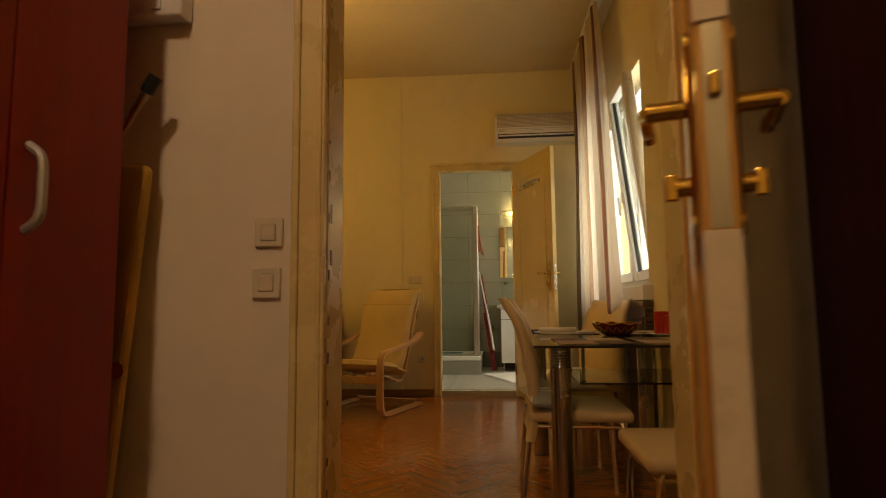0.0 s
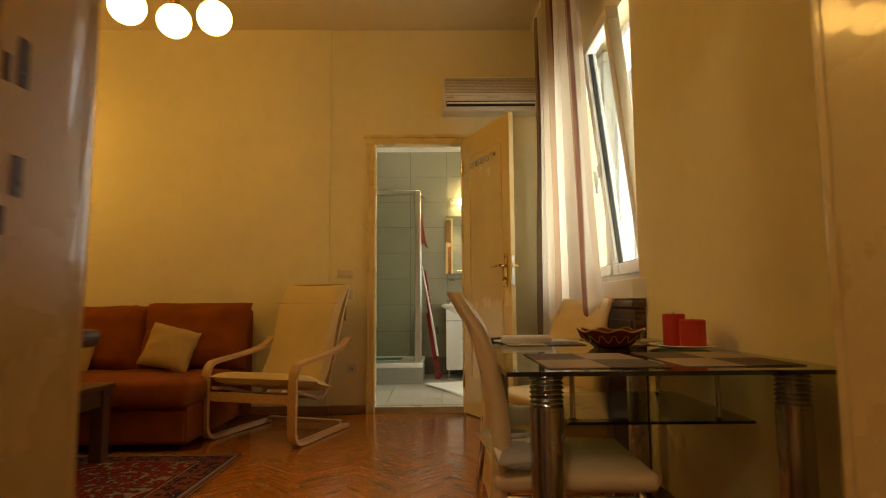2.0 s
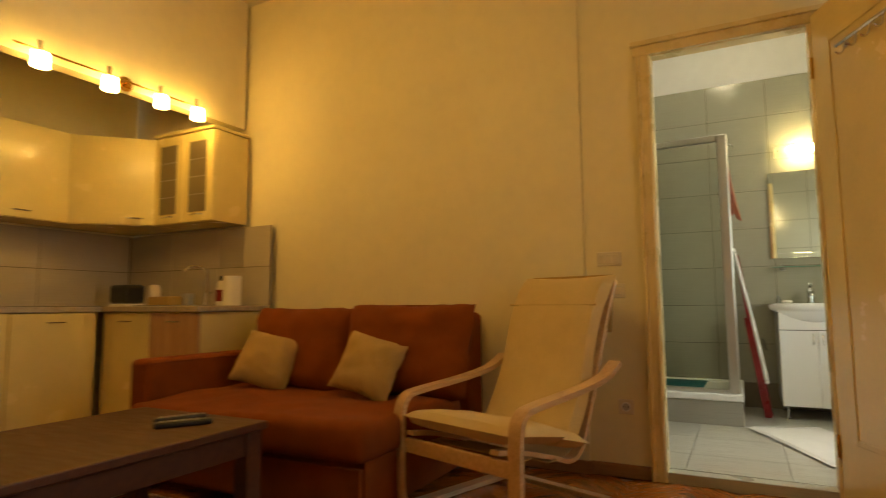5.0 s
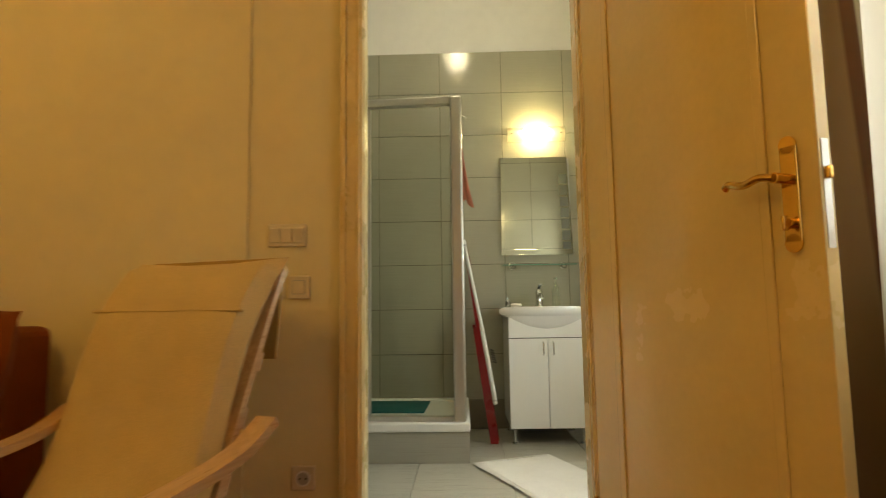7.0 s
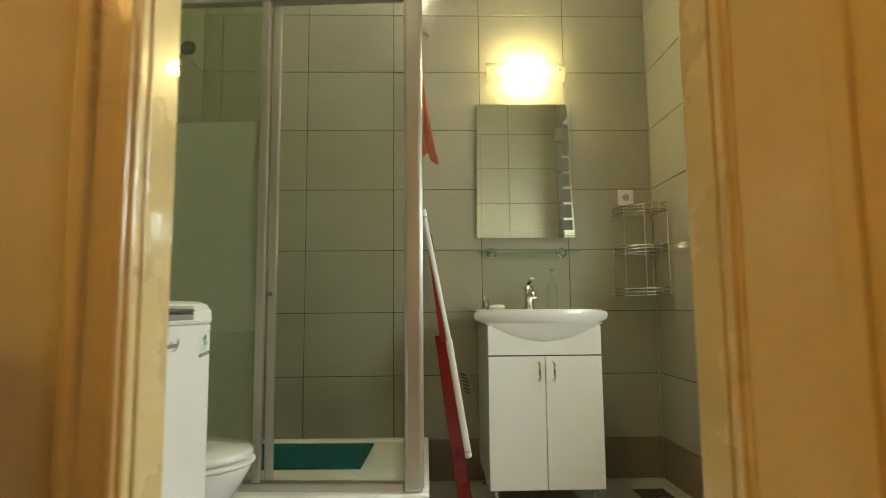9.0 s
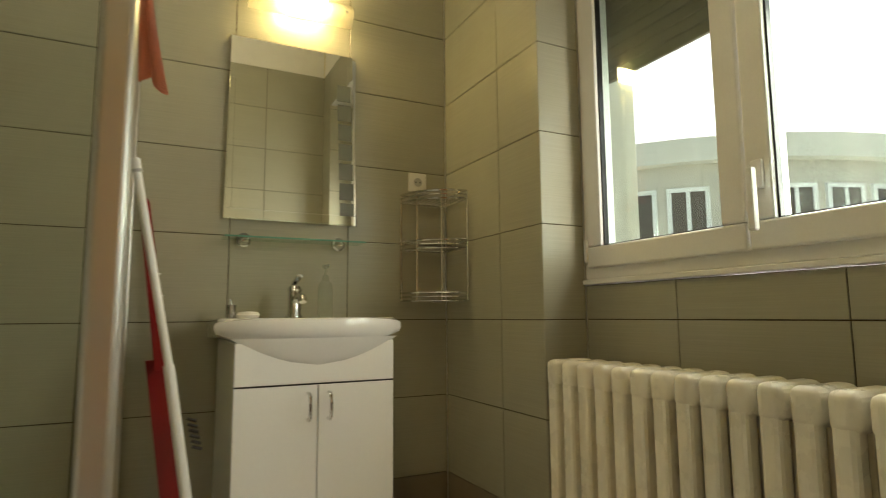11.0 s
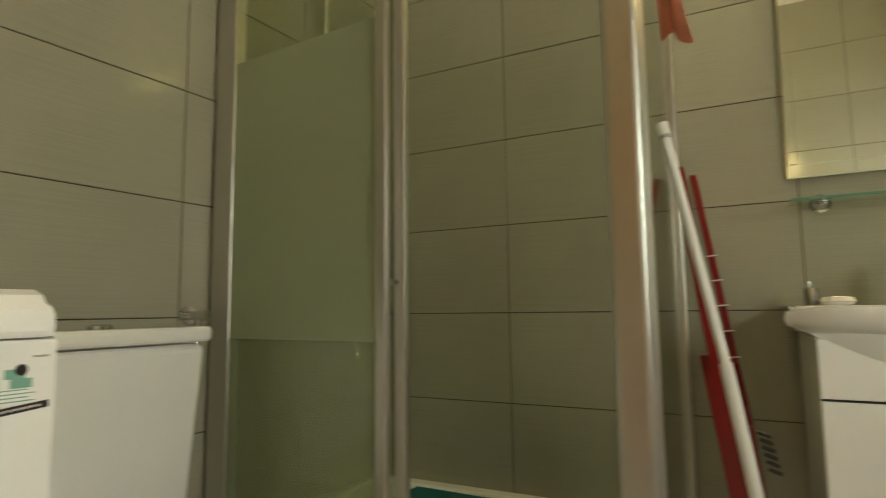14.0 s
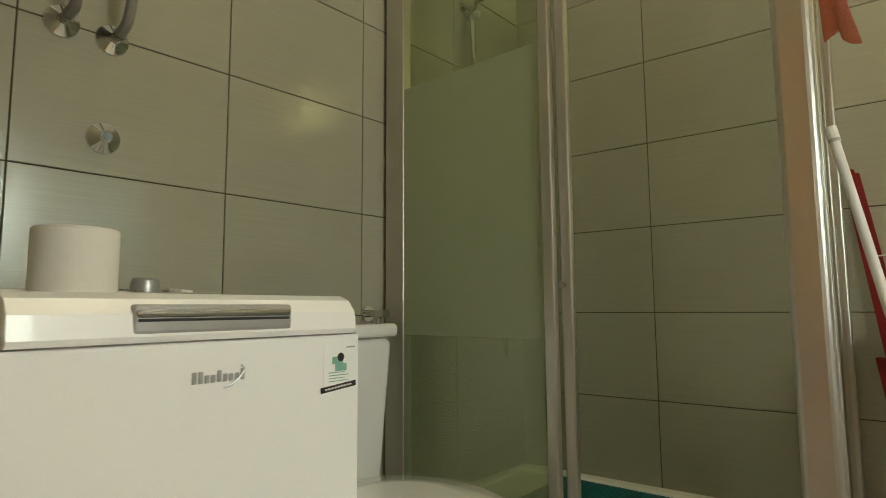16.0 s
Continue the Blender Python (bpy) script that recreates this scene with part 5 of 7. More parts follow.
# ---- Kitchen niche ----
def kitchen():
    def unit(name, x0, x1, y0, y1, z0, z1, fronts, label, category="kitchen cabinet", face="y", mat=None):
        u = thing(name, at((x0 + x1) / 2, (y0 + y1) / 2, z0), label, category, "kitchen cabinets")
        part("body", B(x0, x1, y0, y1, z0, z1, 0.002), CABINET, u, world=True)
        n = len(fronts)
        for k, fm in enumerate(fronts):
            if face == "y":
                a, b = x0 + (x1 - x0) * k / n + 0.002, x0 + (x1 - x0) * (k + 1) / n - 0.002
                d = part("door", B(a, b, y0 - 0.019, y0 - 0.001, z0 + 0.003, z1 - 0.003, 0.003), fm, u, world=True)
                part("handle", T([((a + b) / 2 - 0.05, y0 - 0.02, z1 - 0.06 if z0 < 1 else z0 + 0.05), ((a + b) / 2 - 0.045, y0 - 0.04, z1 - 0.06 if z0 < 1 else z0 + 0.05), ((a + b) / 2 + 0.045, y0 - 0.04, z1 - 0.06 if z0 < 1 else z0 + 0.05), ((a + b) / 2 + 0.05, y0 - 0.02, z1 - 0.06 if z0 < 1 else z0 + 0.05)], 0.005, 8), STEEL, d, world=True)
            else:
                a, b = y0 + (y1 - y0) * k / n + 0.002, y0 + (y1 - y0) * (k + 1) / n - 0.002
                d = part("door", B(x1 + 0.001, x1 + 0.019, a, b, z0 + 0.003, z1 - 0.003, 0.003), fm, u, world=True)
                h = z1 - 0.06 if z0 < 1 else z0 + 0.05
                part("handle", T([(x1 + 0.02, (a + b) / 2 - 0.05, h), (x1 + 0.04, (a + b) / 2 - 0.045, h), (x1 + 0.04, (a + b) / 2 + 0.045, h), (x1 + 0.02, (a + b) / 2 + 0.05, h)], 0.005, 8), STEEL, d, world=True)
        return u

    unit("base_cabinet", -3.40, -2.945, 4.60, 5.14, 0.10, 0.84, [CABWOOD], "beech-front base cabinet with a white side panel")
    unit("base_cabinet", -3.88, -3.405, 4.60, 5.14, 0.10, 0.84, [CABINET], "cream laminate base cabinet in the kitchen niche")
    unit("base_cabinet", -4.44, -3.885, 4.00, 4.52, 0.10, 0.84, [CABINET], "cream laminate base cabinet along the niche wall", face="x")
    unit("base_cabinet", -4.44, -3.885, 3.44, 3.995, 0.10, 0.84, [CABINET], "cream laminate base cabinet along the niche wall", face="x")
    fr = thing("refrigerator", at(-4.1, 3.0), "white fridge at the end of the kitchen counter", "refrigerator")
    part("body", B(-4.44, -3.88, 2.66, 3.22, 0.03, 1.42, 0.01), WHITE, fr, world=True)
    d = part("door", B(-3.878, -3.84, 2.665, 3.215, 0.06, 1.415, 0.01), WHITE, fr, world=True)
    part("handle", B(-3.838, -3.81, 3.16, 3.19, 0.8, 1.2, 0.006), GREYPLASTIC, d, world=True)
    kp = solid("plinth", together(B(-3.86, -2.96, 4.66, 4.68, 0, 0.099), B(-3.96, -3.94, 3.45, 4.6, 0, 0.099)), BROWNWOOD, "brown plinth under the kitchen cabinets", "plinth")
    bm = B(-4.445, -2.92, 4.56, 5.145, 0.842, 0.88, 0.006)
    solid("worktop", together(bm, B(-4.445, -3.86, 3.42, 4.559, 0.842, 0.88, 0.006)), WORKTOP, "grey-beige stone-look kitchen worktop", "worktop")
    sp = thing("wall_backsplash", at(-3.6, 5.15, 0.88), "beige tiled kitchen backsplash", "backsplash")
    sp["kind"] = "structure"
    part("backing", together(B(-4.446, -2.905, 5.143, 5.149, 0.881, 1.445), B(-4.449, -4.443, 3.42, 5.14, 0.881, 1.445)), GROUT, sp, world=True)
    base = WORLD[sp].inverted()
    tiled(sp, base @ Matrix.Translation((0, 5.143, 0)), [-4.44, -3.93, -3.42, -2.905], [0.882, 1.155, 1.447], SPLASH, depth=0.006, grout=False)
    tiled(sp, base @ Matrix.Translation((-4.443, 0, 0)) @ pose(0, 0, 0, 0, 0, 90), [3.42, 3.93, 4.44, 5.13], [0.882, 1.155, 1.447], SPLASH, depth=0.006, grout=False)
    # wall cabinets
    gu = unit("wall_cabinet", -3.75, -3.15, 4.85, 5.142, 1.46, 2.10, [CABINET, CABINET], "cream wall cabinet with two glazed doors")
    for k in range(2):
        part("glass_panel", B(-3.75 + 0.3 * k + 0.065, -3.45 + 0.3 * k - 0.065, 4.826, 4.8308, 1.53, 2.03), FACETGLASS, gu, "dark patterned glass panel", world=True, smooth=0)
        for q in range(3):
            part("glazing_bar", B(-3.75 + 0.3 * k + 0.065, -3.45 + 0.3 * k - 0.065, 4.823, 4.8255, 1.65 + 0.125 * q, 1.653 + 0.125 * q), GREYPLASTIC, gu, world=True)
    part("cornice", B(-3.76, -3.14, 4.815, 5.142, 2.101, 2.125, 0.004), CABINET, gu, world=True)
    co = thing("corner_cabinet", at(-4.1, 4.8, 1.46), "cream corner wall cabinet with a slanted door", "kitchen cabinet", "kitchen cabinets")
    bm = bmesh.new()
    pts = [(-4.44, 5.14), (-3.755, 5.14), (-3.755, 4.85), (-4.15, 4.455), (-4.44, 4.455)]
    lo, hi = [bm.verts.new((x, y, 1.46)) for x, y in pts], [bm.verts.new((x, y, 2.10)) for x, y in pts]
    for k in range(5):
        bm.faces.new((lo[k], lo[(k + 1) % 5], hi[(k + 1) % 5], hi[k]))
    bm.faces.new(lo[::-1])
    bm.faces.new(hi)
    part("body", bm, CABINET, co, world=True)
    dm = Matrix.Translation((-3.9525, 4.6525, 0)) @ pose(0, 0, 0, 0, 0, 45)
    dd = part("door", turned(B(-0.272, 0.272, -0.02, -0.002, 1.463, 2.097, 0.003), dm), CABINET, co, world=True)
    part("handle", turned(T([(0.10, -0.02, 1.51), (0.105, -0.04, 1.51), (0.195, -0.04, 1.51), (0.20, -0.02, 1.51)], 0.005, 8), dm), STEEL, dd, world=True)
    unit("wall_cabinet", -4.44, -4.15, 3.85, 4.45, 1.46, 2.10, [CABINET], "cream wall cabinet along the niche wall", face="x")
    unit("wall_cabinet", -4.44, -4.15, 3.25, 3.845, 1.46, 2.10, [CABINET], "cream wall cabinet along the niche wall", face="x")
    tr = thing("tray", at(-3.6, 4.98, 2.126), "dark tray lying on the wall cabinet", "tray")
    part("dish", B(-0.16, 0.14, -0.09, 0.1, 0, 0.03, 0.008), DARKWOOD, tr)
    # things on the worktop
    fa = thing("kitchen_faucet", at(-3.42, 5.04, 0.88), "chrome swan-neck kitchen faucet", "faucet")
    part("base", L([(0.026, 0), (0.026, 0.02), (0.018, 0.05), (0.016, 0.09)]), CHROME, fa)
    part("spout", T([(0, 0, 0.08), (0, 0, 0.22), (-0.03, -0.02, 0.275), (-0.09, -0.06, 0.285), (-0.13, -0.09, 0.25)], 0.010, 10, 5), CHROME, fa)
    part("lever", T([(0.015, 0, 0.07), (0.06, 0, 0.10)], 0.006, 8), CHROME, fa)
    sk = thing("kitchen_sink", at(-3.45, 4.84, 0.88), "steel kitchen sink set in the worktop", "sink")
    part("rim", together(B(-0.22, 0.22, -0.20, -0.17, 0.0005, 0.006, 0.002), B(-0.22, 0.22, 0.12, 0.15, 0.0005, 0.006, 0.002), B(-0.22, -0.19, -0.17, 0.12, 0.0005, 0.006, 0.002), B(0.19, 0.22, -0.17, 0.12, 0.0005, 0.006, 0.002)), STEEL, sk)
    part("basin", B(-0.19, 0.19, -0.17, 0.12, 0.0004, 0.002), STEEL, sk)
    pr = thing("paper_towel", at(-3.10, 4.98, 0.88), "white roll of paper towel standing on the worktop", "paper towel")
    part("roll", L([(0.02, 0.0), (0.058, 0.001), (0.06, 0.004), (0.06, 0.20), (0.057, 0.203), (0.02, 0.203)], 28), PAPER, pr)
    bo = thing("detergent_bottle", at(-3.23, 5.0, 0.88), "dish soap bottle with a red label", "bottle")
    part("body", L([(0.028, 0), (0.032, 0.01), (0.032, 0.12), (0.024, 0.16), (0.013, 0.175)], 18), PAPER, bo)
    part("label", L([(0.0325, 0.03), (0.0328, 0.031), (0.0328, 0.11), (0.0325, 0.111)], 18), RED, bo, "red label")
    part("cap", L([(0.014, 0.175), (0.014, 0.195), (0.008, 0.21)], 14), BLACK, bo)
    mg = thing("mug", at(-3.56, 5.0, 0.88), "grey mug on the draining side", "mug")
    part("body", L([(0.03, 0), (0.038, 0.004), (0.042, 0.09), (0.039, 0.09), (0.034, 0.01)], 20), GREYPLASTIC, mg)
    tb = thing("bread_box", at(-3.76, 4.98, 0.88), "low beige wicker basket on the worktop", "basket")
    part("basket", B(-0.12, 0.12, -0.08, 0.08, 0, 0.07, 0.012), BEIGE, tb)
    to = thing("toaster", at(-4.05, 4.86, 0.88), "small black toaster on a pale stand", "toaster")
    part("body", B(-0.10, 0.10, -0.08, 0.08, 0.02, 0.16, 0.025, 3), BLACK, to)
    part("stand", B(-0.095, 0.095, -0.075, 0.075, 0.0, 0.02, 0.004), PAPER, to)
    part("slot", B(-0.07, 0.07, -0.02, 0.02, 0.1595, 0.162), STEEL, to)
    ca = thing("canister", at(-3.98, 5.03, 0.88), "pale jar behind the toaster", "jar")
    part("body", L([(0.04, 0), (0.046, 0.01), (0.046, 0.13), (0.036, 0.16), (0.01, 0.165)], 20), OLDPLASTIC, ca)


kitchen()


# ---- Hall ----
def hall():
    def wardrobe(name, x0, x1, y0, y1, z1, face, label, n, wood):
        w = thing(name, at((x0 + x1) / 2, (y0 + y1) / 2), label, "wardrobe")
        part("carcass", B(x0, x1, y0, y1, 0.0, z1, 0.003), wood, w, world=True)
        for k in range(n):
            a, b = y0 + (y1 - y0) * k / n + 0.002, y0 + (y1 - y0) * (k + 1) / n - 0.002
            xs = (x1 + 0.001, x1 + 0.019) if face > 0 else (x0 - 0.019, x0 - 0.001)
            d = part("door", B(*xs, a, b, 0.08, z1 - 0.005, 0.002), wood, w, world=True)
            xo, hy = (x1 + 0.02 if face > 0 else x0 - 0.02), (a + 0.04)
            if wood is REDWOOD_SHADED:
                continue
            part("handle", T([(xo, hy, 0.985), (xo + face * 0.028, hy, 1.01), (xo + face * 0.032, hy, 1.065), (xo + face * 0.028, hy, 1.12), (xo, hy, 1.145)], 0.009, 8, 4), GREYPLASTIC, d, "satin bow handle", world=True)
        return w

    wardrobe("wardrobe", -1.30, -0.691, -1.0, 0.86, 2.3, 1, "tall red-brown laminate wardrobe with bow handles", 6, REDWOOD)
    # Guessed wardrobe: near-black colour and extra height keep the corner dark.
    wardrobe("wardrobe", 0.86, 1.30, -1.4, 0.9, 2.85, -1, "tall guessed red-brown wardrobe with the corner's shade in its colour", 3, REDWOOD_SHADED)
    ib = thing("ironing_board", at(-0.9, 0.92), "ironing board with a yellow printed cover leaning at the wall", "ironing board")
    part("cover", turned(B(-0.16, 0.13, -0.02, 0.02, 0.0, 1.17, 0.018, 3), pose(-0.89, 0.955, 0.045, -1.5, 4, 0)), YELLOWCLOTH, ib, "yellow cotton cover with orange blossoms", world=True)
    for z, dx in ((0.36, 0.10), (0.66, 0.115), (0.22, 0.02), (0.92, 0.05), (0.5, -0.04)):
        part("print", turned(C((dx, -0.0205, z), (dx, -0.0212, z), 0.022, n=7), pose(-0.89, 0.955, 0.045, -1.5, 4, 0)), ORANGE, ib, world=True)
    part("leg_tube", T([(-0.92, 0.985, 0.0), (-0.87, 0.99, 0.9), (-0.80, 0.98, 1.22)], 0.011, 8), BLACK, ib, world=True)
    part("foot_tube", T([(-0.80, 0.97, 1.20), (-0.672, 0.955, 1.40)], 0.011, 8), STEEL, ib, world=True)
    part("rubber_cap", C((-0.683, 0.957, 1.383), (-0.658, 0.954, 1.423), 0.017), BLACK, ib, world=True)
    wall_plate("light_switch", at(-0.398, 1.06, 1.035), 0.075, 0.075, "single", "ivory light switch on the hall wall", "light switch", OLDPLASTIC)
    wall_plate("light_switch", at(-0.402, 1.06, 0.905), 0.075, 0.08, "single", "ivory light switch on the hall wall", "light switch", OLDPLASTIC)
    mb = thing("fuse_box", at(-0.755, 1.06, 1.65), "white fuse box on the hall wall", "fuse box")
    part("cover", B(-0.13, 0.13, -0.06, 0, -0.04, 0.2, 0.008), WHITEPLASTIC, mb)
    for k in range(4):
        part("fuse_switch", B(-0.085 + 0.045 * k, -0.06 + 0.045 * k, -0.066, -0.059, -0.025, 0.01, 0.002), WHITEPLASTIC, mb)


hall()


# ---- Bathroom ----
SX, SY = -0.05, 6.535    # the shower's corner post
TRAY = 0.262


def shower():
    ty, XS = 6.49, -1.178
    tr = thing("shower_tray", at(-0.58, 6.93, ZB), "white acrylic shower tray on a tiled plinth", "shower tray")
    plinth = part("plinth", B(XS - 0.01, -0.004, ty + 0.012, YB - 0.002, ZB, 0.213), FLOORTILE, tr, "grey tiled plinth", world=True, smooth=0)
    for x in (-0.62,):
        part("joint", B(x, x + 0.004, ty + 0.0105, ty + 0.0125, ZB, 0.213), GROUT, plinth, world=True)
    rim = [B(XS + 0.001, 0.002, ty, ty + 0.09, 0.214, TRAY, 0.010, 3), B(XS + 0.001, 0.002, YB - 0.06, YB - 0.001, 0.214, TRAY, 0.010, 3), B(XS + 0.001, XS + 0.06, ty + 0.085, YB - 0.055, 0.214, TRAY, 0.010, 3), B(-0.09, 0.002, ty + 0.085, YB - 0.055, 0.214, TRAY, 0.010, 3),
           ]
    for bm in rim:
        part("rim", bm, WHITE, tr, world=True)
    part("basin_floor", B(XS + 0.05, -0.08, ty + 0.08, YB - 0.05, 0.214, 0.246), WHITE, tr, world=True)
    part("drain", L([(0.045, 0.0), (0.045, 0.004), (0.036, 0.006), (0.005, 0.006)], 24, (-0.50, 6.66, 0.246)), CHROME, tr, "chrome drain cover", world=True)
    en = thing("shower_enclosure", at(SX, SY, TRAY), "aluminium-framed shower enclosure with a frosted sliding door slid open", "shower enclosure")
    top = 2.055
    slant = Matrix.Translation((SX, SY, 0)) @ pose(0, 0, 0, 0, 0, -LEAN) @ Matrix.Translation((-SX, -SY, 0))
    part("corner_post", together(B(SX - 0.032, SX + 0.032, SY - 0.03, SY + 0.03, TRAY, top, 0.012, 3), B(SX + 0.022, SX + 0.034, SY + 0.024, SY + 0.052, TRAY, top, 0.003)), ALU, en, "satin aluminium corner post", world=True)
    part("top_rail", turned(B(XS + 0.002, SX - 0.033, SY - 0.022, SY + 0.022, top - 0.045, top, 0.004), slant), ALU, en, world=True)
    part("bottom_rail", turned(B(XS + 0.002, SX - 0.033, SY - 0.022, SY + 0.022, TRAY, TRAY + 0.028, 0.004), slant), ALU, en, world=True)
    part("top_rail", B(SX - 0.018, SX + 0.018, SY + 0.053, YB - 0.002, top - 0.045, top, 0.004), ALU, en, world=True)
    part("bottom_rail", B(SX - 0.018, SX + 0.018, SY + 0.053, YB - 0.002, TRAY, TRAY + 0.028, 0.004), ALU, en, world=True)
    part("wall_profile", turned(B(XS + 0.004, XS + 0.082, SY - 0.018, SY + 0.018, TRAY + 0.029, top - 0.046, 0.004), slant), ALU, en, world=True)
    part("wall_profile", B(SX - 0.016, SX + 0.016, YB - 0.04, YB - 0.003, TRAY + 0.029, top - 0.046, 0.004), ALU, en, world=True)
    part("glass_panel", B(SX - 0.003, SX + 0.003, SY + 0.053, YB - 0.041, TRAY + 0.03, top - 0.047), SHOWERGLASS, en, "clear side glass", world=True, smooth=0)
    # fixed pane and the door slid behind it: frosted band between two clear strips
    for y, x0, x1 in ((SY - 0.012, XS + 0.084, -0.60), (SY + 0.010, XS + 0.095, -0.565)):
        lo, hi, f0, f1 = TRAY + 0.03, top - 0.047, 0.80, 1.555
        for a, b, mt, lb in ((lo, f0, HAZE if y < SY else SHOWERGLASS, "hazy lower strip"), (f0, f1, FROST if y < SY else SHOWERGLASS, "frosted band"), (f1, hi, SHOWERGLASS, "clear upper strip")):
            part("pane", turned(B(x0, x1, y - 0.003, y + 0.003, a, b), slant), mt, en, lb, world=True, smooth=0)
    part("door_stile", turned(B(-0.602, -0.572, SY - 0.024, SY - 0.002, TRAY + 0.029, top - 0.046, 0.004), slant), ALU, en, world=True)
    part("door_stile", turned(B(-0.568, -0.538, SY + 0.001, SY + 0.022, TRAY + 0.029, top - 0.046, 0.005), slant), ALU, en, world=True)
    part("door_knob", turned(C((-0.553, SY - 0.012, 0.93), (-0.553, SY - 0.022, 0.93), 0.008), slant), CHROME, en, world=True)
    sm = thing("shower_mat", at(-0.605, 7.09, 0.246), "teal rubber mat in the shower tray", "shower mat")
    part("sheet", turned(B(-0.345, 0.345, -0.21, 0.21, 0.0005, 0.007, 0.002), at(0, 0, 0, -2)), TEAL, sm)
    for k in range(46):
        part("rib", turned(B(-0.34 + 0.015 * k, -0.334 + 0.015 * k, -0.205, 0.205, 0.007, 0.0095), at(0, 0, 0, -2)), TEAL, sm)
    sh = thing("shower_set", left_wall(7.0, 1.5), "chrome shower rail with a hand shower and hose", "shower")
    part("rail", C((0.05, 0, -0.32), (0.05, 0, 0.56), 0.011), CHROME, sh)
    for z in (-0.28, 0.52):
        part("bracket", together(C((0.001, 0, z), (0.05, 0, z), 0.011), C((0.001, 0, z), (0.008, 0, z), 0.024)), CHROME, sh)
    part("hand_shower", together(T([(0.06, -0.02, 0.47), (0.085, -0.03, 0.50), (0.12, -0.05, 0.53)], 0.011, 10, 3), C((0.11, -0.045, 0.535), (0.135, -0.06, 0.505), 0.02, 0.034)), CHROME, sh)
    part("holder", B(0.03, 0.075, -0.025, 0.02, 0.455, 0.49, 0.006), GREYPLASTIC, sh)
    part("hose", T([(0.06, -0.02, 0.46), (0.10, -0.05, 0.2), (0.12, -0.02, -0.35), (0.10, 0.10, -0.78), (0.06, 0.16, -0.70), (0.05, 0.15, -0.52)], 0.0065, 8, 6), CHROME, sh)
    part("mixer", together(C((0.05, 0.02, -0.48), (0.05, 0.24, -0.48), 0.02), C((0.001, 0.06, -0.48), (0.05, 0.06, -0.48), 0.013), C((0.001, 0.20, -0.48), (0.05, 0.20, -0.48), 0.013), T([(0.06, 0.13, -0.47), (0.12, 0.13, -0.44)], 0.007, 8)), CHROME, sh)


shower()


def washing_machine():
    x0, x1, y0, y1, top = -1.13, -0.487, 5.425, 5.826, 0.893
    wm = thing("washing_machine", at((x0 + x1) / 2, (y0 + y1) / 2, ZB), "white top-loading washing machine against the tiled wall", "washing machine")
    part("body", B(x0, x1, y0, y1, ZB + 0.015, 0.8445, 0.004), WHITE, wm, world=True)
    for px in (x0 + 0.05, x1 - 0.05):
        for py in (y0 + 0.05, y1 - 0.05):
            part("foot", C((px, py, ZB), (px, py, ZB + 0.02), 0.02), BLACK, wm, world=True)
    bm = bmesh.new()
    prof = [(x0 + 0.24, 0.846), (x1 + 0.004, 0.846), (x1 + 0.007, 0.852), (x1 + 0.005, 0.873), (x1 - 0.006, 0.887), (x1 - 0.022, top), (x0 + 0.24, top + 0.002)]
    a, b = [bm.verts.new((x, y0, z)) for x, z in prof], [bm.verts.new((x, y1, z)) for x, z in prof]
    for k in range(len(prof)):
        bm.faces.new((a[k], a[(k + 1) % len(prof)], b[(k + 1) % len(prof)], b[k]))
    bm.faces.new(a[::-1])
    bm.faces.new(b)
    bmesh.ops.bevel(bm, geom=[e for e in bm.edges if abs(e.verts[0].co.y - e.verts[1].co.y) < 1e-5 and max(v.co.z for v in e.verts) > 0.85], offset=0.014, segments=4, affect="EDGES", clamp_overlap=True)
    lid = part("lid", bm, WHITE, wm, "white glossy lid", world=True)
    hy0, hy1 = 5.535, 5.712
    part("grip_recess", B(x1 - 0.02, x1 + 0.0078, hy0, hy1, 0.853, 0.882, 0.004, 3), GREYPLASTIC, lid, "silver grip inlay", world=True)
    part("grip_slot", B(x1 + 0.004, x1 + 0.0088, hy0 + 0.004, hy1 - 0.004, 0.8655, 0.8685, 0.001), BLACK, lid, world=True)
    part("grip_lip", B(x1 - 0.012, x1 + 0.0098, hy0 + 0.002, hy1 - 0.002, 0.8690, 0.8775, 0.0035, 3), STEEL, lid, world=True)
    part("seam", B(x0 + 0.24, x1 - 0.003, y0 + 0.004, y1 - 0.004, 0.8415, 0.8465), GREYPLASTIC, wm, world=True)
    # control panel along the wall
    bm = bmesh.new()
    prof = [(x0, 0.846), (x0 + 0.235, 0.846), (x0 + 0.235, 0.898), (x0 + 0.03, 0.914), (x0, 0.914)]
    a, b = [bm.verts.new((x, y0, z)) for x, z in prof], [bm.verts.new((x, y1, z)) for x, z in prof]
    for k in range(5):
        bm.faces.new((a[k], a[(k + 1) % 5], b[(k + 1) % 5], b[k]))
    bm.faces.new(a[::-1])
    bm.faces.new(b)
    bmesh.ops.bevel(bm, geom=bm.edges[:], offset=0.005, segments=2, affect="EDGES", clamp_overlap=True)
    pn = part("control_panel", bm, WHITEPLASTIC, wm, world=True)
    tilt = Matrix.Translation((x0 + 0.160, 5.770, 0.9105)) @ pose(0, 0, 0, 0, 4.5, 0)
    part("dial", turned(L([(0.024, -0.002), (0.024, 0.010), (0.021, 0.020), (0.018, 0.022), (0.003, 0.022)], 24), tilt), GREYPLASTIC, pn, "silver programme dial", world=True)
    for k in range(18):
        ang = 0.5 + k * 0.31
        part("print", turned(B(-0.004, 0.004, -0.0012, 0.0012, 0, 0.001), tilt @ Matrix.Translation((0.037 * math.cos(ang), 0.037 * math.sin(ang), 0.0005))), BLACK, pn, world=True)
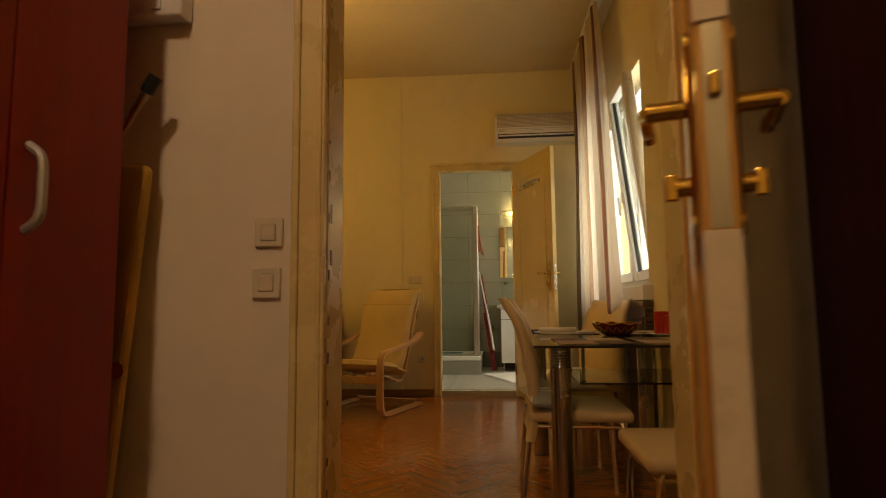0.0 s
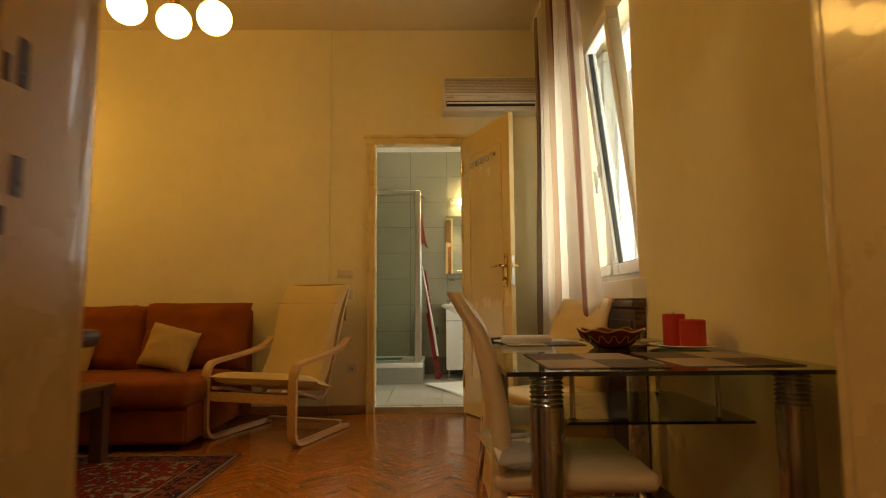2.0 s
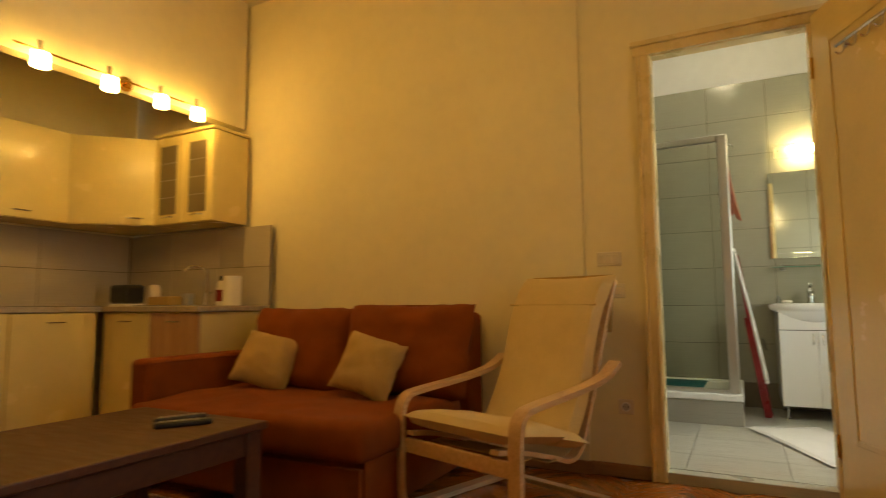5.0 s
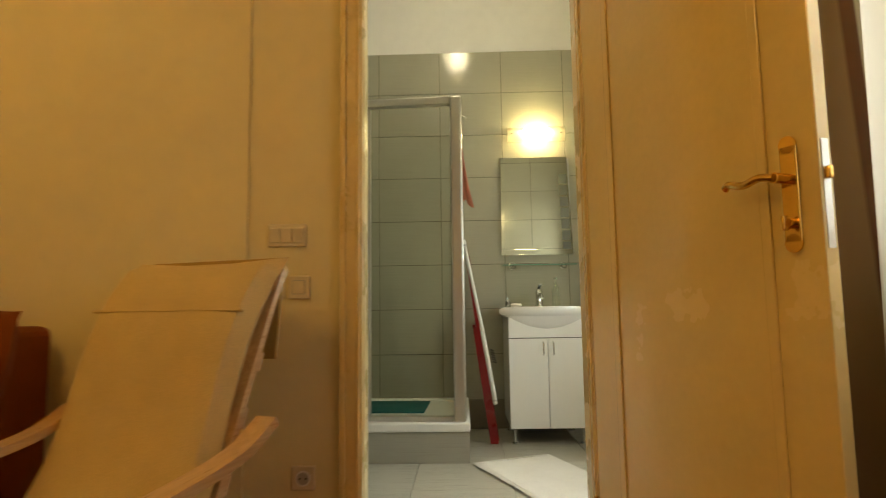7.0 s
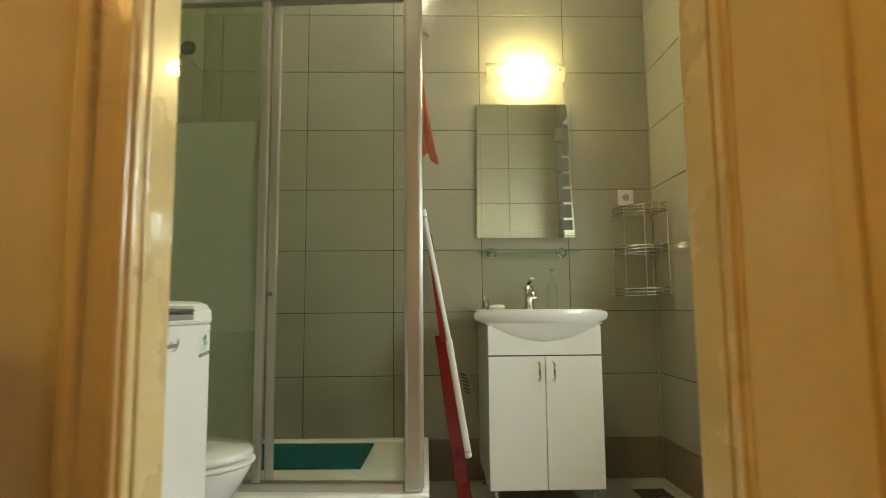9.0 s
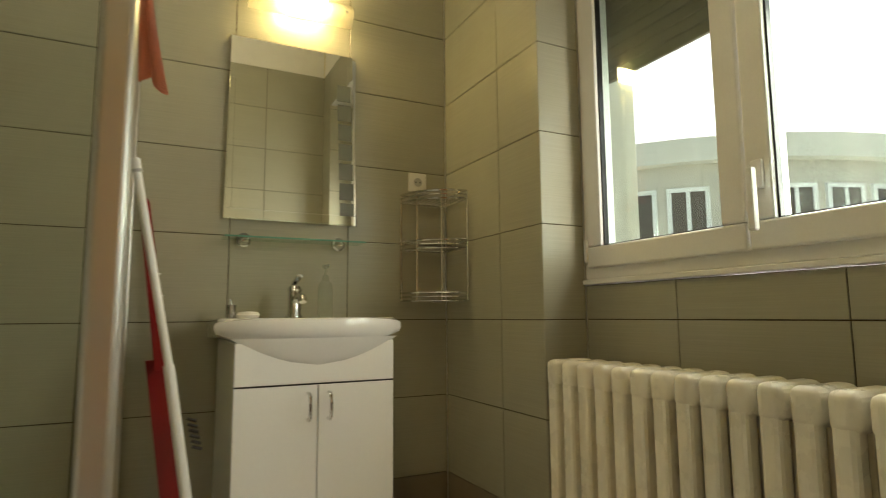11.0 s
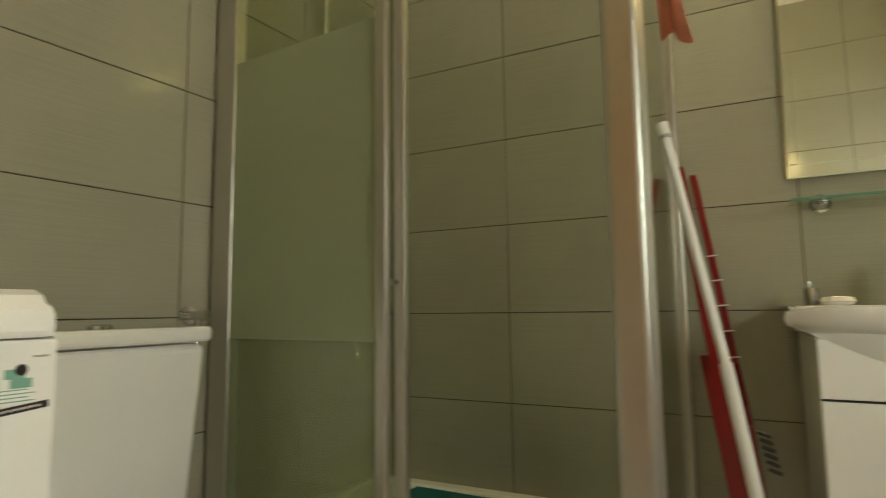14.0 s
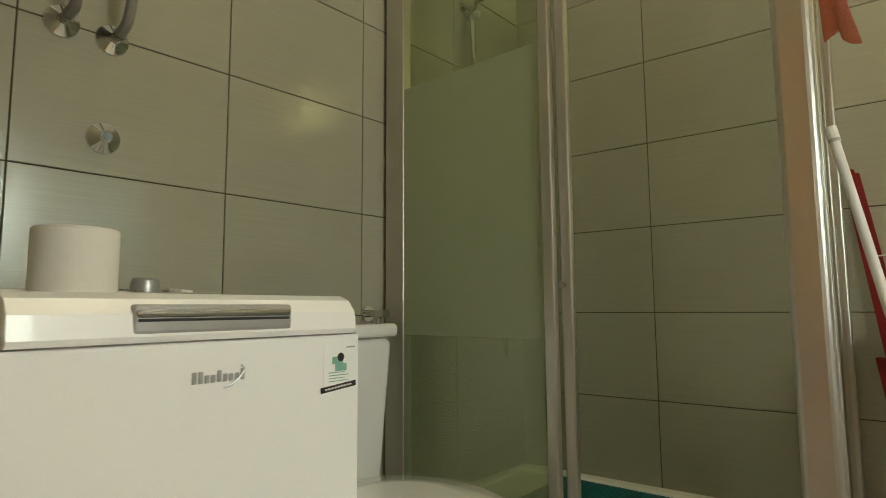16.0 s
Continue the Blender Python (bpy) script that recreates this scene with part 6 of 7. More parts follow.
    for k in range(3):
        part("button", turned(B(-0.008, 0.008, -0.011, 0.011, 0, 0.004, 0.001), tilt @ Matrix.Translation((0.0, 0.062 + 0.0 * k, 0.0)) @ Matrix.Translation((-0.022 + 0.022 * k, 0, 0))), WHITEPLASTIC, pn, world=True)
    part("rear_slot", B(x0 + 0.01, x0 + 0.12, y0 + 0.004, y0 + 0.09, 0.911, 0.915), DARKWOOD, pn, world=True)
    # raised maker's mark, drawn as plain bars with a swoosh
    for k in range(9):
        h = 0.012 if k in (0, 1, 4, 8) else 0.008
        part("badge", B(x1 + 0.0002, x1 + 0.0016, 5.597 + 0.0068 * k, 5.6017 + 0.0068 * k, 0.802, 0.802 + h, 0.0006), GREYPLASTIC, wm, world=True)
    part("badge_swoosh", T([(x1 + 0.001, 5.632, 0.796), (x1 + 0.0022, 5.642, 0.799), (x1 + 0.0022, 5.655, 0.812), (x1 + 0.001, 5.652, 0.818)], 0.0011, 6, 4), GREYPLASTIC, wm, world=True)
    st = part("sticker", B(x1 + 0.0002, x1 + 0.0007, 5.766, 5.820, 0.775, 0.834), WHITE, wm, "clear-edged energy sticker with a green figure", world=True)
    part("figure", together(B(x1 + 0.0009, x1 + 0.0011, 5.779, 5.797, 0.808, 0.817), B(x1 + 0.0009, x1 + 0.0011, 5.784, 5.803, 0.799, 0.808)), STICKGREEN, st, "pale green print", world=True)
    part("figure", C((x1 + 0.0011, 5.793, 0.816), (x1 + 0.0013, 5.793, 0.816), 0.0055), BLACK, st, world=True)
    slip = turned(B(0, 0.0002, -0.029, 0.029, -0.0035, 0.0035), Matrix.Translation((x1 + 0.001, 5.790, 0.7795)) @ pose(0, 0, 0, 5, 0, 0))
    part("dark_strip", slip, BLACK, st, world=True)
    for k in range(9):
        part("print_line", turned(B(0.0003, 0.0005, -0.022 + 0.005 * k, -0.0185 + 0.005 * k, -0.001, 0.001), Matrix.Translation((x1 + 0.001, 5.790, 0.7795)) @ pose(0, 0, 0, 5, 0, 0)), PAPER, st, world=True)
    for k in range(4):
        part("print_line", B(x1 + 0.0009, x1 + 0.0011, 5.774, 5.806 - 0.006 * (k % 2), 0.7865 + 0.0035 * k, 0.7875 + 0.0035 * k), STICKGREEN, st, world=True)
    part("print_line", B(x1 + 0.0009, x1 + 0.0011, 5.803, 5.817, 0.827, 0.829), GREYPLASTIC, st, world=True)
    tp = thing("toilet_roll", at(-0.835, 5.61, top + 0.0018), "roll of white toilet paper on the washing machine", "toilet roll")
    part("paper", L([(0.022, 0.0), (0.052, 0.0), (0.0545, 0.003), (0.0545, 0.093), (0.052, 0.096), (0.022, 0.096), (0.022, 0.09)], 36), PAPER, tp)
    part("core", L([(0.0218, 0.001), (0.0218, 0.095), (0.020, 0.095), (0.020, 0.001)], 24), BEIGE, tp, "cardboard core")
    for k, (y, z) in enumerate(((5.704, 1.470), (5.800, 1.463), (5.793, 1.242))):
        v = thing("water_valve", left_wall(y, z), "chrome wall valve above the washing machine", "valve", "wall valves")
        part("escutcheon", turned(L([(0.034, 0.0), (0.033, 0.006), (0.02, 0.014), (0.012, 0.02)], 24), pose(0, 0, 0, 0, 90, 0)), CHROME, v)
        part("stem", C((0.012, 0, 0), (0.045 if k < 2 else 0.026, 0, 0), 0.010), CHROME, v)
        if k < 2:
            part("hose", T([(0.045, 0, 0), (0.075, 0.005, 0.02), (0.085, 0.02 * k - 0.01, 0.09), (0.06, 0.02, 0.20), (0.012, 0.03, 0.26)], 0.011, 10, 5), HOSE, v, "grey flexible hose")


STICKGREEN = plain("green_print", (0.22, 0.48, 0.38), 0.6)
HOSE = plain("grey_rubber_hose", (0.20, 0.19, 0.16), 0.5, var=0.15)
washing_machine()


def toilet():
    to = thing("toilet", at(-0.8, 6.22, ZB), "white ceramic toilet with a close-coupled cistern", "toilet")
    cy, z0 = 6.225, ZB
    bm, rows, n = bmesh.new(), [], 28
    for q, (sc, z, cx) in enumerate(((0.62, 0.0, -0.80), (0.60, 0.10, -0.80), (0.70, 0.22, -0.785), (0.92, 0.33, -0.77), (1.0, 0.375, -0.765), (1.0, 0.385, -0.765))):
        rows.append([bm.verts.new((cx + sc * (0.255 if math.cos(k * math.tau / n) > 0 else 0.21) * math.cos(k * math.tau / n), cy + sc * 0.178 * math.sin(k * math.tau / n), z0 + z)) for k in range(n)])
    for a, b in zip(rows, rows[1:]):
        for k in range(n):
            bm.faces.new((a[k], a[(k + 1) % n], b[(k + 1) % n], b[k]))
    bm.faces.new(rows[0][::-1])
    bm.faces.new(rows[-1])
    part("bowl", bm, CERAMIC, to, "white ceramic bowl", world=True, smooth=60)
    for nm, lo, hi, g in (("seat", 0.387, 0.403, 1.02), ("lid", 0.405, 0.428, 1.0)):
        bm = bmesh.new()
        rr = []
        for sc, z in ((0.97, lo), (1.0, lo + 0.004), (1.0, hi - 0.007), (0.96, hi - 0.001), (0.6, hi + (0.004 if nm == "lid" else 0))):
            rr.append([bm.verts.new((-0.765 + g * sc * (0.26 if math.cos(k * math.tau / n) > 0 else 0.20) * math.cos(k * math.tau / n), cy + g * sc * 0.183 * math.sin(k * math.tau / n), z0 + z)) for k in range(n)])
        for a, b in zip(rr, rr[1:]):
            for k in range(n):
                bm.faces.new((a[k], a[(k + 1) % n], b[(k + 1) % n], b[k]))
        bm.faces.new(rr[0][::-1])
        bm.faces.new(rr[-1])
        part(nm, bm, WHITEPLASTIC if nm == "seat" else CERAMIC, to, world=True, smooth=60)
    bm = B(-1.155, -0.985, 6.025, 6.43, z0 + 0.36, 0.80, 0.02, 4)
    for v in bm.verts:
        k = (0.80 - v.co.z) / 0.40
        v.co.y = cy + (v.co.y - cy) * (1 - 0.10 * k)
        v.co.x = -1.155 + (v.co.x + 1.155) * (1 - 0.14 * k)
    part("cistern", bm, CERAMIC, to, "white ceramic cistern", world=True)
    part("cistern_lid", B(-1.158, -0.975, 6.015, 6.44, 0.803, 0.838, 0.012, 3), CERAMIC, to, world=True)
    part("flush_button", L([(0.024, 0), (0.024, 0.006), (0.018, 0.009), (0.004, 0.009)], 20, (-1.065, 6.225, 0.838)), CHROME, to, world=True)
    part("ledge", B(-1.155, -0.93, 6.08, 6.37, z0 + 0.33, z0 + 0.385, 0.015, 3), CERAMIC, to, world=True)
    va = thing("angle_valve", left_wall(6.535, 0.862), "chrome angle valve beside the cistern", "valve")
    part("body", together(C((0.001, 0, 0), (0.055, 0, 0), 0.011), C((0.001, 0, 0), (0.006, 0, 0), 0.024), C((0.05, 0, 0), (0.05, 0, -0.03), 0.009)), CHROME, va)
    part("knob", C((0.055, 0, 0), (0.085, 0, 0.0), 0.014, n=8), CHROME, va)
    part("hose", T([(0.05, 0, -0.03), (0.05, -0.012, -0.09), (0.06, -0.045, -0.13)], 0.005, 8, 4), STEEL, va)


toilet()


def vanity():
    x0, x1, y0 = 0.245, 0.71, 6.90
    cx = (x0 + x1) / 2
    va = thing("vanity_cabinet", at(cx, 7.13, ZB), "white two-door vanity cabinet on chrome feet", "vanity cabinet")
    part("carcass", B(x0, x1, y0 + 0.001, YB - 0.01, 0.15, 0.80, 0.002), WHITE, va, world=True)
    part("apron", B(x0, x1, y0 - 0.018, y0, 0.682, 0.80, 0.002), WHITE, va, world=True)
    for a, b, hx in ((x0, cx - 0.0015, cx - 0.03), (cx + 0.0015, x1, cx + 0.03)):
        d = part("door", B(a, b, y0 - 0.018, y0, 0.15, 0.677, 0.002), WHITE, va, world=True)
        part("handle", T([(hx, y0 - 0.018, 0.655), (hx, y0 - 0.045, 0.652), (hx, y0 - 0.052, 0.618), (hx, y0 - 0.045, 0.584), (hx, y0 - 0.018, 0.581)], 0.0047, 8, 4), CHROME, d, "chrome bow handle", world=True)
    part("gap_line", B(x0 + 0.001, x1 - 0.001, y0 - 0.014, y0 + 0.0005, 0.6772, 0.6818), BLACK, va, world=True)
    for px in (x0 + 0.03, x1 - 0.03):
        for py in (y0 + 0.03, YB - 0.06):
            part("foot", L([(0.022, 0.0), (0.022, 0.006), (0.011, 0.014), (0.009, 0.08), (0.014, 0.0975)], 16, (px, py, ZB)), CHROME, va, world=True)
    ba = thing("washbasin", at(cx, 7.1, 0.80), "white ceramic washbasin with a curved front on the vanity", "washbasin")
    bm, n, w = bmesh.new(), 36, 0.283

    def outline(k, g, f):
        u = -1 + 2 * k / n
        return cx + g * w * u, y0 + 0.045 - f * (0.085 * (1 - abs(u) ** 2.4))
    rims = []
    for g, f, z in ((0.94, 0.80, 0.803), (0.978, 0.92, 0.811), (1.0, 1.0, 0.834), (0.998, 0.99, 0.852), (0.985, 0.94, 0.866), (0.955, 0.84, 0.868)):
        rims.append([bm.verts.new((*outline(k, g, f), 0.842 + (z - 0.842) * (1 - 0.45 * abs(2 * k / n - 1) ** 7))) for k in range(n + 1)])
    for a, b in zip(rims, rims[1:]):
        for k in range(n):
            bm.faces.new((a[k], a[k + 1], b[k + 1], b[k]))
    back_lo = [bm.verts.new((v.co.x, YB - 0.003, 0.802)) for v in rims[0]]
    back_hi = [bm.verts.new((v.co.x, YB - 0.003, 0.868)) for v in rims[-1]]
    deck = [bm.verts.new((v.co.x, 7.16, 0.868)) for v in rims[-1]]
    well = []
    for s, dz in ((0.0, 0.0), (0.18, -0.05), (0.5, -0.075), (0.82, -0.05)):
        row = []
        for k in range(n + 1):
            p, q = rims[-1][k].co, deck[k].co
            u = -1 + 2 * k / n
            row.append(bm.verts.new((p.x, p.y + (q.y - p.y) * s, 0.868 + dz * max(0, 1 - abs(u) ** 3))) if s else rims[-1][k])
        well.append(row)
    well.append(deck)
    for a, b in zip(well + [back_hi], (well + [back_hi])[1:]):
        for k in range(n):
            bm.faces.new((a[k], a[k + 1], b[k + 1], b[k]))
    for a, b in ((back_hi, back_lo), (back_lo, rims[0])):
        for k in range(n):
            bm.faces.new((a[k], a[k + 1], b[k + 1], b[k]))
    bm.faces.new([*[r[0] for r in rims], *[r[0] for r in well[1:]], back_hi[0], back_lo[0]])
    bm.faces.new([*[r[-1] for r in rims], *[r[-1] for r in well[1:]], back_hi[-1], back_lo[-1]][::-1])
    part("basin", bm, CERAMIC, ba, world=True, smooth=50)
    bm, rows = bmesh.new(), []
    for q in range(9):
        t = q / 8
        hw = 0.235 * (1 - t) ** 0.55 + 0.010
        rows.append([bm.verts.new((cx + hw * (-1 + 2 * k / 20), y0 - 0.0165 - (0.028 * (1 - t) ** 0.7 + 0.002) * (1 - (-1 + 2 * k / 20) ** 2), 0.812 - 0.078 * t)) for k in range(21)])
    for a, b in zip(rows, rows[1:]):
        for k in range(20):
            bm.faces.new((a[k], a[k + 1], b[k + 1], b[k]))
    part("belly", bm, CERAMIC, ba, "curved underside of the basin", world=True, smooth=60)
    part("overflow", C((cx, 7.155, 0.85), (cx, 7.15, 0.847), 0.010), CHROME, ba, world=True)
    fa = thing("faucet", at(cx + 0.005, 7.25, 0.868), "chrome single-lever basin faucet", "faucet")
    part("body", L([(0.028, 0.0), (0.028, 0.006), (0.023, 0.014), (0.022, 0.085), (0.025, 0.10), (0.018, 0.112)], 22), CHROME, fa)
    part("spout", T([(0, -0.01, 0.06), (0, -0.07, 0.075), (0, -0.12, 0.066), (0, -0.13, 0.052)], 0.013, 12, 4), CHROME, fa)
    part("lever", turned(B(-0.011, 0.011, -0.085, 0.02, -0.004, 0.006, 0.004), pose(0, 0, 0.122, -14)), CHROME, fa)
    bt = thing("soap_dispenser", at(0.60, 7.28, 0.868), "clear plastic pump bottle on the washbasin", "soap bottle")
    part("bottle", L([(0.022, 0.0), (0.027, 0.004), (0.027, 0.105), (0.022, 0.125), (0.011, 0.135)], 22), BOTTLE, bt)
    part("pump", together(L([(0.012, 0.135), (0.012, 0.152), (0.005, 0.155), (0.005, 0.178), (0.012, 0.18), (0.012, 0.192)], 14), B(-0.006, 0.006, -0.04, 0.0, 0.182, 0.192, 0.003)), BOTTLE, bt)
    sp = thing("soap", at(0.328, 7.24, 0.868), "white bar of soap on the washbasin", "soap")
    part("bar", turned(L([(0.005, 0.0), (0.03, 0.002), (0.036, 0.011), (0.03, 0.021), (0.005, 0.023)], 22), Matrix.Diagonal((1.05, 0.7, 1, 1))), PAPER, sp)
    cu = thing("tumbler", at(0.275, 7.27, 0.868), "small steel tumbler on the washbasin", "cup")
    part("cup", L([(0.016, 0), (0.017, 0.045), (0.015, 0.045), (0.014, 0.004)], 16), STEEL, cu)
    part("stick", C((0.002, 0, 0.004), (-0.002, 0.004, 0.062), 0.003, n=8), STEEL, cu)
    mi = thing("mirror", at(0.4975, YB, 1.56), "rectangular wall mirror with a ladder of etched lines", "mirror")
    mx0, mx1, mz0, mz1 = 0.247, 0.740, 1.222, 1.907
    part("backing", B(mx0 + 0.01, mx1 - 0.01, YB - 0.012, YB - 0.001, mz0 + 0.01, mz1 - 0.01), GREYPLASTIC, mi, world=True, smooth=0)
    bm = B(mx0, mx1, YB - 0.017, YB - 0.0122, mz0, mz1)
    for v in bm.verts:
        if v.co.z > mz0 + 0.1:
            v.co.x += 0.008 if v.co.x < mx0 + 0.1 else -0.026
    part("glass", bm, MIRROR, mi, "silvered glass", world=True, smooth=0)
    for k in range(7):
        z, sh = mz0 + 0.022 + 0.079 * k, 0.003 * k
        part("etched_square", B(mx1 - 0.068 - sh, mx1 - 0.012 - sh, YB - 0.0178, YB - 0.0172, z, z + 0.066), MIRRORFROST, mi, "etched grey-green square", world=True, smooth=0)
    for a in ((mx0 + 0.006, mx0 + 0.026, mz0 + 0.04, mz1 - 0.16), (mx0 + 0.004, mx1 - 0.004, mz0 + 0.002, mz0 + 0.038)):
        part("facet", B(a[0], a[1], YB - 0.0190, YB - 0.0173, a[2], a[3], 0.0009, 1), MIRROR, mi, "bevelled mirror edge", world=True, smooth=0)
    gs = thing("glass_shelf", at(0.495, YB, 1.148), "narrow glass shelf on two chrome clips", "glass shelf")
    part("shelf", B(-0.25, 0.25, -0.115, -0.008, -0.003, 0.003), SHELFGLASS, gs, smooth=0)
    part("edge", B(-0.25, 0.25, -0.1165, -0.1153, -0.003, 0.003), SHELFEDGE, gs, "green glass edge", smooth=0)
    for x in (-0.175, 0.175):
        part("clip", together(turned(L([(0.026, 0.0), (0.026, 0.006), (0.018, 0.012), (0.012, 0.03)], 20), pose(x, 0, 0, 90)), B(x - 0.012, x + 0.012, -0.045, -0.001, -0.010, 0.010, 0.004)), CHROME, gs)
    wall_plate("power_socket", at(1.005, YB, 1.425), 0.08, 0.08, "socket", "white wall socket on grey tiles", "power socket", WHITEPLASTIC)


BOTTLE = glass("bottle_plastic", (0.90, 0.92, 0.88), 0.8, 0.08, 0.1)
SHELFGLASS = glass("shelf_glass", (0.86, 0.95, 0.90))
SHELFEDGE = plain("green_glass_edge", (0.12, 0.28, 0.21), 0.12, var=0.05, relief=0.0)
vanity()


def wire_rack():
    rk = thing("corner_rack", at(BX1, YB, 0.93), "three-tier chrome wire corner rack", "bathroom rack")
    cx, cy, r = -0.012, -0.012, 0.198

    def arc(rad, z, k0=0, k1=12):
        return [(cx - rad * math.cos(k * math.pi / 24), cy - rad * math.sin(k * math.pi / 24), z) for k in range(k0, k1 + 1)]
    for z in (0.0, 0.205, 0.40):
        tier = part("tier", together(T([*arc(r, z)], 0.0034, 6), T([*arc(r, z + 0.032)], 0.0042, 6), T([*arc(r + 0.004, z + 0.016)], 0.0028, 6), T([(cx - r, cy, z), (cx, cy, z), (cx, cy - r, z)], 0.0034, 6), T([(cx - r, cy, z + 0.032), (cx, cy, z + 0.032), (cx, cy - r, z + 0.032)], 0.0034, 6)), CHROME, rk)
        for k in range(1, 9):
            a = r * k / 9
            part("wire", T([(cx - a, cy, z), (cx - a, cy - math.sqrt(max(0, r * r - a * a)), z)], 0.0021, 5), CHROME, tier)
    for k in (0, 4, 8, 12):
        ang = k * math.pi / 24
        part("upright", C((cx - r * math.cos(ang), cy - r * math.sin(ang), 0.0), (cx - r * math.cos(ang), cy - r * math.sin(ang), 0.43), 0.0030, n=8), CHROME, rk)
    part("upright", C((cx, cy, 0), (cx, cy, 0.445), 0.003, n=8), CHROME, rk)
    for p in ((cx - 0.12, cy + 0.006, 0.438), (cx + 0.006, cy - 0.12, 0.438)):
        part("ring", C(p, (p[0], p[1], p[2] + 0.008), 0.012), CHROME, rk)


wire_rack()


def bath_window():
    wi = thing("window_2", at(1.35, 6.1, 1.0), "white plastic two-sash bathroom window", "window")
    wi["kind"] = "structure"
    y0, y1, z0, z1, xf = NY0, NY1, 0.985, 2.42, NX
    for a in ((y0, y1, z0, z0 + 0.05), (y0, y1, z1 - 0.05, z1), (y0, y0 + 0.04, z0 + 0.051, z1 - 0.051), (y1 - 0.04, y1, z0 + 0.051, z1 - 0.051)):
        part("window_frame", B(xf + 0.002, xf + 0.07, *a, 0.004), PVC, wi, world=True)
    mid = 6.085
    for ya, yb, lever_y in ((y0 + 0.028, mid, mid - 0.035), (mid + 0.006, y1 - 0.028, 0)):
        za, zb, w, d0, d1 = z0 + 0.035, z1 - 0.035, 0.068, xf - 0.014, xf + 0.05
        s = part("sash", together(B(d0, d1, ya, yb, za, za + w, 0.006), B(d0, d1, ya, yb, zb - w, zb, 0.006), B(d0, d1, ya, ya + w, za + w + 0.001, zb - w - 0.001, 0.006), B(d0, d1, yb - w, yb, za + w + 0.001, zb - w - 0.001, 0.006)), PVC, wi, world=True)
        part("gasket", together(B(d0 + 0.012, d0 + 0.03, ya + w, ya + w + 0.005, za + w, zb - w), B(d0 + 0.012, d0 + 0.03, yb - w - 0.005, yb - w, za + w, zb - w), B(d0 + 0.012, d0 + 0.03, ya + w + 0.005, yb - w - 0.005, za + w, za + w + 0.004)), BLACK, s, world=True)
        for off in (0.02, 0.036):
            g = part("pane", B(d0 + off, d0 + off + 0.003, ya + w + 0.001, yb - w - 0.001, za + w + 0.001, zb - w - 0.001), GLASS, s, world=True, smooth=0)
            g.visible_shadow = False
        if lever_y:
            part("handle", together(B(d0 - 0.010, d0, lever_y - 0.014, lever_y + 0.014, 1.16, 1.23, 0.003), B(d0 - 0.04, d0 - 0.02, lever_y - 0.01, lever_y + 0.01, 1.06, 1.21, 0.006)), PVC, s, world=True)
        else:
            part("hinge", C((d0 - 0.006, yb - 0.004, za + 0.02), (d0 - 0.006, yb - 0.004, za + 0.09), 0.007), PVC, s, world=True)
    part("window_sill", B(NX - 0.012, NX + 0.07, NY0, NY1, 0.969, 0.984, 0.003), PVC, wi, "thin white sill", world=True)
    sh = thing("roller_shutter", at(1.43, 6.1, 2.3), "brown slatted roller shutter lowered halfway", "roller shutter")
    for k in range(20):
        part("slat", B(1.405, 1.418, NY0 + 0.01, NY1 - 0.01, 1.66 + 0.04 * k, 1.697 + 0.04 * k, 0.004), SHUTTER, sh, world=True)
    for y in (NY0, NY1):
        part("guide", B(1.40, 1.424, y - 0.008, y + 0.008, 0.985, 2.46), SHUTTER, sh, world=True)


bath_window()


def radiator():
    ra = thing("radiator", at(1.2, 6.1, 0.0), "cream cast-iron column radiator in the window niche", "radiator")
    x0, x1, z0, z1 = 1.085, 1.235, 0.13, 0.742
    n, pitch = 17, 0.0665
    for k in range(n):
        y = 6.59 - pitch * k
        bms = [B(x0, x1, y - 0.026, y + 0.026, z1 - 0.075, z1, 0.018, 4), B(x0, x1, y - 0.026, y + 0.026, z0, z0 + 0.07, 0.018, 4)]
        for cxx in (x0 + 0.022, (x0 + x1) / 2, x1 - 0.022):
            bms.append(B(cxx - 0.02, cxx + 0.02, y - 0.021, y + 0.021, z0 + 0.05, z1 - 0.055, 0.010, 2))
        part("section", together(*bms), RADPAINT, ra, world=True)
    for z in (z0 + 0.035, z1 - 0.04):
        part("hub_pipe", C((1.16, 6.59 - pitch * (n - 1), z), (1.16, 6.59, z), 0.02), RADPAINT, ra, world=True)
    part("pipe", T([(1.16, 6.60, z0 + 0.035), (1.16, 6.66, z0 + 0.03), (1.17, 6.68, ZB + 0.002)], 0.012, 10, 4), RADPAINT, ra, world=True)
    for y in (6.55, 5.70):
        part("foot", B(1.12, 1.20, y - 0.015, y + 0.015, ZB, z0 + 0.02, 0.004), RADPAINT, ra, world=True)


RADPAINT = plain("cream_radiator_enamel", (0.80, 0.77, 0.66), 0.28, var=0.04, scale=12, grain=80, relief=0.02, coat=0.2)
radiator()


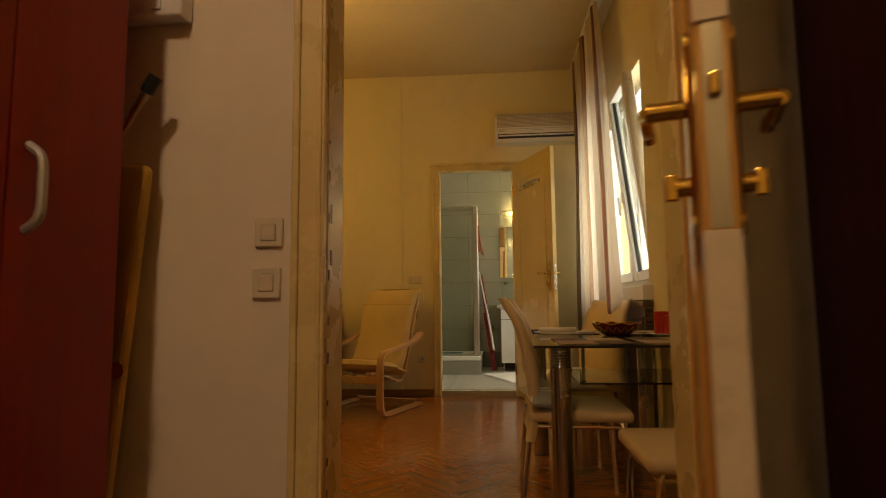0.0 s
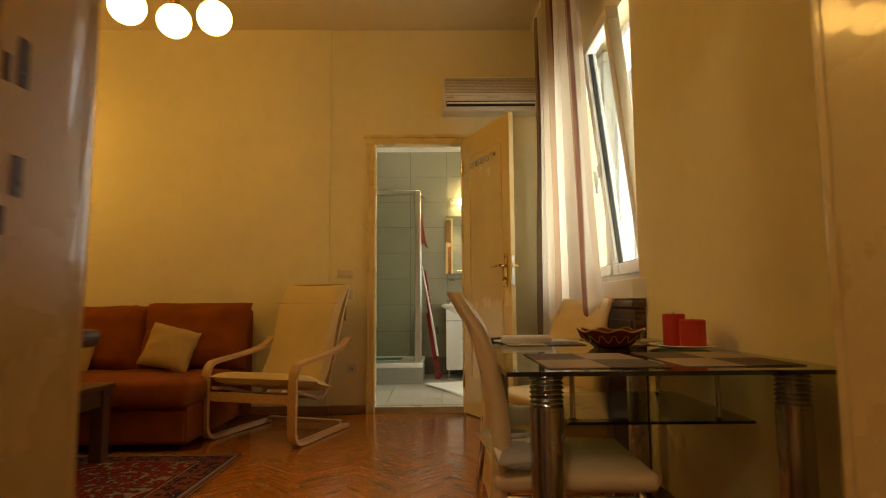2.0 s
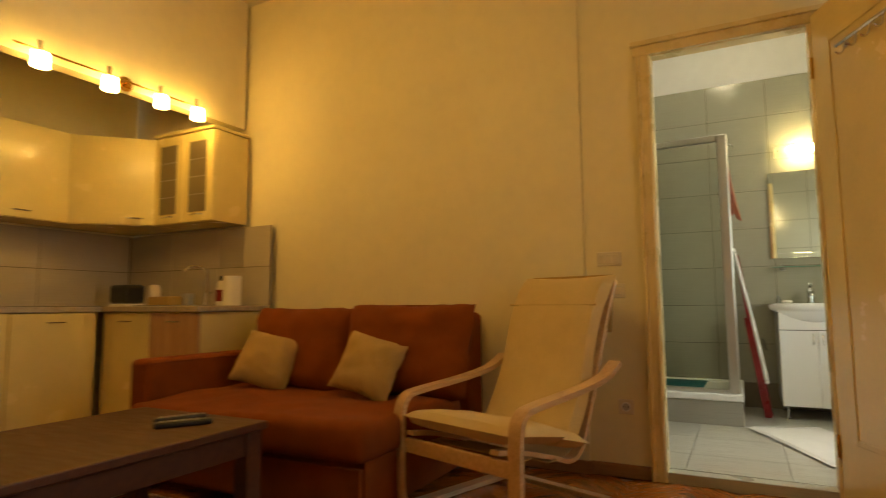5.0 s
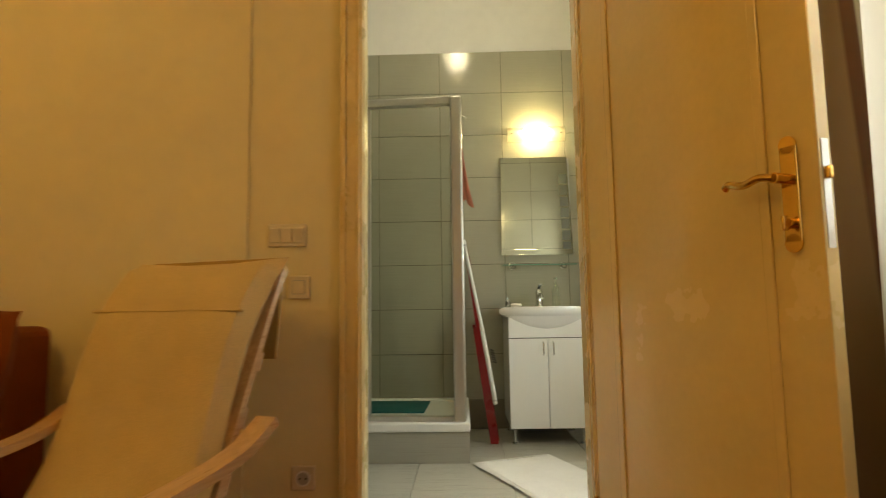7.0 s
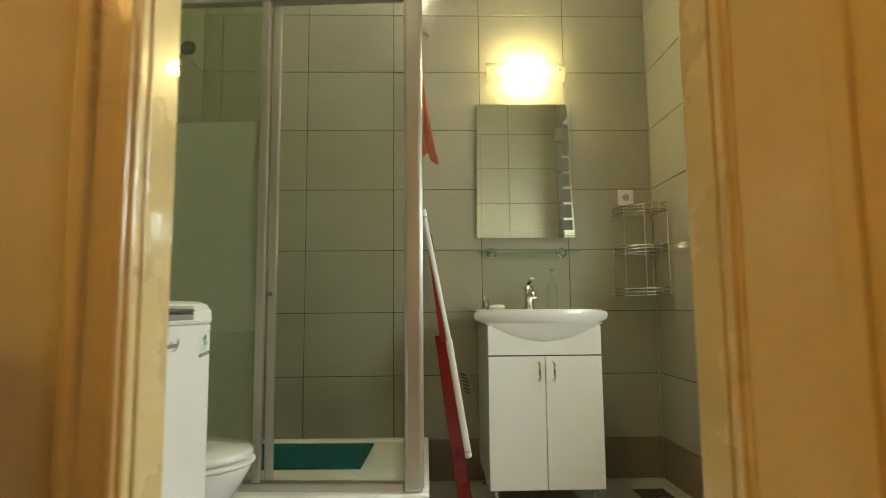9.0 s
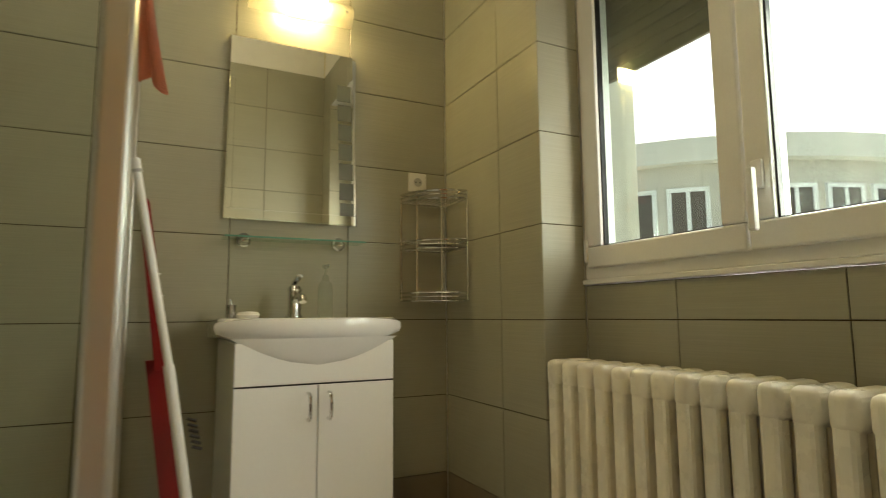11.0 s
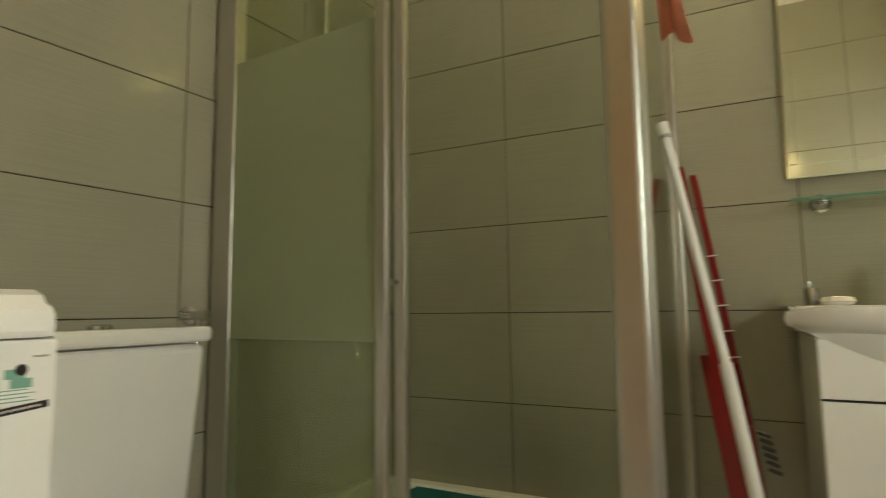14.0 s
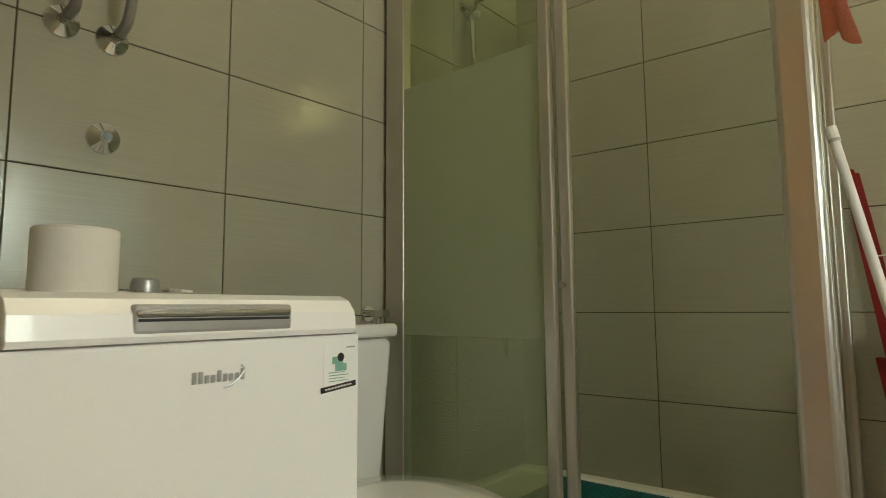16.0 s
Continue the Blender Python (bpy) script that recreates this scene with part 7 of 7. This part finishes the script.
def drying_rack():
    """A folded rack of white tubes and red laths leaning on the shower glass."""
    dr = thing("drying_rack", at(0.15, 6.94, ZB), "folded red and white drying rack leaning on the shower glass", "drying rack")

    def lath(p, q, w, d):
        bm = bmesh.new()
        rows = [[bm.verts.new((x + i * w, y + j * d, z)) for i, j in ((-1, -1), (1, -1), (1, 1), (-1, 1))] for x, y, z in (p, q)]
        for k in range(4):
            bm.faces.new((rows[0][k], rows[0][(k + 1) % 4], rows[1][(k + 1) % 4], rows[1][k]))
        bm.faces.new(rows[0][::-1])
        bm.faces.new(rows[1])
        bmesh.ops.bevel(bm, geom=bm.edges[:], offset=0.002, segments=2, affect="EDGES", clamp_overlap=True)
        return bm
    top, bend, end = Vector((-0.016, 6.80, 1.266)), Vector((0.080, 6.773, 0.76)), Vector((0.151, 6.74, 0.316))
    tube = part("tube", C(tuple(top), tuple(bend), 0.010), WHITEPLASTIC, dr, "white enamelled tube", world=True)
    part("cap", C(tuple(top - (bend - top) * 0.005), tuple(top + (bend - top) * 0.05), 0.012), WHITEPLASTIC, tube, world=True)
    part("cap_band", C(tuple(top + (bend - top) * 0.05), tuple(top + (bend - top) * 0.065), 0.0122), GREYPLASTIC, tube, world=True)
    part("sleeve", C(tuple(bend), tuple(end), 0.013, bev=0.003), WHITEPLASTIC, tube, world=True)
    part("tip", C(tuple(end + (bend - end) * 0.045), tuple(end + (bend - end) * 0.055), 0.0133), GREYPLASTIC, tube, world=True)
    part("lath", lath((0.052, 6.87, 0.765), (0.150, 6.935, ZB + 0.001), 0.024, 0.012), RED, dr, "wide dark red lacquered lath", world=True)
    part("lath", lath((0.004, 7.345, 1.262), (0.112, 7.28, 0.55), 0.0095, 0.008), RED, dr, "narrow dark red lath", world=True)
    part("lath", lath((0.006, 6.86, 1.18), (0.062, 6.842, 0.74), 0.012, 0.009), RED, dr, "narrow dark red lath", world=True)
    part("foot_bar", lath((0.112, 7.28, 0.55), (0.175, 7.02, ZB + 0.001), 0.0095, 0.008), RED, dr, world=True)
    for k in range(5):
        p = Vector((0.004, 7.345, 1.262)).lerp(Vector((0.112, 7.28, 0.55)), 0.35 + 0.1 * k)
        part("peg", C((p.x - 0.012, p.y - 0.011, p.z), (p.x + 0.016, p.y - 0.011, p.z + 0.003), 0.002, n=8), WHITEPLASTIC, dr, world=True)
    for k in range(6):
        part("spring", C((0.128 + 0.003 * k, 6.82, 0.62 - 0.014 * k), (0.152 + 0.003 * k, 6.82, 0.612 - 0.014 * k), 0.004, n=8), BLACK, dr, world=True)


drying_rack()


def towel():
    to = thing("towel", at(0.0, 6.95, 2.0), "pink terry cloth hanging from the shower rail", "towel")
    bm, g, n, k = bmesh.new(), {}, 18, 24
    for i in range(n + 1):
        for j in range(k + 1):
            s, t = i / n, j / k
            wide = 0.15 + 0.85 * t ** 1.6
            x = -0.03 + 0.038 * t ** 2.2 + (s - 0.5) * 0.075 * wide + 0.010 * math.sin(s * 13 + t * 2) * t
            y = 6.95 - (s - 0.5) * 0.09 * wide + 0.008 * math.cos(s * 11)
            z = 2.065 - t * (0.50 + 0.07 * s + 0.02 * math.sin(s * 9))
            g[i, j] = bm.verts.new((max(x, -0.036), y, z))
    for i in range(n):
        for j in range(k):
            bm.faces.new((g[i, j], g[i + 1, j], g[i + 1, j + 1], g[i, j + 1]))
    bmesh.ops.solidify(bm, geom=bm.faces[:], thickness=0.006)
    part("cloth", bm, PINK, to, world=True, smooth=70)
    part("hook", T([(SX, 6.95, 2.056), (SX + 0.03, 6.95, 2.085), (0.01, 6.95, 2.075), (0.012, 6.95, 2.05)], 0.004, 8, 4), CHROME, to, world=True)


towel()


def bath_floor_things():
    bm = pad(0.95, 0.46, 0.016, 22, 14, 0.25)
    rg = thing("bath_rug", at(0.405, 6.13, ZB + 0.009, -66.8), "white cotton bath mat with rounded corners on the tiles", "bath mat")
    part("mat", bm, WHITERUG, rg)
    part("edge_stitch", T([(-0.45, -0.205, 0.005), (0.45, -0.205, 0.005), (0.45, 0.205, 0.005), (-0.45, 0.205, 0.005), (-0.45, -0.205, 0.005)], 0.003, 6), WHITERUG, rg)
    dn = thing("floor_drain", at(0.99, 7.12, ZB), "square steel floor drain in the tiles", "floor drain")
    part("grate", B(-0.07, 0.07, -0.07, 0.07, 0.0, 0.004, 0.001), STEEL, dn)
    for k in range(5):
        part("slot", B(-0.05, 0.05, -0.045 + 0.02 * k, -0.038 + 0.02 * k, 0.004, 0.0046), BLACK, dn)
    pp = thing("pipe_hole", at(BX1 - 0.001, 6.86, ZB), "broken tile around a waste pipe at the floor", "pipe")
    part("opening", B(-0.004, 0.0, -0.07, 0.06, 0.0, 0.16), BLACK, pp, "dark rough opening")
    part("pipe", T([(-0.01, 0, 0.11), (-0.03, 0.005, 0.10), (-0.035, 0.01, 0.0)], 0.016, 10, 4), GREYPLASTIC, pp)


bath_floor_things()


# ---- Outside ----
def outside():
    pier = thing("stone_pier", at(3.0, 8.5, -9), "rough pale stone corner of the neighbouring house", "building")
    part("wall", B(2.95, 3.06, 8.15, 9.0, -9.0, 14.0, 0.02), STONE, pier, world=True)
    hs = thing("apartment_building", at(13, 17, -9), "grey rendered apartment house with a rounded corner across the street", "building")
    cx, cy, r = 15.0, 18.5, 7.0

    def drum(rad, z0, z1, n=48):
        return L([(rad, z0), (rad, z1)], n, (cx, cy, 0))
    part("wall", drum(r, -9.0, 4.0), FACADE, hs, world=True)
    for z in (-7.0, -4.0, -1.0):
        part("floor_band", drum(r + 0.22, z + 0.25, z + 0.95), FACADELIGHT, hs, world=True)
        part("cornice", drum(r + 0.34, z + 0.95, z + 1.08), FACADELIGHT, hs, world=True)
    part("roof_parapet", drum(r + 0.3, 4.0, 4.5), FACADELIGHT, hs, world=True)
    for z in (-6.0, -3.0, 0.0, 2.2):
        for k in range(14):
            a = radians(165 + 8.5 * k)
            m = Matrix.Translation((cx + r * math.cos(a), cy + r * math.sin(a), z)) @ pose(0, 0, 0, 0, 0, math.degrees(a) + 90)
            w = part("window", turned(together(B(-0.42, 0.42, -0.06, 0.05, 0.0, 0.09), B(-0.42, 0.42, -0.06, 0.05, 1.21, 1.3), B(-0.42, -0.33, -0.06, 0.05, 0.09, 1.21), B(0.33, 0.42, -0.06, 0.05, 0.09, 1.21), B(-0.04, 0.04, -0.06, 0.05, 0.09, 1.21)), m), PVC, hs, world=True)
            part("pane", turned(B(-0.33, 0.33, -0.03, 0.04, 0.09, 1.21), m), SHUTTERPANE, w, world=True)


SHUTTERPANE = plain("dark_window_glass", (0.10, 0.075, 0.06), 0.2, var=0.2, scale=3)
outside()


# ---- Herringbone parquet, laid last ----
def parquet():
    n, w = 6, 0.058
    length = n * w
    me = bpy.data.meshes.new("parquet_block")
    c, d, g = 0.0008, 0.011, 0.0004
    x1, y1 = length - g, w - g
    base = [(0, 0), (x1, 0), (x1, y1), (0, y1)]
    top = [(c, c), (x1 - c, c), (x1 - c, y1 - c), (c, y1 - c)]
    v = [(x, y, -d) for x, y in base] + [(x, y, -c) for x, y in base] + [(x, y, 0) for x, y in top]
    f = [(8, 9, 10, 11)] + [(a + 4, (a + 1) % 4 + 4, (a + 1) % 4 + 8, a + 8) for a in range(4)] + [(a, (a + 1) % 4, (a + 1) % 4 + 4, a + 4) for a in range(4)]
    me.from_pydata(v, [], f)
    me.materials.append(PARQUET)
    spin = pose(0, 0, 0, 0, 0, 45)
    near, far = [], []
    for i in range(-170, 170):
        for j in range(-22, 22):
            for kind in (0, 1):
                u, q = i * w + 2 * length * j, i * w
                m = Matrix.Translation((u, q, 0)) if kind == 0 else Matrix.Translation((u + length + w, q - length + w, 0)) @ pose(0, 0, 0, 0, 0, 90)
                m = spin @ m
                mid = m @ Vector((length / 2, w / 2, 0))
                if not (-4.35 < mid.x < 1.14 and 1.13 < mid.y < 5.24) or (mid.x < -3.1 and mid.y < 2.6):
                    continue
                m = m @ Matrix.Translation((0, 0, random.uniform(-0.0004, 0.0004))) @ pose(0, 0, 0, random.uniform(-0.12, 0.12), random.uniform(-0.05, 0.05), 0)
                (near if abs(mid.x + 0.25) < 0.78 and 2.25 < mid.y < 5.25 else far).append(m)
    for m in near[:300]:
        ob = new("parquet_block", me)
        ob.matrix_basis = m
        ob.parent = floor
    verts, faces = [], []
    for m in near[300:] + far:
        k = len(verts)
        verts += [tuple(m @ Vector(p)) for p in v]
        faces += [tuple(a + k for a in q) for q in f]
    rest = bpy.data.meshes.new("parquet_field")
    rest.from_pydata(verts, [], faces)
    rest.materials.append(PARQUET)
    ob = new("parquet_field", rest)
    ob.parent = floor
    tagged(ob, "glossy oak herringbone parquet", kind="stuff")


parquet()
solid("floor_hall", B(-1.3, 1.3, -2.3, 1.13, -0.011, -0.001), BROWNWOOD, "brown worn hall floor", "floor", "structure", smooth=0)
